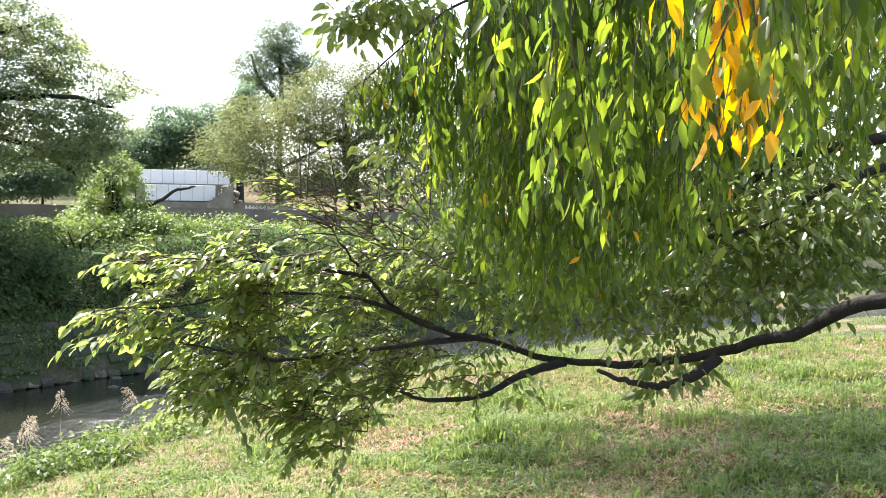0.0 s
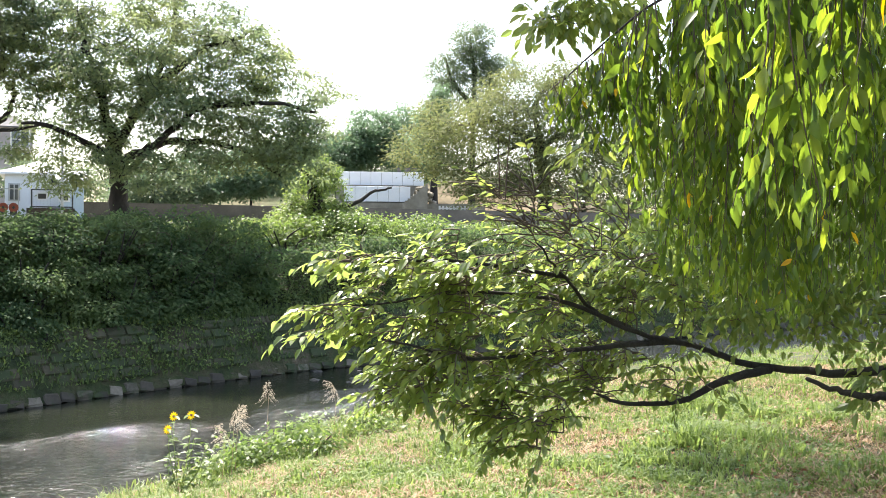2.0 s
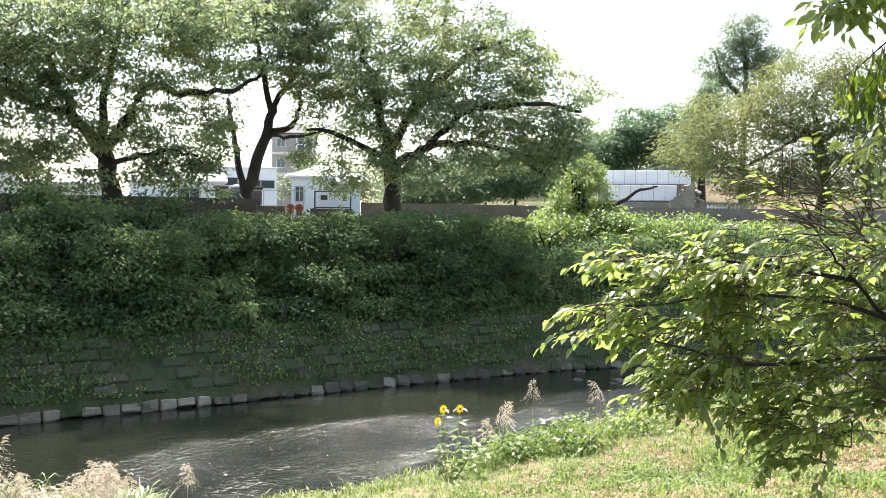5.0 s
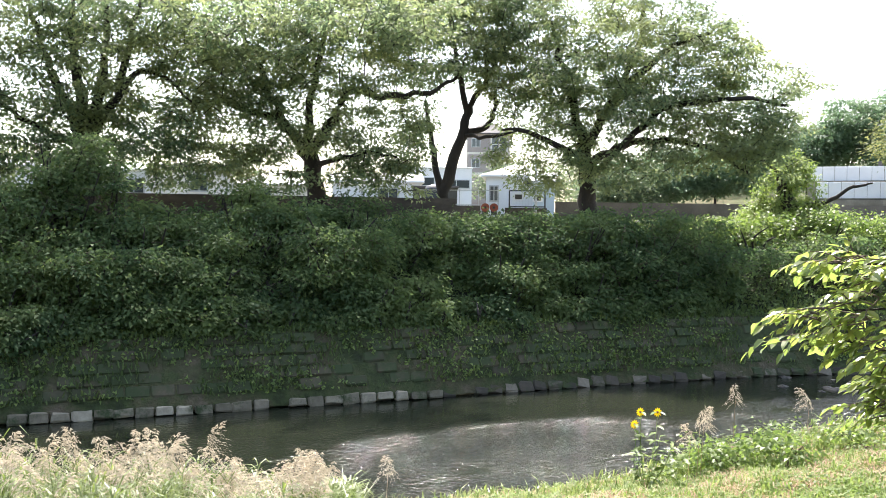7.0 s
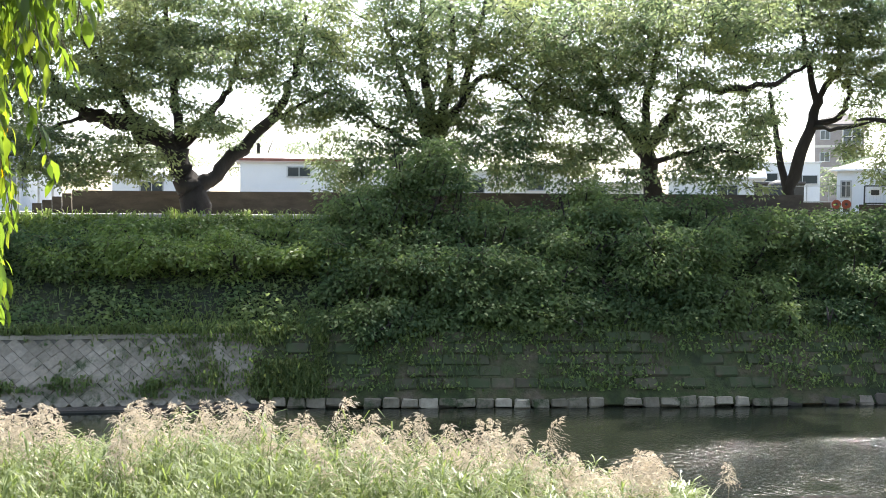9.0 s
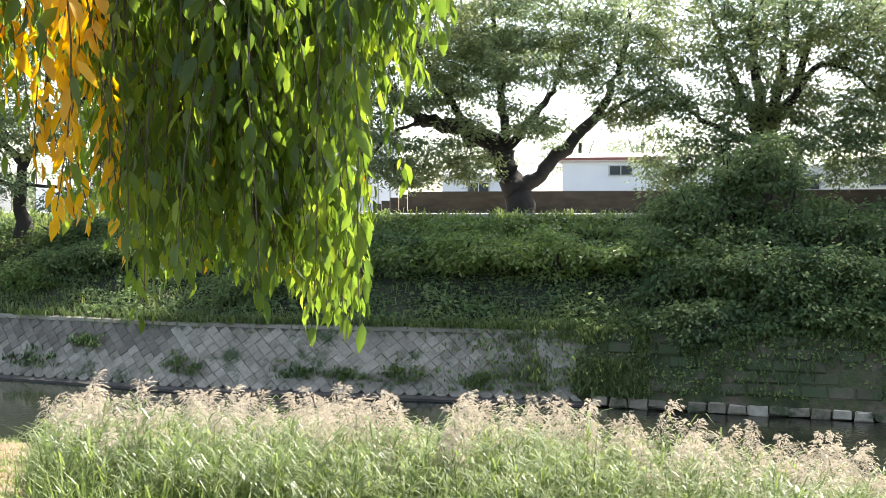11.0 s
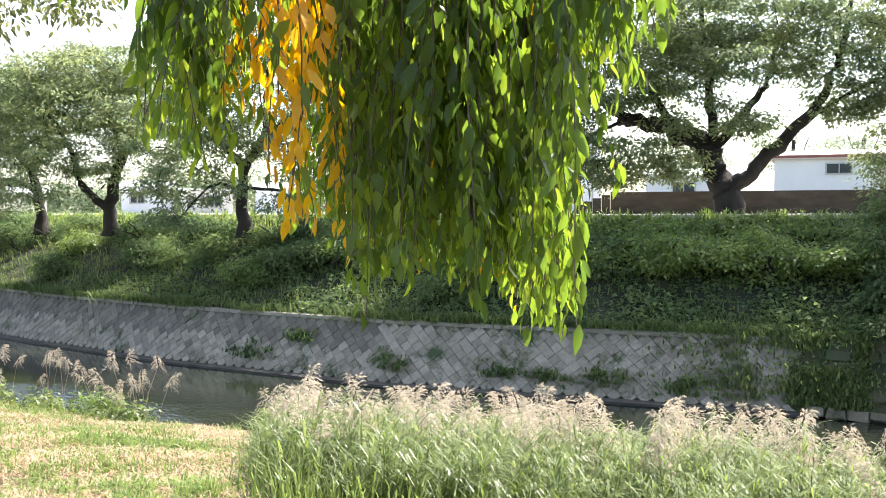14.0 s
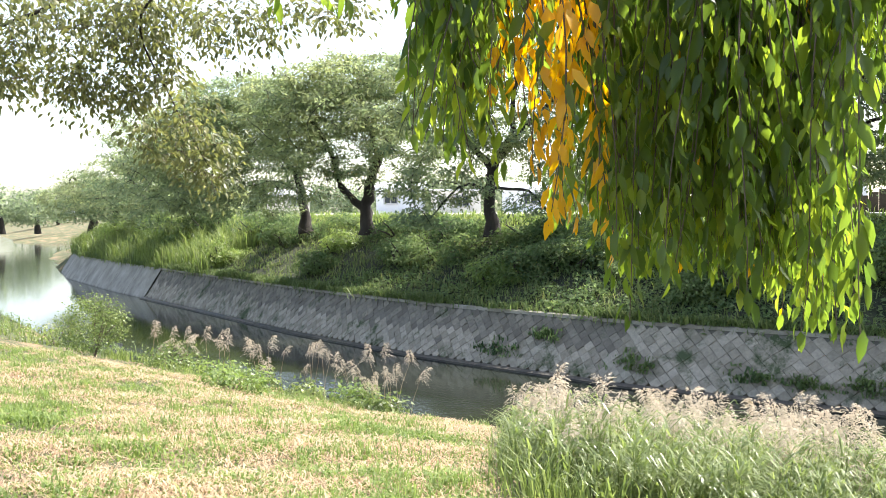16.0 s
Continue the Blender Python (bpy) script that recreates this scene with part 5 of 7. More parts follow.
tree("cypress_tree", "dense dark cypress with a blunt top", 34, [S(11.6, 0, 80), S(11.6, 6.5, 80)], 0.3, [([S(11.6, 3, 80), S(11.7, 7.4, 80)], 0.12, 0.04)],
     [ball(11.5, 5.8, 80, 1.5, 1.4, 2.8), ball(12.1, 5.0, 80, 1.2, 1.2, 2.2), ball(11.2, 6.2, 80, 1.1, 1.1, 2.0)], 260, 60, 0.3, 0.35, 0.24, M_BAMBOO, lush=1.5)
for k, (az, el, w, h) in enumerate(((17.2, 3.6, 2.6, 2.5), (15.2, 4.9, 2.8, 2.9), (13.2, 5.0, 2.8, 2.9), (19.5, 3.2, 3.0, 2.5), (22.0, 2.8, 3.2, 2.4), (24.8, 2.4, 3.2, 2.4), (12.4, 3.9, 2.0, 2.4), (27.4, 2.0, 3.0, 2.2))):
    dd = 88 + 2 * (k % 3)
    tree("bamboo_clump", "rounded mass of dark green bamboo on the hillside", 50 + k, [S(az, 0.2, dd), S(az, el, dd)], 0.12, [([S(az, 1.5, dd), S(az + 0.5, el + 0.6, dd)], 0.06, 0.03), ([S(az, 1.5, dd), S(az - 0.5, el + 0.6, dd)], 0.06, 0.03)],
         [ball(az, el, dd, w, w, h), ball(az + 0.8, el - 0.8, dd - 1, w * 0.7, w * 0.7, h * 0.7)], 230, 50, 0.55, 0.3, 0.32, M_BAMBOO, "bamboo on the hillside", lush=1.6)
hill = bmesh.new()
bmesh.ops.create_icosphere(hill, subdivisions=4, radius=1.0)
for v in hill.verts:
    v.co += v.co * 0.1 * noise.noise(v.co * 3.0)
hm = part("hillside", hill, M_GROUND, None)
tagged(hm, "wooded hillside behind the terraces", "hill", kind="structure")
hm.matrix_world = Matrix.Translation(spot(14, 118, 2.0)) @ Matrix.Rotation(radians(14), 4, "Z") @ Matrix.Diagonal((32, 22, 8.5, 1))
for k, (az, d, el, w) in enumerate(((38.5, 95, 2.6, 3.2), (33.8, 98, 2.9, 2.6), (31.8, 92, 2.7, 2.6), (29.5, 96, 2.6, 3.4), (27.4, 88, 2.4, 3.0), (63.5, 110, 3.9, 4.0), (67.0, 112, 3.9, 4.2), (72.5, 110, 3.4, 4.0), (57.0, 112, 3.0, 4.0), (49.0, 112, 2.6, 4.0), (-2.0, 90, 3.5, 6.0), (-8.0, 95, 3.0, 6.0), (-14, 95, 3, 6), (-20, 95, 3, 6), (-27, 95, 3, 6), (3.0, 95, 3.4, 6.0), (106, 76, 1.4, 3.2), (109.5, 80, 1.3, 3.2), (113, 84, 1.4, 3.4), (100, 74, 1.5, 3.2), (95.5, 72, 1.6, 3.2), (91, 72, 1.6, 3.2), (116, 90, 1.2, 3.4), (98.0, 100, 2.2, 4), (102.5, 105, 2.0, 4), (93, 100, 2.2, 4), (86, 95, 2.5, 4))):
    tree("broadleaf_tree", "rounded pale green tree in the distance", 70 + k, [S(az, -0.2, d), S(az, el, d)], 0.3, [([S(az, el * 0.5, d), S(az + 0.8, el + 0.2, d)], 0.12, 0.05), ([S(az, el * 0.5, d), S(az - 0.8, el + 0.2, d)], 0.12, 0.05)],
         [ball(az, el - 0.4, d, w, w, w * 0.55), ball(az + 0.9, el - 1.2, d - 1, w * 0.8, w * 0.8, w * 0.5), ball(az - 1.0, el - 1.0, d, w * 0.8, w * 0.8, w * 0.5)], 150, 42, 0.7, 0.3, 0.32, M_FAR, "distant trees")
for k, (az, d, h, w) in enumerate(((124.6, 150, 1.6, 6), (122.8, 180, 1.2, 6), (121.8, 230, 0.9, 7), (126.5, 140, 1.9, 6), (120.9, 400, 1.3, 10), (119.6, 420, 1.0, 10), (123.6, 380, 1.0, 12), (118.0, 380, 1.1, 12), (129, 130, 2.0, 6))):
    tree("broadleaf_tree", "hazy yellow-green tree far down the river", 100 + k, [S(az, -1.0, d), S(az, h * 0.6, d)], 0.4, [([S(az, 0, d), S(az + 0.5, h * 0.7, d)], 0.15, 0.06)],
         [ball(az, h * 0.4, d, w, w, w * 0.45), ball(az + 0.8, h * 0.1, d, w * 0.8, w, w * 0.4)], 130, 42, 1.0, 0.5, 0.55, M_FAR, "distant trees")

# ---- shrubs on the far bank ----


def shrub(seed, az, off, w, deep, h, lift, material, n, label, per=30, leaf=0.135):
    rng = np.random.default_rng(seed)
    p = bank(az, off)
    base = float(bank_height(np.array(off)))
    ob = thing("shrub", label, "shrub", "shrubs on the far bank")
    stems = []
    for k in range(6):
        a = rng.uniform(0, 2 * np.pi)
        top = np.array([p.x + w * 0.5 * np.cos(a), p.y + w * 0.5 * np.sin(a), base + lift + h * rng.uniform(0.1, 0.6)])
        root = np.array([p.x + 0.2 * np.cos(a), p.y + 0.2 * np.sin(a), base - 0.2])
        q = curve_points([root, (root + top) / 2 + rng.normal(0, 0.12, 3), top], 5)
        stems.append(q)
        put("stem", mesh_of("stem", *tube(q, np.linspace(0.05, 0.015, len(q)), 5), M_BARK, True), ob)
    centre = np.array([p.x, p.y, base + lift])
    along_bank = unit(np.array(bank(az - 1, off)) - np.array(bank(az + 1, off)))
    lumps = unit(rng.normal(0, 1, (9, 3)) + (0, 0, 0.35)) * (0.72 * w, 0.72 * deep, 0.72 * h)
    size = rng.uniform(0.24, 0.46, 9)
    t = in_balls(rng, [(c, (w * q, deep * q, h * q)) for c, q in zip(lumps, size)] + [((0, 0, 0), (0.6 * w, 0.6 * deep, 0.6 * h))], n)
    inward = np.array([-along_bank[1], along_bank[0], 0])
    t = centre + t[:, :1] * along_bank + t[:, 1:2] * inward + t[:, 2:] * np.array([0, 0, 1.0])
    lowest = land(t[:, 0], t[:, 1]) + 0.12
    t[:, 2] = np.maximum(t[:, 2], lowest)
    bits, ends = twigs_to(rng, np.vstack(stems), t, r0=0.02, r1=0.006, sides=3)
    put("branchwork", mesh_of("branchwork", *gather(bits), M_TWIG), ob, kind="stuff")
    put("foliage", mesh_of("foliage", *sprays(rng, ends, per, 0.16, 0.075, leaf, slim=0.44), material), ob, kind="stuff")
    return ob


# the yellow-green kind has the sun on the upper bank put into its leaf colour
DEEP, BRIGHT = "dense dark green shrub overhanging the far bank", "yellow-green shrub on the upper bank, sunlight put in its leaf colour"
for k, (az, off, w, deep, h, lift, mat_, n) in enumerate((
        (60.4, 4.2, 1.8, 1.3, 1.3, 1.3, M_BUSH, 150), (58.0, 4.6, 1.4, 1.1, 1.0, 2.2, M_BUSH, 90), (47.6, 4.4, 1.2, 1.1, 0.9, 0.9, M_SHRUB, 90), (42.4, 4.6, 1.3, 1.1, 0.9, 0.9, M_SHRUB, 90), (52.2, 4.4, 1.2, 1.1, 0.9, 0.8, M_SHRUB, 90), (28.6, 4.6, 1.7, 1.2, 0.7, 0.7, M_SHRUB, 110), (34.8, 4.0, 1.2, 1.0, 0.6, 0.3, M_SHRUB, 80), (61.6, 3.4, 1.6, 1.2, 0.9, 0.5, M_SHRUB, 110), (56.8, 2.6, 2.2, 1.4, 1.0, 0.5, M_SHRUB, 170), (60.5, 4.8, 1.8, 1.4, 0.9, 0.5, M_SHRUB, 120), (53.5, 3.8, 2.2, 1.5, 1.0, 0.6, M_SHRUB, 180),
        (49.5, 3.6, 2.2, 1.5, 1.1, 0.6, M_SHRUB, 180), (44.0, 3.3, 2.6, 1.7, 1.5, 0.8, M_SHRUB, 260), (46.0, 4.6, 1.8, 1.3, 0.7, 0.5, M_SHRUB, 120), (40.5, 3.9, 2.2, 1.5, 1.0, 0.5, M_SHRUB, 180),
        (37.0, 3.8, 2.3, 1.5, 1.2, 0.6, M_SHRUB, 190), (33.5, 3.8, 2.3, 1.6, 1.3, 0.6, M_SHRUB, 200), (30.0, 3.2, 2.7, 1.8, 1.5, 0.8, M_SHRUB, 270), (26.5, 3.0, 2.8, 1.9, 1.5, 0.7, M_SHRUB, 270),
        (23.0, 3.2, 2.6, 1.8, 1.3, 0.6, M_SHRUB, 220), (20.0, 4.6, 2.6, 1.6, 0.9, 0.4, M_IVY_SUN, 180), (16.6, 5.0, 2.8, 1.6, 0.8, 0.4, M_IVY_SUN, 180), (13.0, 4.8, 2.8, 1.8, 0.9, 0.4, M_IVY_SUN, 180),
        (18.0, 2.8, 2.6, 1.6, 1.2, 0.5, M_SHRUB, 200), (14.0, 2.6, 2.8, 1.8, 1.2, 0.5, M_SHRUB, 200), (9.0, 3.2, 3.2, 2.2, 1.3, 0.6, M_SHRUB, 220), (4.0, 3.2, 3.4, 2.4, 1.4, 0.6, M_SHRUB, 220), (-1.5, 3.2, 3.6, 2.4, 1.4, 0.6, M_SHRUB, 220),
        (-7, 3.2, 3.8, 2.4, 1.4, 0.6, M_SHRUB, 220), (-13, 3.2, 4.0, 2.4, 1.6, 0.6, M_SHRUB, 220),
        (36.0, 5.7, 1.8, 0.7, 0.15, 0.0, M_IVY_SUN, 120), (32.5, 5.7, 1.9, 0.7, 0.15, 0.0, M_IVY_SUN, 120), (28.5, 5.7, 1.9, 0.7, 0.15, 0.0, M_IVY_SUN, 120), (24.6, 5.7, 2.0, 0.7, 0.15, 0.0, M_IVY_SUN, 120),
        (66.0, 5.6, 1.8, 0.7, 0.12, 0.0, M_IVY_SUN, 120), (69.0, 5.6, 1.8, 0.7, 0.12, 0.0, M_IVY_SUN, 120), (73.0, 5.6, 1.8, 0.7, 0.2, 0.05, M_IVY_SUN, 140), (76.5, 5.6, 1.8, 0.7, 0.15, 0.0, M_IVY_SUN, 120), (80.0, 5.6, 1.8, 0.7, 0.12, 0.0, M_IVY_SUN, 120),
        (64.5, 3.8, 2.0, 1.5, 0.7, 0.25, M_IVY_SUN, 160), (68.0, 3.8, 2.0, 1.6, 0.7, 0.25, M_IVY_SUN, 160), (71.5, 3.8, 2.0, 1.6, 0.7, 0.25, M_IVY_SUN, 160), (75.0, 3.8, 2.2, 1.6, 0.9, 0.3, M_IVY_SUN, 190), (79.0, 3.9, 2.2, 1.6, 0.8, 0.3, M_SHRUB, 180),
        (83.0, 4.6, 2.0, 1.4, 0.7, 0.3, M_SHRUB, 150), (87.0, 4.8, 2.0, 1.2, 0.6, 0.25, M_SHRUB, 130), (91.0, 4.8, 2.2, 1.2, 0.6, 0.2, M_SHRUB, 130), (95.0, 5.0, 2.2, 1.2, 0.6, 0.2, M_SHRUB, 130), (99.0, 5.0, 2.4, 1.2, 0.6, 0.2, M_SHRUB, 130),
        (103.0, 5.0, 2.6, 1.2, 0.6, 0.2, M_SHRUB, 130), (107.0, 5.0, 3.0, 1.3, 0.7, 0.2, M_SHRUB, 130), (110.5, 4.6, 3.2, 1.5, 0.9, 0.3, M_SHRUB, 150), (113.5, 4.4, 3.6, 1.6, 1.0, 0.4, M_SHRUB, 150), (116.0, 4.0, 4.0, 1.8, 1.2, 0.4, M_IVY_SUN, 150), (118.2, 3.6, 4.4, 2.0, 1.2, 0.4, M_IVY_SUN, 150))):
    shrub(200 + k, az, off, w, deep, h, lift, mat_, n, BRIGHT if mat_ is M_IVY_SUN else DEEP)


def tuft_field(name, label, pts, heights, material, rng, blades=7, lean=0.5, width=0.012, spread_=0.08, kind="stuff", category="grass", parent=None):
    """Tufts of bent blades, two pieces to a blade."""
    n = len(pts)
    base = np.repeat(pts, blades, 0) + rng.normal(0, 1, (n * blades, 3)) * (spread_, spread_, 0)
    h = np.repeat(heights, blades) * rng.uniform(0.5, 1.15, n * blades)
    a = rng.uniform(0, 2 * np.pi, n * blades)
    out = np.stack([np.cos(a), np.sin(a), 0 * a], -1)
    side = np.stack([-np.sin(a), np.cos(a), 0 * a], -1) * (width * rng.uniform(0.6, 1.4, n * blades))[:, None]
    ln = (lean * rng.uniform(0.2, 1.2, n * blades) * h)[:, None]
    mid = base + out * ln * 0.35 + np.stack([0 * h, 0 * h, h * 0.62], -1)
    tip = base + out * ln + np.stack([0 * h, 0 * h, h * (1 - 0.25 * lean)], -1)
    v = np.stack([base - side, base + side, mid + side * 0.8, mid - side * 0.8, tip], 1).reshape(-1, 3)
    f = np.array([[0, 1, 2], [0, 2, 3], [3, 2, 4]])
    return put(name, mesh_of(name, v, (f[None] + 5 * np.arange(n * blades)[:, None, None]).reshape(-1, 3), material), parent, label, category=category, kind=kind)


grng = np.random.default_rng(5)
# long grass and weeds on the bank face, thick downstream and thin under the trees
s = grng.uniform(-2, 75, 9000)
o = grng.uniform(1.0, 5.2, 9000)
p = far_at(s, 0.0)
line_dir = unit(far_at(s + 0.5) - far_at(s - 0.5))
p = p + np.stack([line_dir[:, 1], -line_dir[:, 0], 0 * s], -1) * o[:, None]
p[:, 2] = bank_height(o) + 0.03
keep = (s > 9) | (grng.random(9000) < 0.4)
tuft_field("bank_grass", "long uncut grass on the far bank", p[keep], grng.uniform(0.14, 0.42, 9000)[keep], M_BANKGRASS, grng, 6, 1.1, 0.013, 0.16)
s = grng.uniform(36, 84, 2600)
o = grng.uniform(1.1, 5.4, 2600)
p = far_at(s, 0.0)
line_dir = unit(far_at(s + 0.5) - far_at(s - 0.5))
p = p + np.stack([line_dir[:, 1], -line_dir[:, 0], 0 * s], -1) * o[:, None]
p[:, 2] = bank_height(o) - 0.02
tuft_field("tall_bank_grass", "tall pale grass on the bank downstream", p, grng.uniform(0.6, 1.5, 2600), M_REED, grng, 9, 0.6, 0.02, 0.25)
s = grng.uniform(-50, 4.5, 20000)
o = grng.uniform(0.15, 2.4, 20000)
q = far_at(s, 0.0)
line_dir = unit(far_at(s + 0.5) - far_at(s - 0.5))
q = q + np.stack([line_dir[:, 1], -line_dir[:, 0], 0 * s], -1) * o[:, None]
q[:, 2] = np.interp(o, [0, 0.25, 1.05, 2.3], [0.25, 0.42, 1.5, 2.05])
clump = np.array([noise.noise(Vector((a * 0.45, b * 1.6, 3.0))) for a, b in zip(s, o)])
keep = (clump > -0.25) & (grng.random(20000) > np.clip((s + 0.5) / 5, 0, 1))
tuft_field("wall_weeds", "moss and short weeds on the overgrown river wall", q[keep], grng.uniform(0.07, 0.24, 20000)[keep], M_BANKGRASS, grng, 3, 1.1, 0.017, 0.12)
n_ = 38000
s = grng.uniform(-62, 13, n_)
o = grng.uniform(0.9, 5.6, n_)
q = far_at(s, 0.0)
line_dir = unit(far_at(s + 0.5) - far_at(s - 0.5))
q = q + np.stack([line_dir[:, 1], -line_dir[:, 0], 0 * s], -1) * o[:, None]
hump = np.array([noise.noise(Vector((a * 0.7, b * 0.7, 8.0))) for a, b in q[:, :2]])
q[:, 2] = bank_height(o) + 0.05 + 0.06 * grng.random(n_) + np.clip(hump + 0.2, 0, 1) * grng.random(n_) * 0.75
a = grng.uniform(0, 2 * np.pi, n_)
put("undergrowth", mesh_of("undergrowth", *leaf_array(q, np.stack([np.cos(a), np.sin(a), grng.uniform(-0.6, 0.3, n_)], -1), unit(grng.normal(0, 0.5, (n_, 3)) + (0.4, -0.2, 1)), grng.uniform(0.11, 0.22, n_), grng.uniform(0.06, 0.11, n_)), M_BUSH),
    None, "tangled dark undergrowth covering the far bank", category="undergrowth", kind="stuff")
n_ = 26000
s = grng.uniform(-1, 24, n_)
o = grng.uniform(1.15, 4.6, n_)
q = far_at(s, 0.0)
line_dir = unit(far_at(s + 0.5) - far_at(s - 0.5))
q = q + np.stack([line_dir[:, 1], -line_dir[:, 0], 0 * s], -1) * o[:, None]
hump = np.array([noise.fractal(Vector((a * 0.8, b * 0.8, 31.0)), 1.0, 2.0, 3) for a, b in q[:, :2]])
q[:, 2] = bank_height(o) + 0.04 + 0.05 * grng.random(n_) + np.clip(hump + 0.25, 0, 1) * grng.random(n_) * 0.6
a = grng.uniform(0, 2 * np.pi, n_)
thin = hump > -0.3
put("bank_weeds", mesh_of("bank_weeds", *leaf_array(q[thin], np.stack([np.cos(a), np.sin(a), grng.uniform(-0.6, 0.3, n_)], -1)[thin], unit(grng.normal(0, 0.5, (n_, 3)) + (0.4, -0.2, 1))[thin], grng.uniform(0.07, 0.17, n_)[thin], grng.uniform(0.04, 0.085, n_)[thin]), M_BUSH),
    None, "broad-leaved weeds covering the bank above the river wall", category="weeds", kind="stuff")
for k, (s_, h_) in enumerate(((4.2, 0.3), (5.5, 0.22), (6.6, 0.24), (9.6, 0.3), (2.4, 0.2), (14.0, 0.25), (12.6, 0.6))):
    c = np.array([slope_place(np.array(s_ + grng.normal(0, 0.3)), float(np.clip(h_ + grng.normal(0, 0.06), 0.05, 1))) for _ in range(26)]) + (0.02, 0, 0.03)
    tuft_field("wall_plant", "small weed rooted in the wall's joints", c, grng.uniform(0.1, 0.26, 26), M_SHRUB, grng, 9, 1.3, 0.02, 0.08, category="plant")

s = np.abs(grng.normal(0, 1.3, 2600)) - 1.2
o = grng.uniform(0.05, 1.05, 2600)
q = far_at(s, 0.0)
line_dir = unit(far_at(s + 0.5) - far_at(s - 0.5))
q = q + np.stack([line_dir[:, 1], -line_dir[:, 0], 0 * s], -1) * o[:, None]
q[:, 2] = np.interp(o, [0, 1.05], [0.12, 1.56])
keep = np.array([noise.noise(Vector((a * 0.9, b * 2.2, 7.0))) for a, b in zip(s, o)]) > np.clip(s * 0.12 - 0.3, -0.3, 0.5)
tuft_field("joint_weeds", "weeds and moss creeping over the end of the river wall", q[keep], grng.uniform(0.06, 0.2, 2600)[keep], M_BANKGRASS, grng, 6, 1.2, 0.014, 0.1)
for k in range(17):
    az_ = 21.5 + k * 2.45 + grng.normal(0, 0.5)
    w_ = grng.uniform(0.8, 1.7)
    shrub(400 + k, az_, grng.uniform(1.9, 2.9), w_, w_ * 0.7, w_ * grng.uniform(0.45, 0.75), grng.uniform(0.15, 0.6), M_BUSH if k % 3 == 0 else M_SHRUB, int(90 * w_), "arching dark green shrub low on the far bank")
for k in range(18):
    az_ = 24 + k * 2.3 + grng.normal(0, 0.7)
    w_ = grng.uniform(0.5, 1.1)
    shrub(500 + k, az_, grng.uniform(1.15, 1.75), w_, w_ * 0.6, w_ * grng.uniform(0.4, 0.7), grng.uniform(0.1, 0.35), M_SHRUB, int(70 * w_), "shrub trailing over the top of the old wall")
for k, (az_, off_, w_, h_, lift_, n_) in enumerate(((46.2, 4.6, 1.3, 0.8, 1.3, 80), (43.2, 2.3, 2.0, 1.25, 0.9, 170), (48.8, 4.8, 0.9, 0.7, 1.3, 50), (40.8, 4.8, 1.2, 0.8, 0.6, 70), (29.0, 4.6, 1.2, 0.8, 0.7, 70), (57.0, 4.4, 1.6, 1.1, 1.8, 120), (60.4, 4.2, 1.3, 0.8, 1.4, 80), (53.6, 4.6, 1.1, 0.7, 1.0, 60), (58.2, 2.8, 1.6, 1.0, 0.7, 110), (50.4, 2.4, 1.5, 0.9, 0.6, 100), (33.6, 2.6, 1.7, 1.0, 0.6, 120), (26.4, 2.2, 2.0, 1.1, 0.6, 150))):
    shrub(540 + k, az_, off_, w_, w_ * 0.7, h_, lift_ - (0.15 if off_ > 4 else 0), M_BUSH if k % 3 < 2 else M_SHRUB, int(n_ * 0.75), "tall green shrub standing before the riverside wall" if off_ > 4 else "drooping shrub hanging down the far bank")
# grass that hangs over the coping, and a bank-top verge whose lighter green stands in for sun
n_ = 2600
s = grng.uniform(0.5, 66, n_)
o = BACK + grng.normal(0.16, 0.1, n_)
p = far_at(s, 0.0)
line_dir = unit(far_at(s + 0.5) - far_at(s - 0.5))
side_dir = np.stack([line_dir[:, 1], -line_dir[:, 0], 0 * s], -1)
p = p + side_dir * o[:, None]
p[:, 2] = RISE + 0.0
ragged = np.array([noise.noise(Vector((a * 0.35, 2.0, 1.0))) for a in s])
keep = ragged + np.clip((s - 14) / 20, 0, 0.5) > grng.uniform(-0.35, 0.3, n_)
tuft_field("coping_grass", "grass hanging over the top of the river wall", p[keep], (grng.uniform(0.16, 0.4, n_) + np.clip(ragged, 0, 1) * 0.3)[keep], M_BANKGRASS, grng, 8, 1.5, 0.014, 0.14)
n_ = 5200
s = grng.uniform(-50, 40, n_)
o = grng.uniform(5.1, 6.55, n_)
p = far_at(s, 0.0)
line_dir = unit(far_at(s + 0.5) - far_at(s - 0.5))
p = p + np.stack([line_dir[:, 1], -line_dir[:, 0], 0 * s], -1) * o[:, None]
p[:, 2] = bank_height(o) + 0.02
tuft_field("verge_grass", "bright green grass along the bank top, sunlight put in its colour", p, grng.uniform(0.16, 0.42, n_), M_GRASS, grng, 5, 0.9, 0.02, 0.16)
n_ = 15000
s = grng.uniform(-50, 2.5, n_)
o = grng.uniform(0.12, 1.5, n_)
patch_ = np.array([noise.fractal(Vector((a * 0.5, b * 1.4, 12.0)), 1.0, 2.0, 3) for a, b in zip(s, o)])
keep = patch_ > -0.06
q = far_at(s, 0.0)
line_dir = unit(far_at(s + 0.5) - far_at(s - 0.5))
out_ = np.stack([line_dir[:, 1], -line_dir[:, 0], 0 * s], -1)
q = q + out_ * o[:, None]
q[:, 2] = np.interp(o, [0, 0.2, 1.0, 1.5], [0.12, 0.42, 1.54, 1.7]) + 0.05
a = grng.uniform(0, 2 * np.pi, n_)
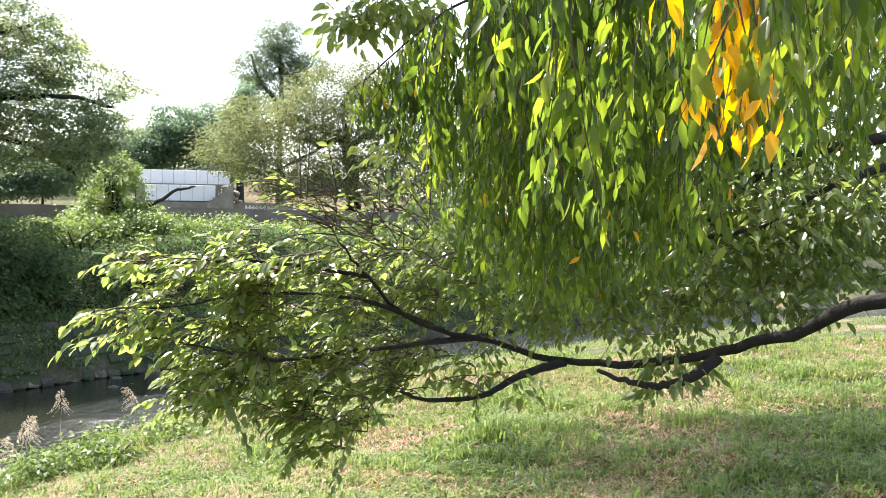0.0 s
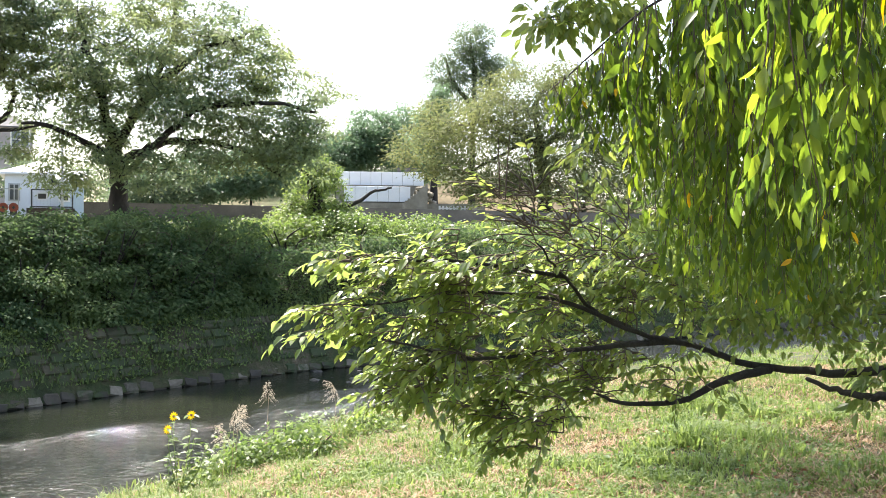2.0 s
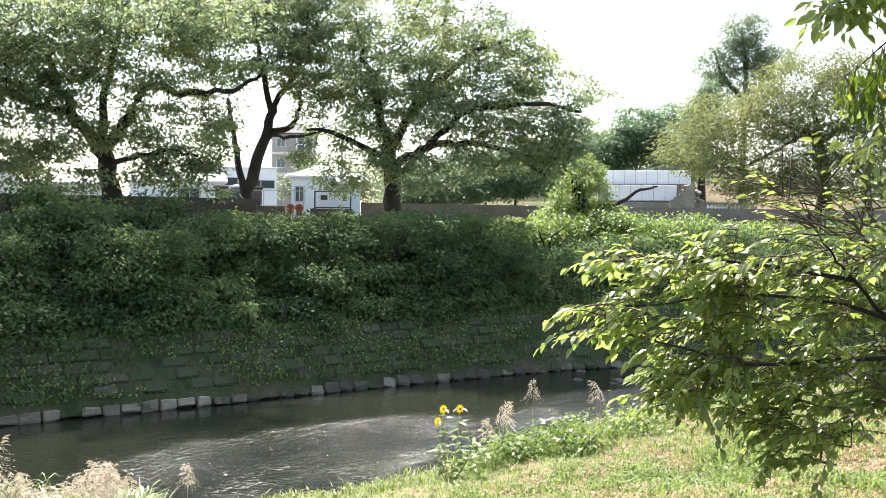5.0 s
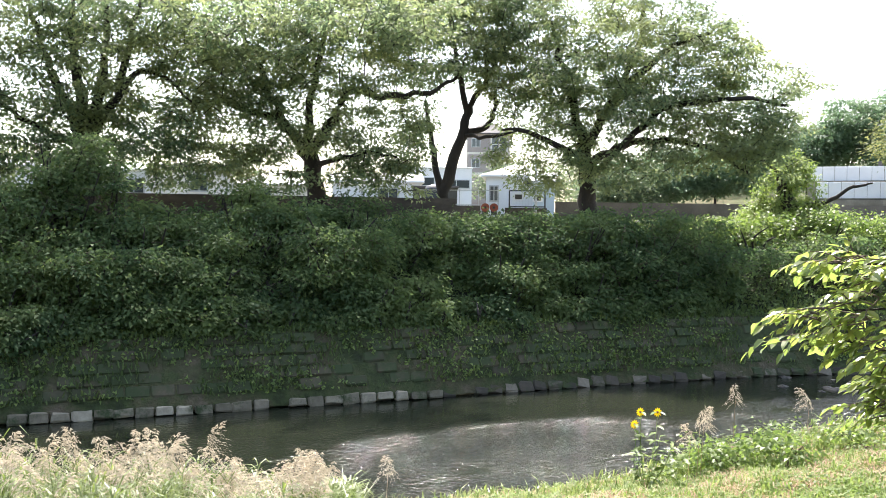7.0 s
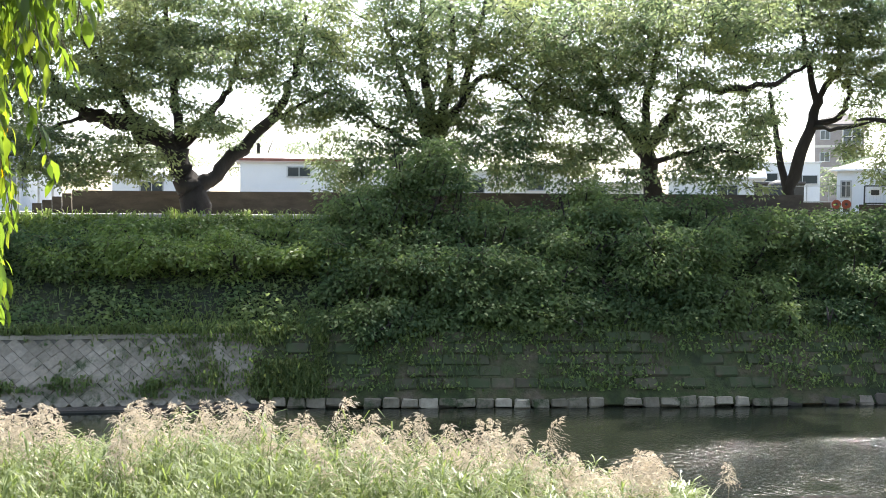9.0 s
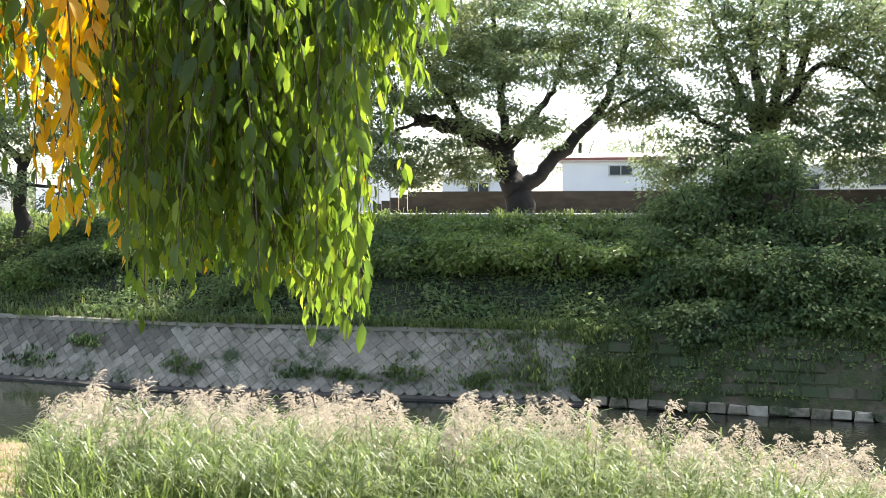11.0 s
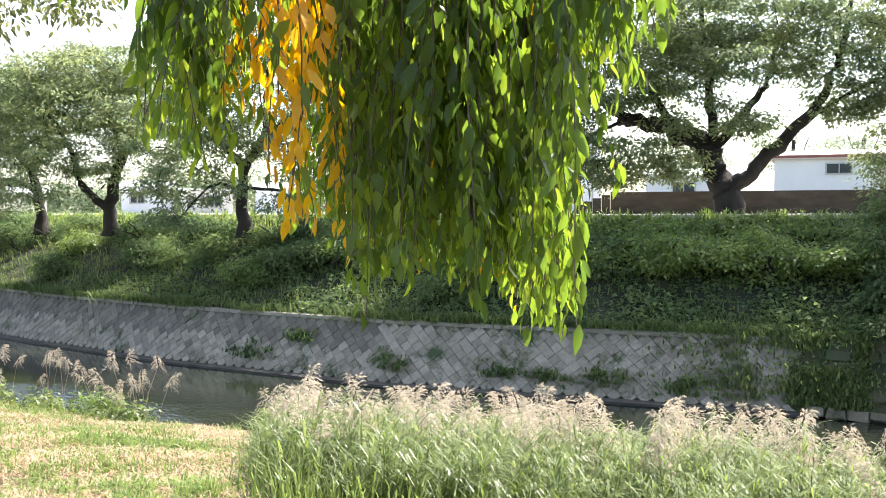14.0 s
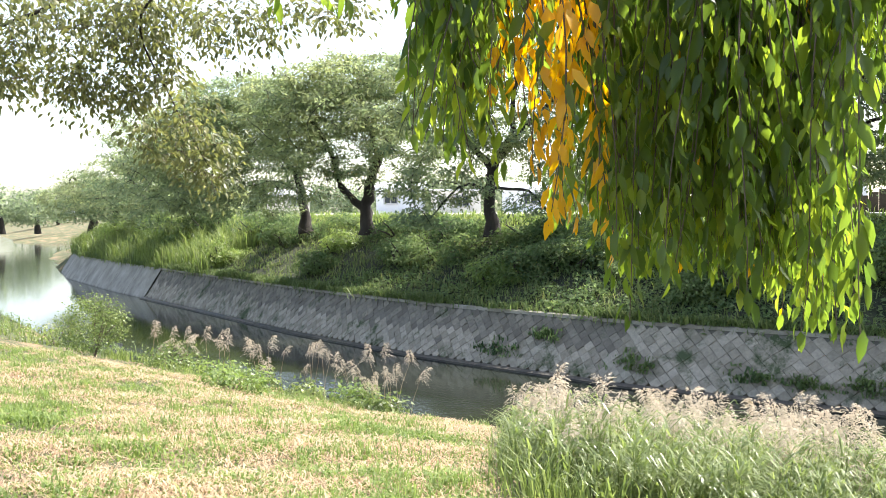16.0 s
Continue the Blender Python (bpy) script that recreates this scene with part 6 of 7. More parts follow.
put("wall_creeper", mesh_of("wall_creeper", *leaf_array(q[keep], np.stack([np.cos(a), np.sin(a), grng.uniform(-0.8, 0.1, n_)], -1)[keep], unit(-out_ + grng.normal(0, 0.5, (n_, 3)) + (0, 0, 0.8))[keep], grng.uniform(0.06, 0.13, n_)[keep], grng.uniform(0.04, 0.08, n_)[keep]), M_IVY_SUN),
    None, "patches of creeping green plants on the old wall", category="creeper", kind="stuff")
for k in range(15):
    az_ = 84 + k * 2.4 + grng.normal(0, 0.5)
    w_ = grng.uniform(0.9, 1.7)
    shrub(450 + k, az_, grng.uniform(2.0, 4.2), w_, w_ * 0.7, w_ * grng.uniform(0.4, 0.7), grng.uniform(0.1, 0.4), M_IVY_SUN if k % 3 == 0 else M_SHRUB, int(80 * w_), "leafy green shrub among the grass of the bank")

# ---- the weeping cherry by the camera ----
STAND = Vector((0.0, 0.17, 0.0))
WEEP = thing("weeping_cherry_tree", "weeping cherry with low limb, hanging leafy twigs and some yellow leaves", "tree")
nrng = np.random.default_rng(21)
root = spot(-54, 7.2)
root.z = float(land(root.x, root.y)) - 0.1
q = curve_points([root, root + Vector((-0.1, 0.1, 1.3)), root + Vector((-0.2, 0.1, 2.6)), root + Vector((-0.4, 0.0, 4.0))], 6, 0.02, nrng)
put("trunk", mesh_of("trunk", *tube(q, np.linspace(0.34, 0.2, len(q)), 14, 0.05, nrng), M_BARK, True), WEEP)
fork = Vector(q[9])
head = Vector(q[-1])
LIMB_LINES = [([fork, seen(-36, -1.2, 5.8), seen(-24.2, -3.7, 5.5), seen(-19.5, -5.7, 5.7), seen(-13.5, -7.4, 6.0), seen(-7.1, -7.8, 6.3), seen(-2.2, -6.6, 6.1), seen(2.1, -5.3, 5.7), seen(4.4, -3.0, 5.3), seen(6.0, -1.1, 4.9)], 0.062, 0.004),
         ([seen(-15.6, -7.2, 5.9), seen(-14.2, -8.4, 5.8), seen(-12.7, -8.9, 5.8), seen(-10.8, -8.8, 5.9), seen(-9.0, -8.2, 6.0)], 0.04, 0.012),
         ([seen(-7.1, -7.8, 6.2), seen(-4.6, -8.6, 6.0), seen(-2.3, -9.8, 5.9), seen(0.7, -10.1, 5.7), seen(2.4, -9.6, 5.6)], 0.03, 0.008),
         ([seen(-2.0, -6.5, 6.1), seen(1.4, -6.9, 5.8), seen(5.5, -7.4, 5.5), seen(9.6, -7.8, 5.2), seen(14.0, -6.9, 4.9), seen(17.0, -6.3, 4.8)], 0.021, 0.003),
         ([seen(0.6, -5.8, 5.9), seen(4.6, -4.4, 5.4), seen(9.0, -4.0, 5.1), seen(12.0, -4.2, 4.9), seen(15.0, -4.7, 4.8), seen(17.2, -4.8, 4.7)], 0.015, 0.003),
         ([seen(4.4, -3.0, 5.3), seen(7.0, -2.6, 5.0), seen(10.5, -2.2, 4.9), seen(13.5, -2.2, 4.8), seen(15.5, -2.3, 4.7), seen(17.4, -2.3, 4.6)], 0.012, 0.003),
         ([fork, seen(-33, 5.2, 6.6), seen(-21.0, 4.3, 6.6), seen(-17.3, 2.6, 6.5), seen(-14.3, -0.2, 6.4)], 0.06, 0.012),
         ([seen(-27, 4.4, 6.6), seen(-21.3, 2.3, 6.3), seen(-18.5, 0.3, 6.2), seen(-15.0, -0.6, 6.1)], 0.03, 0.01),
         ([head, spot(-30, 5.4, 6.6), spot(-14, 5.0, 6.4), spot(-2, 5.1, 5.95), seen(3.6, 12.6, 5.3), seen(6.2, 11.6, 5.2)], 0.06, 0.003),
         ([spot(-14, 5.0, 6.4), seen(-5.0, 14.6, 4.7), seen(-0.5, 12.4, 4.6), seen(2.4, 10.2, 4.6), seen(4.6, 8.2, 4.6)], 0.01, 0.003),
         ([head, spot(-38, 3.8, 6.6), spot(-22, 2.6, 6.1), spot(-11, 2.1, 5.6), spot(-3, 2.1, 5.2)], 0.07, 0.012),
         ([head, spot(-40, 4.4, 7.0), spot(-10, 3.0, 6.9), spot(60, 2.0, 6.6), spot(86, 2.6, 5.9), spot(95, 3.0, 5.5), spot(102, 3.4, 5.2)], 0.12, 0.014),
         ([spot(40, 2.1, 6.7), spot(75, 3.4, 6.4), spot(80, 3.4, 5.7), seen(76.5, 17, 3.2)], 0.05, 0.012),
         ([spot(60, 2.0, 6.6), spot(100, 5.0, 6.8), spot(112, 7.4, 6.2), seen(118, 10.5, 8.6), seen(116.4, 6.0, 8.8), seen(114.6, 2.6, 8.7)], 0.024, 0.004),
         # overhead limb out of view, added to carry the shading leaves
         ([head, spot(-30, 8.0, 8.0), spot(-8, 10.5, 8.4), spot(4, 12.4, 8.2)], 0.07, 0.015),
         ([spot(110, 7.0, 6.3), seen(120, 12.0, 9.0), seen(124, 10.0, 9.2), seen(128, 8, 9.4)], 0.04, 0.008)]
wood = []
for pts, a, b in LIMB_LINES:
    c = curve_points(pts, 6, min(0.008, a * 0.1), nrng)
    put("limb", mesh_of("limb", *tube(c, 0.5 * np.linspace(a, b, len(c)) + 0.5 * np.geomspace(a, b, len(c)), 9, 0.04, nrng), M_BARK, True), WEEP)
    wood.append(c)


def spray_part(name, wood_pts, balls, n, per, wide, flat, leaf, sides=4, material=None, droop=0.7, r0=0.012, full=True):
    bits, ends = twigs_to(nrng, wood_pts, in_balls(nrng, balls, n), sag=0.05, r0=r0, r1=0.0022, sides=sides, steps=4)
    put("twig_mass", mesh_of("twig_mass", *gather(bits), M_TWIG, True), WEEP, kind="stuff")
    return put(name, mesh_of(name, *sprays(nrng, ends, per, wide, flat, leaf, full, droop), material or M_NEAR), WEEP, kind="stuff"), ends


low = np.vstack([wood[k][4:] for k in (0, 1, 2, 3, 4, 5)])


def shoots(rng, starts, toward, length, gap, leaf, lift=0.1, loose=0.4, droop=0.45, bare=0.0):
    """Young shoots that reach one way and nod at their tips, with alternate leaves along both sides: tubes and leaves."""
    bits, base, along_, face_ = [], [], [], []
    for a in starts:
        d = unit(np.asarray(toward, float) + rng.normal(0, loose, 3) * (1, 1, 0.55) + (0, 0, lift))
        ln = length * rng.uniform(0.55, 1.25)
        u = np.linspace(0, 1, 5)[:, None]
        p = a + d * ln * u + np.array([0, 0, -0.28 * ln]) * u * u
        bits.append(tube(p, np.linspace(0.0042, 0.0013, 5), 4))
        if rng.random() < bare:
            continue
        m = max(3, int(ln / gap))
        t = 0.18 + 0.82 * (np.arange(m) + rng.random(m) * 0.6) / m
        b = np.stack([np.interp(t, u[:, 0], p[:, i]) for i in range(3)], -1)
        side = unit(np.cross(d, (0, 0, 1.0)))
        flip = np.where(np.arange(m) % 2, 1.0, -1.0)[:, None]
        base.append(b)
        along_.append(d * rng.uniform(0.5, 1.1, (m, 1)) + side * flip * rng.uniform(0.3, 1.0, (m, 1)) - np.array([0, 0, 1.0]) * rng.uniform(0.1, 2 * droop, (m, 1)))
        face_.append(unit(rng.normal(0, 0.35, (m, 3)) + (0, 0, 1)))
    b, al, fc = np.vstack(base), np.vstack(along_), np.vstack(face_)
    ln = leaf * rng.uniform(0.6, 1.2, len(b))
    return gather(bits), leaf_array(b, al, fc, ln, ln * rng.uniform(0.46, 0.6, len(b)), True)


def shoot_part(name, wood_pts, balls, n, each, toward, length, gap, leaf, **kw):
    bits, ends = twigs_to(nrng, wood_pts, in_balls(nrng, balls, n), sag=0.06, r0=0.013, r1=0.003, sides=4, steps=4)
    put("twig_mass", mesh_of("twig_mass", *gather(bits), M_TWIG, True), WEEP, kind="stuff")
    starts = np.concatenate([ends[:, 1 + k % 3] for k in range(each)])
    wood_, leaves_ = shoots(nrng, starts, toward, length, gap, leaf, **kw)
    put("shoot_mass", mesh_of("shoot_mass", *wood_, M_TWIG, True), WEEP, kind="stuff")
    put(name, mesh_of(name, *leaves_, M_NEAR), WEEP, kind="stuff")


LEFT = (-0.98, -0.1, 0.0)
shoot_part("branch_foliage", low, [ball(7.5, -4.6, 5.3, 0.5, 0.6, 0.26), ball(12.0, -4.0, 5.0, 0.32, 0.45, 0.2), ball(15.6, -2.5, 4.75, 0.24, 0.25, 0.07), ball(15.8, -5.0, 4.75, 0.26, 0.25, 0.07), ball(16.2, -6.3, 4.8, 0.2, 0.22, 0.06), ball(17.6, -2.3, 4.65, 0.1, 0.15, 0.03), ball(17.6, -4.8, 4.7, 0.1, 0.15, 0.03), ball(12.5, -1.2, 4.8, 0.3, 0.3, 0.1), ball(12.4, -9.2, 5.1, 0.2, 0.25, 0.1), ball(9.6, -11.8, 5.3, 0.2, 0.25, 0.1), ball(10.5, -7.0, 5.1, 0.36, 0.45, 0.18),
                                   ball(8.6, -9.0, 5.3, 0.5, 0.5, 0.26), ball(4.4, -8.6, 5.6, 0.5, 0.4, 0.24), ball(6.4, -11.6, 5.4, 0.36, 0.3, 0.14), ball(11.0, -9.0, 5.2, 0.36, 0.4, 0.2), ball(0.0, -8.6, 5.8, 0.4, 0.3, 0.14), ball(1.0, -3.4, 6.2, 0.5, 0.45, 0.2), ball(9, -2.0, 4.9, 0.42, 0.45, 0.12), ball(2.4, -1.8, 5.6, 0.36, 0.35, 0.2), ball(2.6, -7.0, 6.2, 0.4, 0.35, 0.16)],
           280, 3, LEFT, 0.26, 0.026, 0.066, lift=0.08, loose=0.7, droop=0.4)
shoot_part("twiggy_top", wood[0][-16:], [ball(5.5, 0.2, 4.9, 0.22, 0.3, 0.14), ball(7.0, 1.2, 4.7, 0.2, 0.2, 0.14), ball(2.8, -0.8, 5.3, 0.25, 0.3, 0.16)], 26, 3, (-0.75, -0.1, 0.45), 0.34, 0.05, 0.055, lift=0.2, loose=0.5, droop=0.2, bare=0.45)
spray_part("overhead_foliage", wood[8][-16:], [ball(4.8, 11.3, 5.3, 0.2, 0.2, 0.06), ball(2.4, 12.2, 5.2, 0.25, 0.2, 0.07), ball(6.0, 11.6, 5.2, 0.08, 0.12, 0.03)], 46, 9, 0.05, 0.04, 0.078)
spray_part("limb_foliage", np.vstack([wood[k][6:] for k in (0, 1, 6, 7)]), [ball(-8, -4.4, 6.6, 0.9, 0.5, 0.3), ball(-13, -8.2, 5.9, 0.3, 0.3, 0.12), ball(-3.5, -8.2, 6.0, 0.45, 0.4, 0.2), ball(-17, -3.0, 6.3, 0.8, 0.6, 0.3), ball(-18, 1.2, 6.5, 0.8, 0.6, 0.4), ball(-22.5, -1.0, 6.4, 0.8, 0.6, 0.5), ball(-13, 0.5, 6.3, 0.8, 0.6, 0.45), ball(-4, -3.6, 6.4, 0.7, 0.4, 0.3), ball(-12, -4.4, 6.6, 0.8, 0.4, 0.25), ball(0, -1.5, 6.2, 0.6, 0.4, 0.35)], 460, 12, 0.08, 0.06, 0.078)
spray_part("back_foliage", np.vstack([wood[k][6:] for k in (6, 7, 8)]), [ball(-20, 6.5, 7.6, 1.3, 0.7, 0.8), ball(-10, 3.5, 7.2, 1.3, 0.7, 0.8), ball(-24, 1.5, 7.2, 0.9, 0.6, 0.7), ball(-3, 6.0, 7.0, 1.0, 0.6, 0.7), ball(-14, 10, 7.4, 1.4, 0.7, 0.6), ball(-25, 9, 7.4, 1.0, 0.7, 0.9), ball(-19, 3.5, 6.9, 1.0, 0.6, 0.8), ball(-22, 11, 6.9, 1.2, 0.6, 0.7), ball(-14, 6.5, 6.9, 0.9, 0.6, 0.6)], 640, 15, 0.1, 0.07, 0.085)
spray_part("upper_foliage", np.vstack([wood[13][10:], wood[15][6:]]), [ball(121, 10, 9, 0.9, 0.8, 0.3), ball(118.4, 7.4, 9, 0.5, 0.5, 0.32), ball(116.2, 4.6, 8.7, 0.42, 0.4, 0.36), ball(113.2, 10.0, 8.0, 0.24, 0.4, 0.26), ball(124.0, 7.4, 9.2, 0.6, 0.6, 0.26), ball(114.9, 2.4, 8.7, 0.26, 0.3, 0.28), ball(120.4, 6.4, 9.0, 0.4, 0.4, 0.2), ball(117.4, 10.6, 8.8, 0.5, 0.5, 0.2), ball(107.6, 11.0, 8.0, 0.4, 0.4, 0.1), ball(110.6, 10.8, 8.0, 0.24, 0.4, 0.14)], 600, 13, 0.075, 0.075, 0.06, material=M_OLIVE, r0=0.011)
# crown leaves above the view, added to shade the ground on the right
spray_part("canopy", np.vstack([wood[8][6:14], wood[11][4:16], wood[14][4:], q[-8:]]), [(spot(-22, 7.5, 8.0), (2.2, 2.2, 0.8)), (spot(-48, 6.5, 8.6), (2.8, 2.8, 1.1)), (spot(-8, 9.5, 8.3), (1.8, 1.8, 0.6)), (spot(-75, 6.0, 8.2), (2.5, 2.5, 0.9))], 380, 34, 0.3, 0.14, 0.125, r0=0.03, full=False)

# unseen leaf masses set towards the sun to dapple the turf and low limb
spray_part("shade_foliage", np.vstack([wood[14][4:]]), [(spot(4.5, 12.2, 8.4), (2.2, 2.0, 0.5)), (spot(-7, 12.4, 8.6), (2.2, 2.0, 0.5)), (spot(-12, 10.4, 8.5), (2.0, 1.8, 0.5)), (spot(-1, 10.2, 8.5), (2.0, 1.8, 0.5)), (spot(7, 8.4, 7.8), (1.7, 1.4, 0.35))], 680, 44, 0.26, 0.1, 0.13, r0=0.03, full=False)
# unseen leaf patches overhead, added to darken the hanging curtain on the right
spray_part("roof_foliage", np.vstack([wood[11][4:18], wood[14][6:]]), [(spot(-6, 3.3, 7.5), (1.3, 0.9, 0.25)), (spot(-28, 3.2, 7.6), (1.0, 0.9, 0.25)), (spot(1, 5.5, 7.4), (1.0, 0.9, 0.3)), (spot(9, 6.4, 7.5), (0.9, 0.9, 0.3))], 300, 36, 0.24, 0.1, 0.13, r0=0.02, full=False)
LEAF_SHAPES = []
for k in range(4):
    lr = np.random.default_rng(60 + k)
    v, f = leaf_array(np.zeros((1, 3)), np.array([[0, 0, -1.0]]) + lr.normal(0, 0.06, (1, 3)), np.array([[0, 1.0, 0]]), 1.0, 0.3 + 0.035 * k, True)
    LEAF_SHAPES.append((v, f))
LEAF_GREEN = [mesh_of("leaf", v, f, M_HANG, True) for v, f in LEAF_SHAPES]
LEAF_GOLD = [mesh_of("leaf", v, f, M_YELLOW, True) for v, f in LEAF_SHAPES]
SINGLE_LEAVES = []


def strand(top, bottom_z, leaf, gold=0.0, single=False, gap=0.0185):
    """A hanging twig with alternate leaves that point down and lie close along it."""
    length, leaf = top.z - bottom_z, leaf * 0.86
    n = max(5, int(length / 0.1))
    s = np.linspace(0, 1, n)
    sway = nrng.normal(0, 0.06, 2)
    wave = nrng.uniform(0, 6.3, 2)
    p = np.stack([top.x + sway[0] * s**1.5 + 0.018 * np.sin(5 * s + wave[0]), top.y + sway[1] * s**1.5 + 0.018 * np.cos(5 * s + wave[1]), top.z - length * s], -1)
    twig = put("weeping_twig", mesh_of("weeping_twig", *tube(p, np.linspace(0.003, 0.001, n), 4), M_TWIG), WEEP)
    m = int(length / gap)
    u = (np.arange(m) + nrng.random(m) * 0.7) / m
    base = np.stack([np.interp(u, s, p[:, i]) for i in range(3)], -1)
    a = np.arange(m) * 2.6 + nrng.normal(0, 0.6, m)
    out = np.stack([np.cos(a), np.sin(a), 0 * a], -1)
    base += out * nrng.uniform(0.0, 0.022, (m, 1))
    down = out * nrng.uniform(0.05, 0.8, (m, 1)) + nrng.normal(0, 0.16, (m, 3)) + np.array([0, 0, -1.0])
    ln = leaf * nrng.uniform(0.55, 1.25, m) * np.clip(1.2 - 0.35 * u, 0.75, 1.1)
    face = unit(out + nrng.normal(0, 0.5, (m, 3)))
    yellow = nrng.random(m) < gold
    for flag, mat_, store in ((False, M_HANG, LEAF_GREEN), (True, M_YELLOW, LEAF_GOLD)):
        k = yellow == flag
        if not k.any():
            continue
        if single:
            for b_, d_, f_, l_ in zip(base[k], unit(down[k]), face[k], ln[k]):
                SINGLE_LEAVES.append((twig, store, b_, d_, f_, l_))
        else:
            put("leaf_spray", mesh_of("leaf_spray", *leaf_array(base[k], down[k], face[k], ln[k], ln[k] * nrng.uniform(0.3, 0.45, k.sum()), True), mat_, True), twig, kind="stuff")


def hang(n, az0, az1, d0, d1, tops, bottoms, leaf, gold=0.0, jitter=1.0, single=0, cap=7.0):
    """Strands between two bearings; tops and bottoms are elevations by bearing."""
    count = max(2, n // 4) if n > 12 else n
    bunches = [(az0 + (az1 - az0) * (k + nrng.uniform(-0.2, 1.2)) / count, nrng.uniform(d0, d1), abs(nrng.normal(0, jitter))) for k in range(count)]
    for k in range(n):
        az, d, up = bunches[k % len(bunches)]
        az, d = float(np.clip(az + nrng.normal(0, 0.55), az0, az1)), d + nrng.normal(0, 0.05)
        et = float(np.interp(az, *tops)) + nrng.normal(0, 0.4)
        eb = float(np.interp(az, *bottoms)) + up + abs(nrng.normal(0, 1.1))
        if eb > et - 1.0:
            continue
        t = seen(az, et, d)
        t.z = min(t.z, cap)
        strand(t, EYE + d * math.tan(radians(eb)), leaf, gold, k < single)


# curtain ahead and to the right at the start
BOTTOM = ([-26, -18, -15.6, -14.4, -12.6, -10.7, -7.6, -4.4, -1.2, 0.0, 1.2, 3.0, 4.6], [2.5, 1.5, -1.0, -4.4, -3.0, -4.0, -5.8, -4.8, -2.6, 0.0, 3.0, 3.6, 4.0])
TOP = ([-26, -4, 0, 2.6, 5], [15.5, 14.6, 12.2, 9.8, 8.0])
hang(104, -13.5, -1.6, 3.7, 5.6, TOP, BOTTOM, 0.078, 0.004, 1.7)
hang(44, -13, 2.5, 3.4, 4.8, TOP, BOTTOM, 0.078, 0.004, 2.6)
hang(26, 0, 5.0, 4.4, 4.8, TOP, BOTTOM, 0.074, 0.006, 1.2)
hang(62, -26, -13, 2.8, 5.0, TOP, BOTTOM, 0.078, 0.01, 2.6)
hang(22, -11.5, -3.5, 2.1, 2.7, ([-14, -3], [20, 19]), ([-12, -9, -7, -5, -3], [4.5, 0.8, -1.6, 2.5, 6.0]), 0.078, 0.0, 1.6)
hang(24, -26, -15.5, 2.0, 2.8, ([-27, -13], [20, 20]), ([-26, -20, -17, -14], [6, 5.5, 5, 6]), 0.078, 0.0, 1.6)
hang(6, -17.9, -16.5, 1.8, 1.95, ([-19, -14], [22, 22]), ([-18.6, -17, -16, -15.2], [6.0, 3.6, 2.0, 0.8]), 0.074, 0.85, 0.5)
hang(5, -17.8, -15.6, 1.7, 1.78, ([-19, -14], [22, 22]), ([-18.5, -15], [7.5, 6.0]), 0.08, 0.0, 0.8)
hang(1, -13.2, -12.6, 1.75, 1.85, ([-18, -12], [20, 20]), ([-18, -12], [7.5, 8.5]), 0.074, 0.7, 0.6)
# curtain downstream
STAND = Vector((-0.168, 0.015, 0.0))
GOLD = ([93.2, 94.2, 94.9, 95.6, 96.6, 97.6, 98.6], [2.2, 0.0, -1.6, 0.6, 2.0, 4.4, 7.4])
hang(5, 94.1, 95.8, 2.3, 2.5, ([90, 100], [18, 18]), GOLD, 0.074, 0.82, 0.5, 3)
hang(4, 96.2, 98.2, 2.35, 2.5, ([90, 100], [14, 13]), GOLD, 0.072, 0.9, 0.8)
strand(seen(94.9, 18, 2.33), EYE + 2.33 * math.tan(radians(-2.5)), 0.074, 0.93, True)
strand(seen(94.4, 18, 2.36), EYE + 2.36 * math.tan(radians(-0.8)), 0.074, 0.9, True)
FRINGE = ([75.8, 76.9, 78.0, 79.1, 79.6, 80.0, 80.4, 81.2, 82.2, 83.5, 84.9, 86, 87.4, 88.6, 89.5, 90.4, 91.6, 92.9, 93.6, 94.6], [11.0, 8.4, 5.6, 3.4, -2.0, -6.2, -7.2, -5.6, -6.0, -4.6, -5.6, -3.4, -3.4, -3.8, -5.6, -1.8, -0.4, -2.7, 1.6, 3.0])
hang(26, 79.9, 93, 2.2, 2.5, ([70, 104], [19, 19]), FRINGE, 0.074, 0.0, 1.2, 5)
strand(seen(80.2, 19, 2.35), EYE + 2.35 * math.tan(radians(-7.5)), 0.074)
strand(seen(80.5, 19, 2.4), EYE + 2.4 * math.tan(radians(-6.8)), 0.074)
strand(seen(89.4, 19, 2.4), EYE + 2.4 * math.tan(radians(-5.9)), 0.074)
hang(216, 79.9, 93.2, 2.5, 3.8, ([70, 104], [17, 16]), FRINGE, 0.076, 0.006, 2.0)
hang(46, 76.3, 80.4, 2.3, 3.2, ([70, 81], [17, 17]), FRINGE, 0.076, 0.0, 0.9)
hang(4, 74.6, 75.4, 2.3, 2.6, ([70, 81], [17, 17]), ([74, 76], [8.4, 8.6]), 0.076, 0.0, 0.6)
hang(70, 98.4, 103.0, 2.3, 3.2, ([95, 104], [17, 16]), ([98.4, 99.2, 100.2, 101.0, 102.3, 103], [8.5, 5.6, 3.4, 2.0, 5.4, 9.0]), 0.076, 0.0, 1.1)
hang(30, 93, 98.6, 2.7, 3.4, ([90, 100], [17, 17]), ([93, 95, 98.6], [3.0, 7.0, 8.5]), 0.074, 0.0, 1.4)
hang(3, 109.0, 110.2, 2.3, 2.5, ([106, 111], [17, 17]), ([107, 111], [9.6, 9.8]), 0.076, 0.0, 0.5)


STAND = Vector((0.0, 0.0, 0.0))
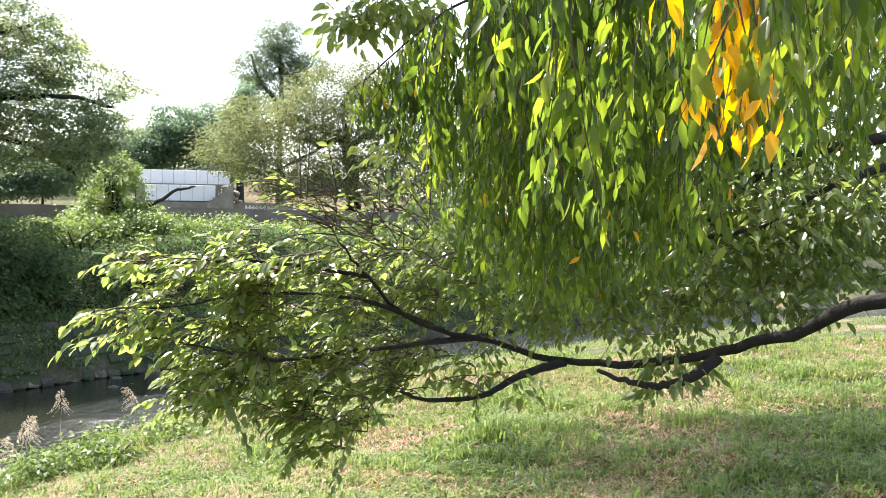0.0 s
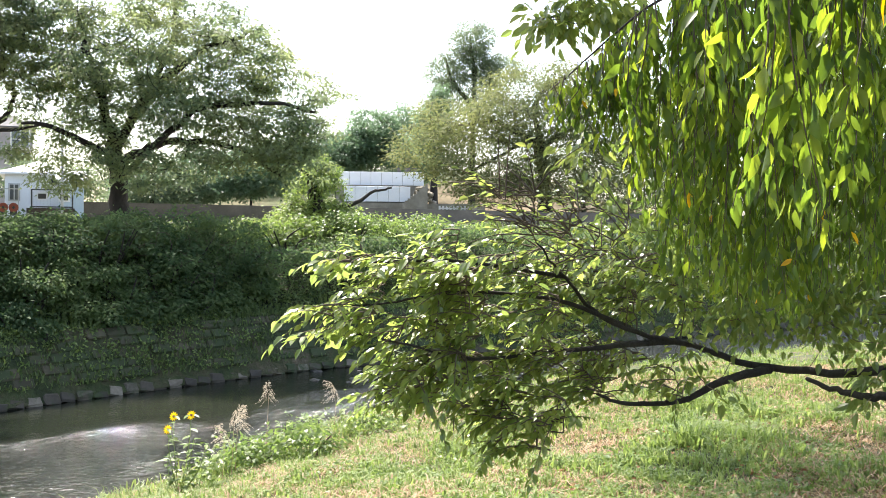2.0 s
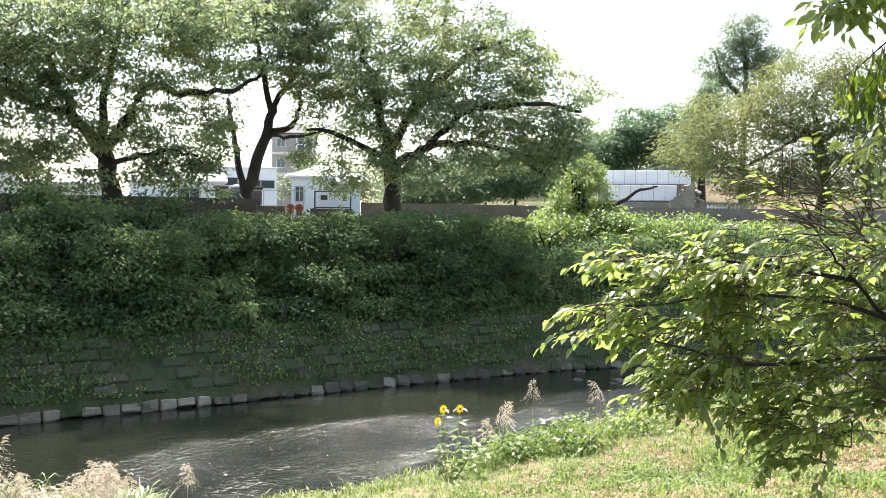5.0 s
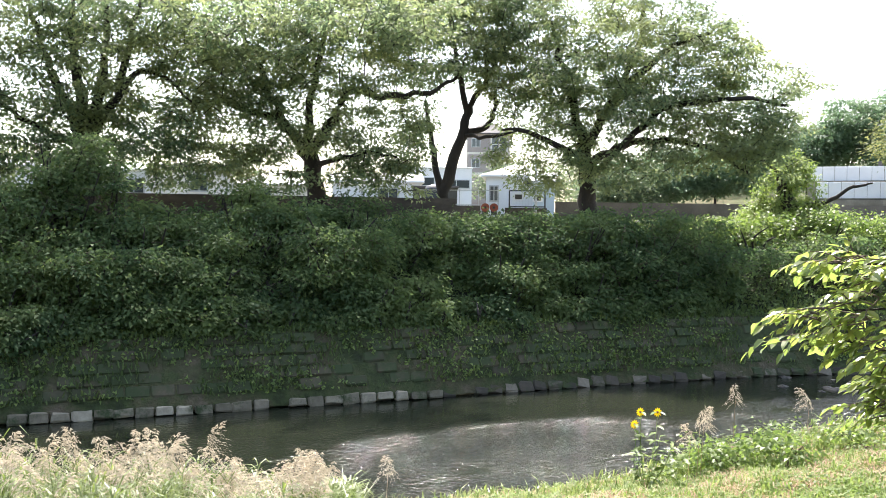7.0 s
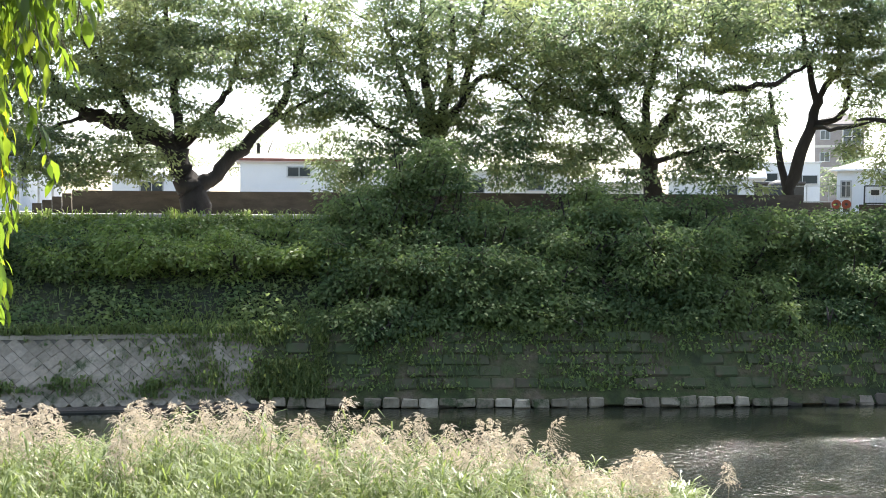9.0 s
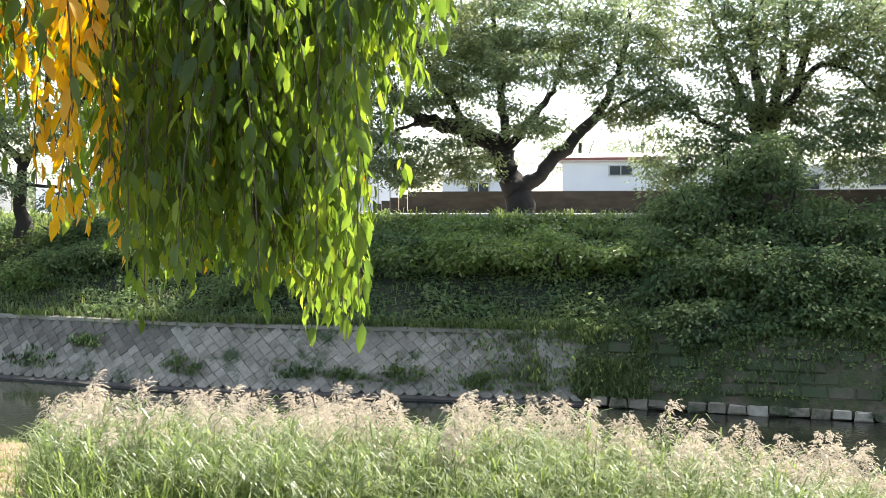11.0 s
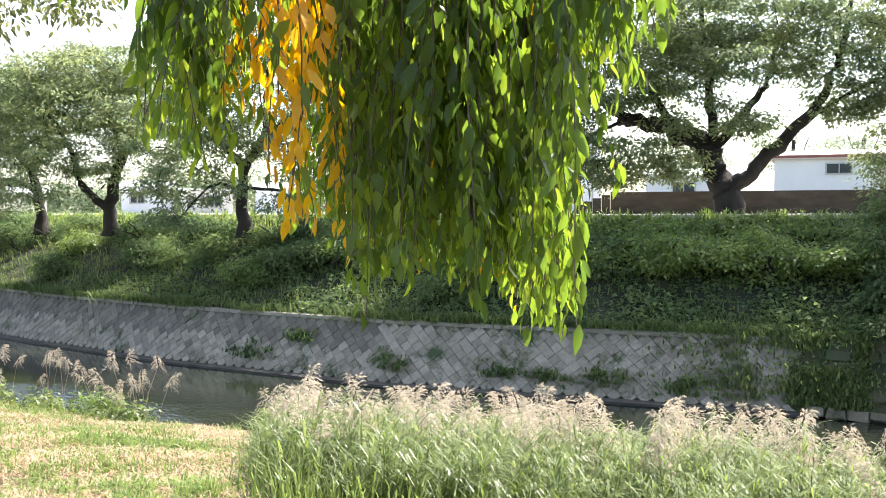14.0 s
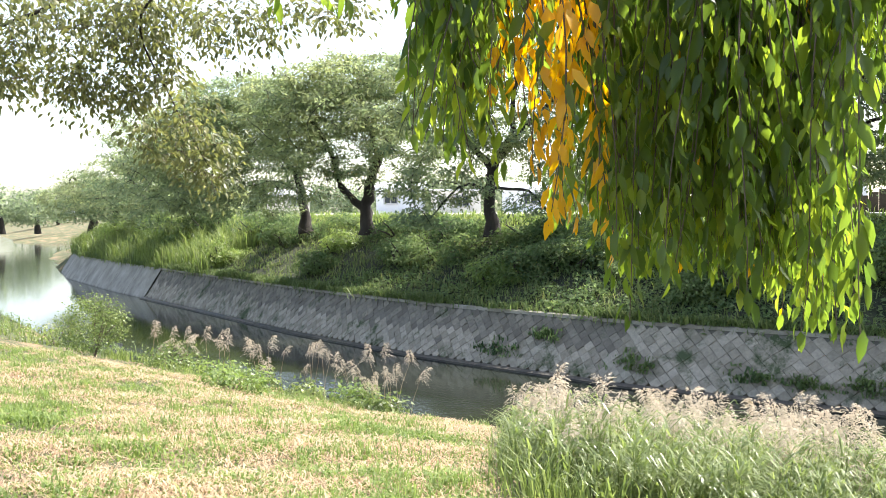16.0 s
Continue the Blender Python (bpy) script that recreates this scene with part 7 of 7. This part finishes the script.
# ---- grass, reeds and weeds on the near bank ----
def polar(rng, n, az0, az1, d0, d1, power=1.0):
    az = np.radians(rng.uniform(az0, az1, n))
    d = d0 + (d1 - d0) * rng.random(n) ** power
    x, y = -np.sin(az) * d, np.cos(az) * d
    return np.stack([x, y, land(x, y) - 0.01], -1), np.degrees(az), d


def patchy(p, scale, seed):
    return np.array([noise.fractal(Vector((a * scale, b * scale, seed)), 1.0, 2.0, 3) for a, b in p[:, :2]])


lrng = np.random.default_rng(33)
p, az, d = polar(lrng, 34000, -28, 128, 4.2, 26, 1.15)
sn = -signed(NEAR, p[:, 0], p[:, 1])
dry = patchy(p, 0.42, 3.0) - 0.12 * np.clip((60 - az) / 30, 0, 1) + 0.32 * np.clip((az - 80) / 20, 0, 1)
reed_zone = (az > 42) & (az < 98) & (d > 7.6)
keep = (sn > 0.9) & ~reed_zone
g = keep & (dry < 0.24)
tuft_field("lawn_grass", "uneven green grass on the near bank", p[g], (lrng.uniform(0.05, 0.12, len(p)) * np.where(az > 80, 0.6, 1.0))[g], M_GRASS, lrng, 6, 0.9, 0.0055, 0.08)
g = keep & (dry > -0.06)
tuft_field("mown_straw", "dry mown grass lying in pale patches", p[g], lrng.uniform(0.015, 0.05, len(p))[g], M_STRAW, lrng, 5, 4.0, 0.0035, 0.12)
g = keep & (patchy(p, 0.8, 9.0) > 0.4) & (sn > 2)
tuft_field("tall_tufts", "taller tufts of fresh grass", p[g], lrng.uniform(0.1, 0.22, len(p))[g], M_GRASS, lrng, 9, 0.8, 0.005, 0.07)
# close turf where the bank is seen near by: clumps of uneven height with worn gaps between them
def turf(n, az0, az1, d0, d1, power, seed, worn, tall, width, label):
    p, az, d = polar(lrng, n, az0, az1, d0, d1, power)
    sn = -signed(NEAR, p[:, 0], p[:, 1])
    clump = patchy(p, 2.6, seed)
    swath = 0.3 * np.sin(sn * 1.9 + 2.0 * patchy(p, 0.16, 6.0)) + patchy(p, 0.55, seed + 5.0) * 0.9 - worn
    open_ = (sn > 1.3) & ~((az > 42) & (az < 98) & (d > 7.6))
    g = open_ & (clump > -0.3) & (swath < 0.38)
    high = lrng.uniform(0.03, 0.09, n) * tall * (1.0 + 2.2 * np.clip(clump, 0, 1) + 1.6 * np.clip(patchy(p, 0.8, seed + 9.0) - 0.15, 0, 1))
    tuft_field("turf", label, p[g], high[g], M_GRASS, lrng, 5, 1.1, width, 0.05)
    g = open_ & (swath > -0.3)
    tuft_field("straw_swath", "dry mown straw lying between the green turf", p[g] + (0, 0, 0.01), lrng.uniform(0.02, 0.08, n)[g], M_STRAW, lrng, 5, 3.0, width * 0.7, 0.1)


turf(44000, -28, 44, 5.0, 18, 1.0, 3.0, 0.12, 1.15, 0.009, "uneven green turf on the sunlit slope")
turf(46000, 84, 128, 6.0, 24, 0.9, 23.0, 0.08, 0.8, 0.008, "short green turf between the straw swathes")
# low broad-leaved weeds and fallen leaves in the shade
p, az, d = polar(lrng, 9000, -28, 20, 4.5, 13, 1.0)
w = patchy(p, 0.7, 5.0) > 0.05
k = int(w.sum())
a = lrng.uniform(0, 2 * np.pi, k)
put("lawn_weeds", mesh_of("lawn_weeds", *leaf_array(p[w] + (0, 0, 0.05), np.stack([np.cos(a), np.sin(a), lrng.uniform(-0.2, 0.6, k)], -1), unit(lrng.normal(0, 0.4, (k, 3)) + (0, 0, 1)), lrng.uniform(0.04, 0.09, k), lrng.uniform(0.03, 0.06, k), True), M_IVY_SUN),
    None, "low broad-leaved weeds in the turf", category="weeds", kind="stuff")
p, az, d = polar(lrng, 1500, -28, 6, 4.5, 12, 1.0)
a = lrng.uniform(0, 2 * np.pi, 1500)
put("fallen_leaves", mesh_of("fallen_leaves", *leaf_array(p + (0, 0, 0.04), np.stack([np.cos(a), np.sin(a), lrng.uniform(-0.3, 0.3, 1500)], -1), unit(lrng.normal(0, 0.4, (1500, 3)) + (0, 0, 1)), lrng.uniform(0.05, 0.09, 1500), lrng.uniform(0.03, 0.045, 1500), True), M_LITTER),
    None, "brown fallen leaves lying in the grass", category="leaves", kind="stuff")

# reeds
REEDS = thing("reed_bed", "bed of tall green reeds with pale buff plumes", "reeds")
rrng = np.random.default_rng(44)


def blade_strips(rng, base, height, n_per, length, width):
    """Arching reed leaves set up a stem."""
    n = len(base)
    t = rng.uniform(0.15, 1.0, (n, n_per))
    root = base[:, None] + np.stack([0 * t, 0 * t, t * height[:, None]], -1)
    a = rng.uniform(0, 2 * np.pi, (n, n_per))
    out = np.stack([np.cos(a), np.sin(a), 0 * a], -1).reshape(-1, 3)
    side = np.stack([-np.sin(a), np.cos(a), 0 * a], -1).reshape(-1, 3) * (width * rng.uniform(0.6, 1.3, n * n_per))[:, None]
    L = (length * rng.uniform(0.6, 1.3, n * n_per))[:, None]
    root = root.reshape(-1, 3)
    z = np.array([0, 0, 1.0])
    lift = rng.uniform(0.3, 0.75, (n * n_per, 1))
    p1 = root + out * L * 0.3 + z * L * lift * 0.5
    p2 = root + out * L * 0.62 + z * L * (lift * 0.62)
    p3 = root + out * L * 0.95 + z * L * (lift * 0.4 - 0.1)
    v = np.stack([root - side * 0.6, root + side * 0.6, p1 + side, p1 - side, p2 + side * 0.8, p2 - side * 0.8, p3], 1).reshape(-1, 3)
    f = np.array([[0, 1, 2], [0, 2, 3], [3, 2, 4], [3, 4, 5], [5, 4, 6]])
    return v, (f[None] + 7 * np.arange(n * n_per)[:, None, None]).reshape(-1, 3)


def reed_tops(az):
    """Elevation of the plumes along the bed."""
    return np.interp(az, [40, 43, 46, 52, 60, 72, 80, 88, 92, 98, 100], [-16.6, -16.0, -15.4, -14.2, -13.2, -12.2, -12.4, -11.4, -11.2, -11.2, -13.0])


p, az, d = polar(rrng, 2600, 42.5, 96.8, 7.8, 13.2, 1.0)
ok = d > 7.8 + np.clip(az - 92, 0, 9) * 0.25 + np.clip(48 - az, 0, 9) * 0.25
p, az, d = p[ok], az[ok], d[ok]
el_top = reed_tops(az) - 0.9 + rrng.normal(0, 0.75, len(az)) - np.clip(9.2 - d, 0, 2) * 1.2
height = np.clip(EYE + d * np.tan(np.radians(el_top)) - p[:, 2], 0.35, 1.5)
put("reed_foliage", mesh_of("reed_foliage", *blade_strips(rrng, p, height, 15, 0.3, 0.0075), M_REED), REEDS, kind="stuff")
stem_bits = [tube([b, b + np.array([0.02 * math.sin(k), 0.02 * math.cos(k), h * 0.6]), b + np.array([0.06 * math.sin(k), 0.06 * math.cos(k), h])], [0.004, 0.0035, 0.002], 3) for k, (b, h) in enumerate(zip(p, height))]
put("reed_stalkwork", mesh_of("reed_stalkwork", *gather(stem_bits), M_REED), REEDS, kind="stuff")
pb, _, _ = polar(rrng, 2600, 42.5, 97.0, 7.4, 13.0, 1.0)
tuft_field("reed_base", "", pb, rrng.uniform(0.3, 0.6, 2600), M_REED, rrng, 7, 0.8, 0.007, 0.12, parent=REEDS, category="")


def plume_mesh(k):
    """A drooping feathery seed head of fine threads."""
    rng = np.random.default_rng(90 + k)
    lean = rng.uniform(0.06, 0.14)
    bits_v, n = [], 0
    base, along_, face_, ln = [], [], [], []
    for j in range(64):
        t = (j + rng.random()) / 64
        h = 0.26 * t
        root_ = np.array([lean * t * t, 0, h])
        a = rng.uniform(0, 2 * np.pi)
        r = (0.11 * (1 - t) + 0.035) * rng.uniform(0.7, 1.2)
        o = np.array([math.cos(a) + 0.5, math.sin(a), 0])
        for s_ in np.linspace(0.15, 1, 6):
            base.append(root_ + o * r * s_ + np.array([0, 0, 0.05 * s_ - 0.1 * s_ * s_ * (1.2 - t)]))
            along_.append(o * 0.7 + np.array([0, 0, 0.3 - 1.1 * s_]) + rng.normal(0, 0.2, 3))
            face_.append(rng.normal(0, 1, 3))
            ln.append(0.034)
    ln = np.array(ln) * rng.uniform(0.7, 1.3, len(ln))
    return mesh_of("plume", *leaf_array(np.array(base), np.array(along_), unit(np.array(face_)), ln, ln * 0.2), M_PLUME)


PLUMES = [plume_mesh(k) for k in range(5)]
pick = rrng.choice(len(p), 250, replace=False, p=(lambda w: w / w.sum())(0.15 + (d > 8.6) * 1.0))
for k in pick:
    ob = put("plume", PLUMES[int(rrng.integers(5))], REEDS)
    h = height[k] + 0.05 + (0.12 if rrng.random() < 0.1 else 0)
    ob.matrix_local = pose(p[k][0] + 0.06 * math.sin(k), p[k][1] + 0.06 * math.cos(k), p[k][2] + h - 0.04, rrng.normal(0, 8), rrng.normal(0, 8), rrng.uniform(0, 360)) @ Matrix.Scale(rrng.uniform(0.9, 1.45), 4)

# weeds along the near waterline, upstream and downstream of the reeds
p, az, d = polar(rrng, 11000, -5, 128, 9, 45, 1.4)
sn = -signed(NEAR, p[:, 0], p[:, 1])
edge = (sn > np.where(az < 43, 0.7, 0.15)) & (sn < np.where(az < 43, 2.6, 2.2)) & ~((az > 43) & (az < 97.5))
tuft_field("shore_grass", "rank grass along the waterline", p[edge], (rrng.uniform(0.2, 0.6, len(p)) * np.where(az < 43, 0.4, np.where(az < 103, 0.4, np.where(az < 112, 0.5, 0.8))))[edge], M_REED, rrng, 8, 0.8, 0.012, 0.12)
edge2 = edge & (patchy(p, 0.5, 1.0) > 0.0) & ((az > 112) | (az < 24))
bits, k = [], int(edge2.sum())
b3 = np.repeat(p[edge2], 10, 0) + rrng.normal(0, 1, (k * 10, 3)) * (0.16, 0.16, 0) + np.stack([np.zeros(k * 10), np.zeros(k * 10), rrng.uniform(0.05, 0.4, k * 10)], -1)
a = rrng.uniform(0, 2 * np.pi, k * 10)
put("shore_weeds", mesh_of("shore_weeds", *leaf_array(b3, np.stack([np.cos(a), np.sin(a), rrng.uniform(-0.5, 0.3, k * 10)], -1), unit(rrng.normal(0, 0.5, (k * 10, 3)) + (0, 0, 1)), rrng.uniform(0.06, 0.12, k * 10), rrng.uniform(0.035, 0.06, k * 10)), M_IVY_SUN),
    None, "leafy weeds along the waterline", category="weeds", kind="stuff")


def near_shrub(seed, az, d, w, h, material, n, label, leaf=0.09, name="bush", per=16):
    rng = np.random.default_rng(seed)
    c = spot(az, d)
    z = float(land(c.x, c.y))
    ob = thing(name, label, "bush")
    stems = []
    for k in range(7):
        a = rng.uniform(0, 2 * np.pi)
        r0 = np.array([c.x, c.y, z - 0.05])
        t = np.array([c.x + w * 0.6 * math.cos(a), c.y + w * 0.6 * math.sin(a), z + h * rng.uniform(0.5, 0.9)])
        s_ = curve_points([r0, (r0 + t) / 2 + (0, 0, 0.1 * h), t], 5)
        stems.append(s_)
        put("stem", mesh_of("stem", *tube(s_, np.linspace(0.014, 0.004, len(s_)), 5), M_TWIG, True), ob)
    t = in_balls(rng, [((c.x, c.y, z + h * 0.55), (w, w, h * 0.5))], n)
    bits, ends = twigs_to(rng, np.vstack(stems), t, r0=0.008, r1=0.002, sides=3)
    put("twig_mass", mesh_of("twig_mass", *gather(bits), M_TWIG), ob, kind="stuff")
    put("foliage", mesh_of("foliage", *sprays(rng, ends, per, 0.09, 0.08, leaf), material), ob, kind="stuff")
    return ob


near_shrub(301, 18.4, 14.0, 0.5, 0.5, M_IVY_SUN, 60, "leafy vine mound at the river's edge")
near_shrub(302, 21.4, 14.2, 0.45, 0.28, M_IVY_SUN, 50, "leafy vine mound at the river's edge")
near_shrub(303, 14.6, 15.4, 0.7, 0.3, M_IVY_SUN, 60, "low leafy weeds at the river's edge")
near_shrub(304, 120.0, 27, 0.9, 1.6, M_REED, 230, "pale green willow bush at the river's edge", 0.075)
near_shrub(305, 112.6, 18.6, 0.7, 0.4, M_IVY_SUN, 60, "leafy weed clump at the river's edge")

# yellow daisies
c = spot(25.7, 13.0)
c.z = float(land(c.x, c.y))
daisy = thing("daisy_plant", "leafy plant with three yellow daisy flowers", "flower")
for k, (dx, top) in enumerate(((-0.16, 0.86), (-0.1, 1.02), (0.12, 1.04), (0.3, 0.66), (-0.24, 0.5), (0.1, 0.7), (0.42, 0.5), (0.2, 0.45))):
    tip_ = np.array([c.x + dx, c.y + 0.04 * k, c.z + top])
    s_ = curve_points([np.array(c), (np.array(c) + tip_) / 2 + (dx * 0.3, 0, 0.05), tip_], 5)
    put("stem", mesh_of("stem", *tube(s_, np.linspace(0.007, 0.003, len(s_)), 5), M_GRASS, True), daisy)
    a = rrng.uniform(0, 2 * np.pi, 16)
    b_ = s_[rrng.integers(2, len(s_), 16)]
    put("leaf_spray", mesh_of("leaf_spray", *leaf_array(b_, np.stack([np.cos(a), np.sin(a), 0.1 + 0 * a], -1), np.tile([0, 0, 1.0], (16, 1)), rrng.uniform(0.1, 0.18, 16), 0.06, True), M_IVY_SUN), daisy, kind="stuff")
    if k < 3:
        a = np.arange(11) * 2 * np.pi / 11
        out = np.stack([np.cos(a), 0.3 * np.sin(a) - 0.2, np.sin(a)], -1)
        flower = put("flower_head", mesh_of("flower_head", *leaf_array(tip_ + out * 0.012, out, np.tile([0.3, -1.0, 0.3], (11, 1)), 0.05, 0.022, True), M_PETAL), daisy, "bright yellow petals")
        bm = bmesh.new()
        bmesh.ops.create_icosphere(bm, subdivisions=1, radius=0.018, matrix=Matrix.Translation(tip_))
        part("disc", bm, M_ROOFRED, flower)
grass_heads = thing("plume_grass", "small clump of grass with grey plumes", "grass")
for k, (az_, d_, h_) in enumerate(((22.9, 13.6, 0.8), (22.7, 13.8, 0.7), (21.0, 15.5, 0.9), (17.2, 15.0, 0.75), (23.4, 13.6, 0.6), (40.5, 11.5, 0.5))):
    b_ = spot(az_, d_)
    b_.z = float(land(b_.x, b_.y))
    put("stalk", mesh_of("stalk", *tube([b_, b_ + Vector((0.02, 0, h_ * 0.5)), b_ + Vector((0.04, 0, h_))], [0.004, 0.003, 0.002], 4), M_STRAW), grass_heads)
    ob = put("plume", PLUMES[k % 5], grass_heads)
    ob.matrix_local = pose(b_.x + 0.04, b_.y, b_.z + h_ - 0.04, 0, 0, 60 * k)

# weeds, low bushes and drooping seed heads along the shore downstream
for k, (az_, dd_, w_, h_, m_) in enumerate(((104.0, 1.1, 0.4, 0.3, M_REED), (105.6, 0.9, 0.45, 0.5, M_IVY_SUN), (108.6, 1.1, 0.5, 0.34, M_REED), (111.4, 1.2, 0.6, 0.4, M_REED), (113.6, 1.2, 0.7, 0.45, M_IVY_SUN), (116.0, 1.2, 0.8, 0.6, M_REED), (122.0, 1.2, 1.0, 0.8, M_REED))):
    b_ = np.array([t for t in np.arange(9, 40, 0.1) if -float(signed(NEAR, -np.sin(np.radians([az_])) * t, np.cos(np.radians([az_])) * t)[0]) > dd_])
    near_shrub(320 + k, az_, float(b_.max()), w_, h_, m_, 55, "rank leafy weeds crowding the river's edge" if m_ is M_IVY_SUN else "pale green waterside weeds going to seed", 0.1, "waterside_weed", 13)
seed_grass = thing("seed_grass", "tall drooping grass with buff seed heads by the water", "grass")
for k in range(46):
    az_ = rrng.uniform(102.5, 117)
    line_ = [t for t in np.arange(9, 40, 0.1) if -float(signed(NEAR, -np.sin(np.radians([az_])) * t, np.cos(np.radians([az_])) * t)[0]) > 0.4]
    b_ = spot(az_, max(line_) - rrng.uniform(0, 1.0))
    b_.z = float(land(b_.x, b_.y))
    h_ = rrng.uniform(0.45, 1.15)
    lx, ly = rrng.normal(0, 0.14, 2)
    put("stalk", mesh_of("stalk", *tube([b_, b_ + Vector((lx * 0.4, ly * 0.4, h_ * 0.55)), b_ + Vector((lx, ly, h_))], [0.004, 0.003, 0.002], 4), M_STRAW), seed_grass)
    ob = put("plume", PLUMES[k % 5], seed_grass)
    ob.matrix_local = pose(b_.x + lx, b_.y + ly, b_.z + h_ - 0.04, rrng.normal(0, 14), rrng.normal(0, 14), rrng.uniform(0, 360)) @ Matrix.Scale(rrng.uniform(0.7, 1.25), 4)

# stones in the shallows upstream
for k in range(12):
    c = spot(srng.uniform(14.5, 18.5), srng.uniform(26.0, 28.4), -0.05)
    bm = bmesh.new()
    r = srng.uniform(0.08, 0.2)
    bmesh.ops.create_icosphere(bm, subdivisions=2, radius=r)
    for v in bm.verts:
        v.co += v.normal * r * 0.5 * noise.noise(v.co * (2.2 / r) + Vector((k, 0, 0)))
        v.co.z *= 0.6
    ob = part("river_stone", bm, M_MUD, None)
    tagged(ob, "wet dark stone standing out of the shallows", "stone", "stones in the shallows")
    ob.location = c

# ---- single stones of the river wall and single leaves, last ----
for m, k in STONES:
    ob = put("stone", stone_meshes[k], revetment)
    ob.matrix_local = Matrix(m.tolist())
for n, (twig, store, b_, d_, f_, l_) in enumerate(SINGLE_LEAVES[:300]):
    zz = Vector(-d_).normalized()
    yy = Vector(f_)
    yy = (yy - zz * yy.dot(zz)).normalized()
    xx = yy.cross(zz)
    m = Matrix((xx, yy, zz)).transposed().to_4x4()
    m.translation = Vector(b_)
    ob = put("leaf", store[n % 4], twig)
    ob.matrix_local = m @ Matrix.Scale(float(l_), 4)
if len(SINGLE_LEAVES) > 300:
    rest_ = SINGLE_LEAVES[300:]
    for store, mat_ in ((LEAF_GREEN, M_HANG), (LEAF_GOLD, M_YELLOW)):
        part_ = [t for t in rest_ if t[1] is store]
        if part_:
            l_ = np.array([t[5] for t in part_])
            put("leaf_spray", mesh_of("leaf_spray", *leaf_array(np.array([t[2] for t in part_]), np.array([t[3] for t in part_]), np.array([t[4] for t in part_]), l_, l_ * 0.4, True), mat_, True), WEEP, kind="stuff")
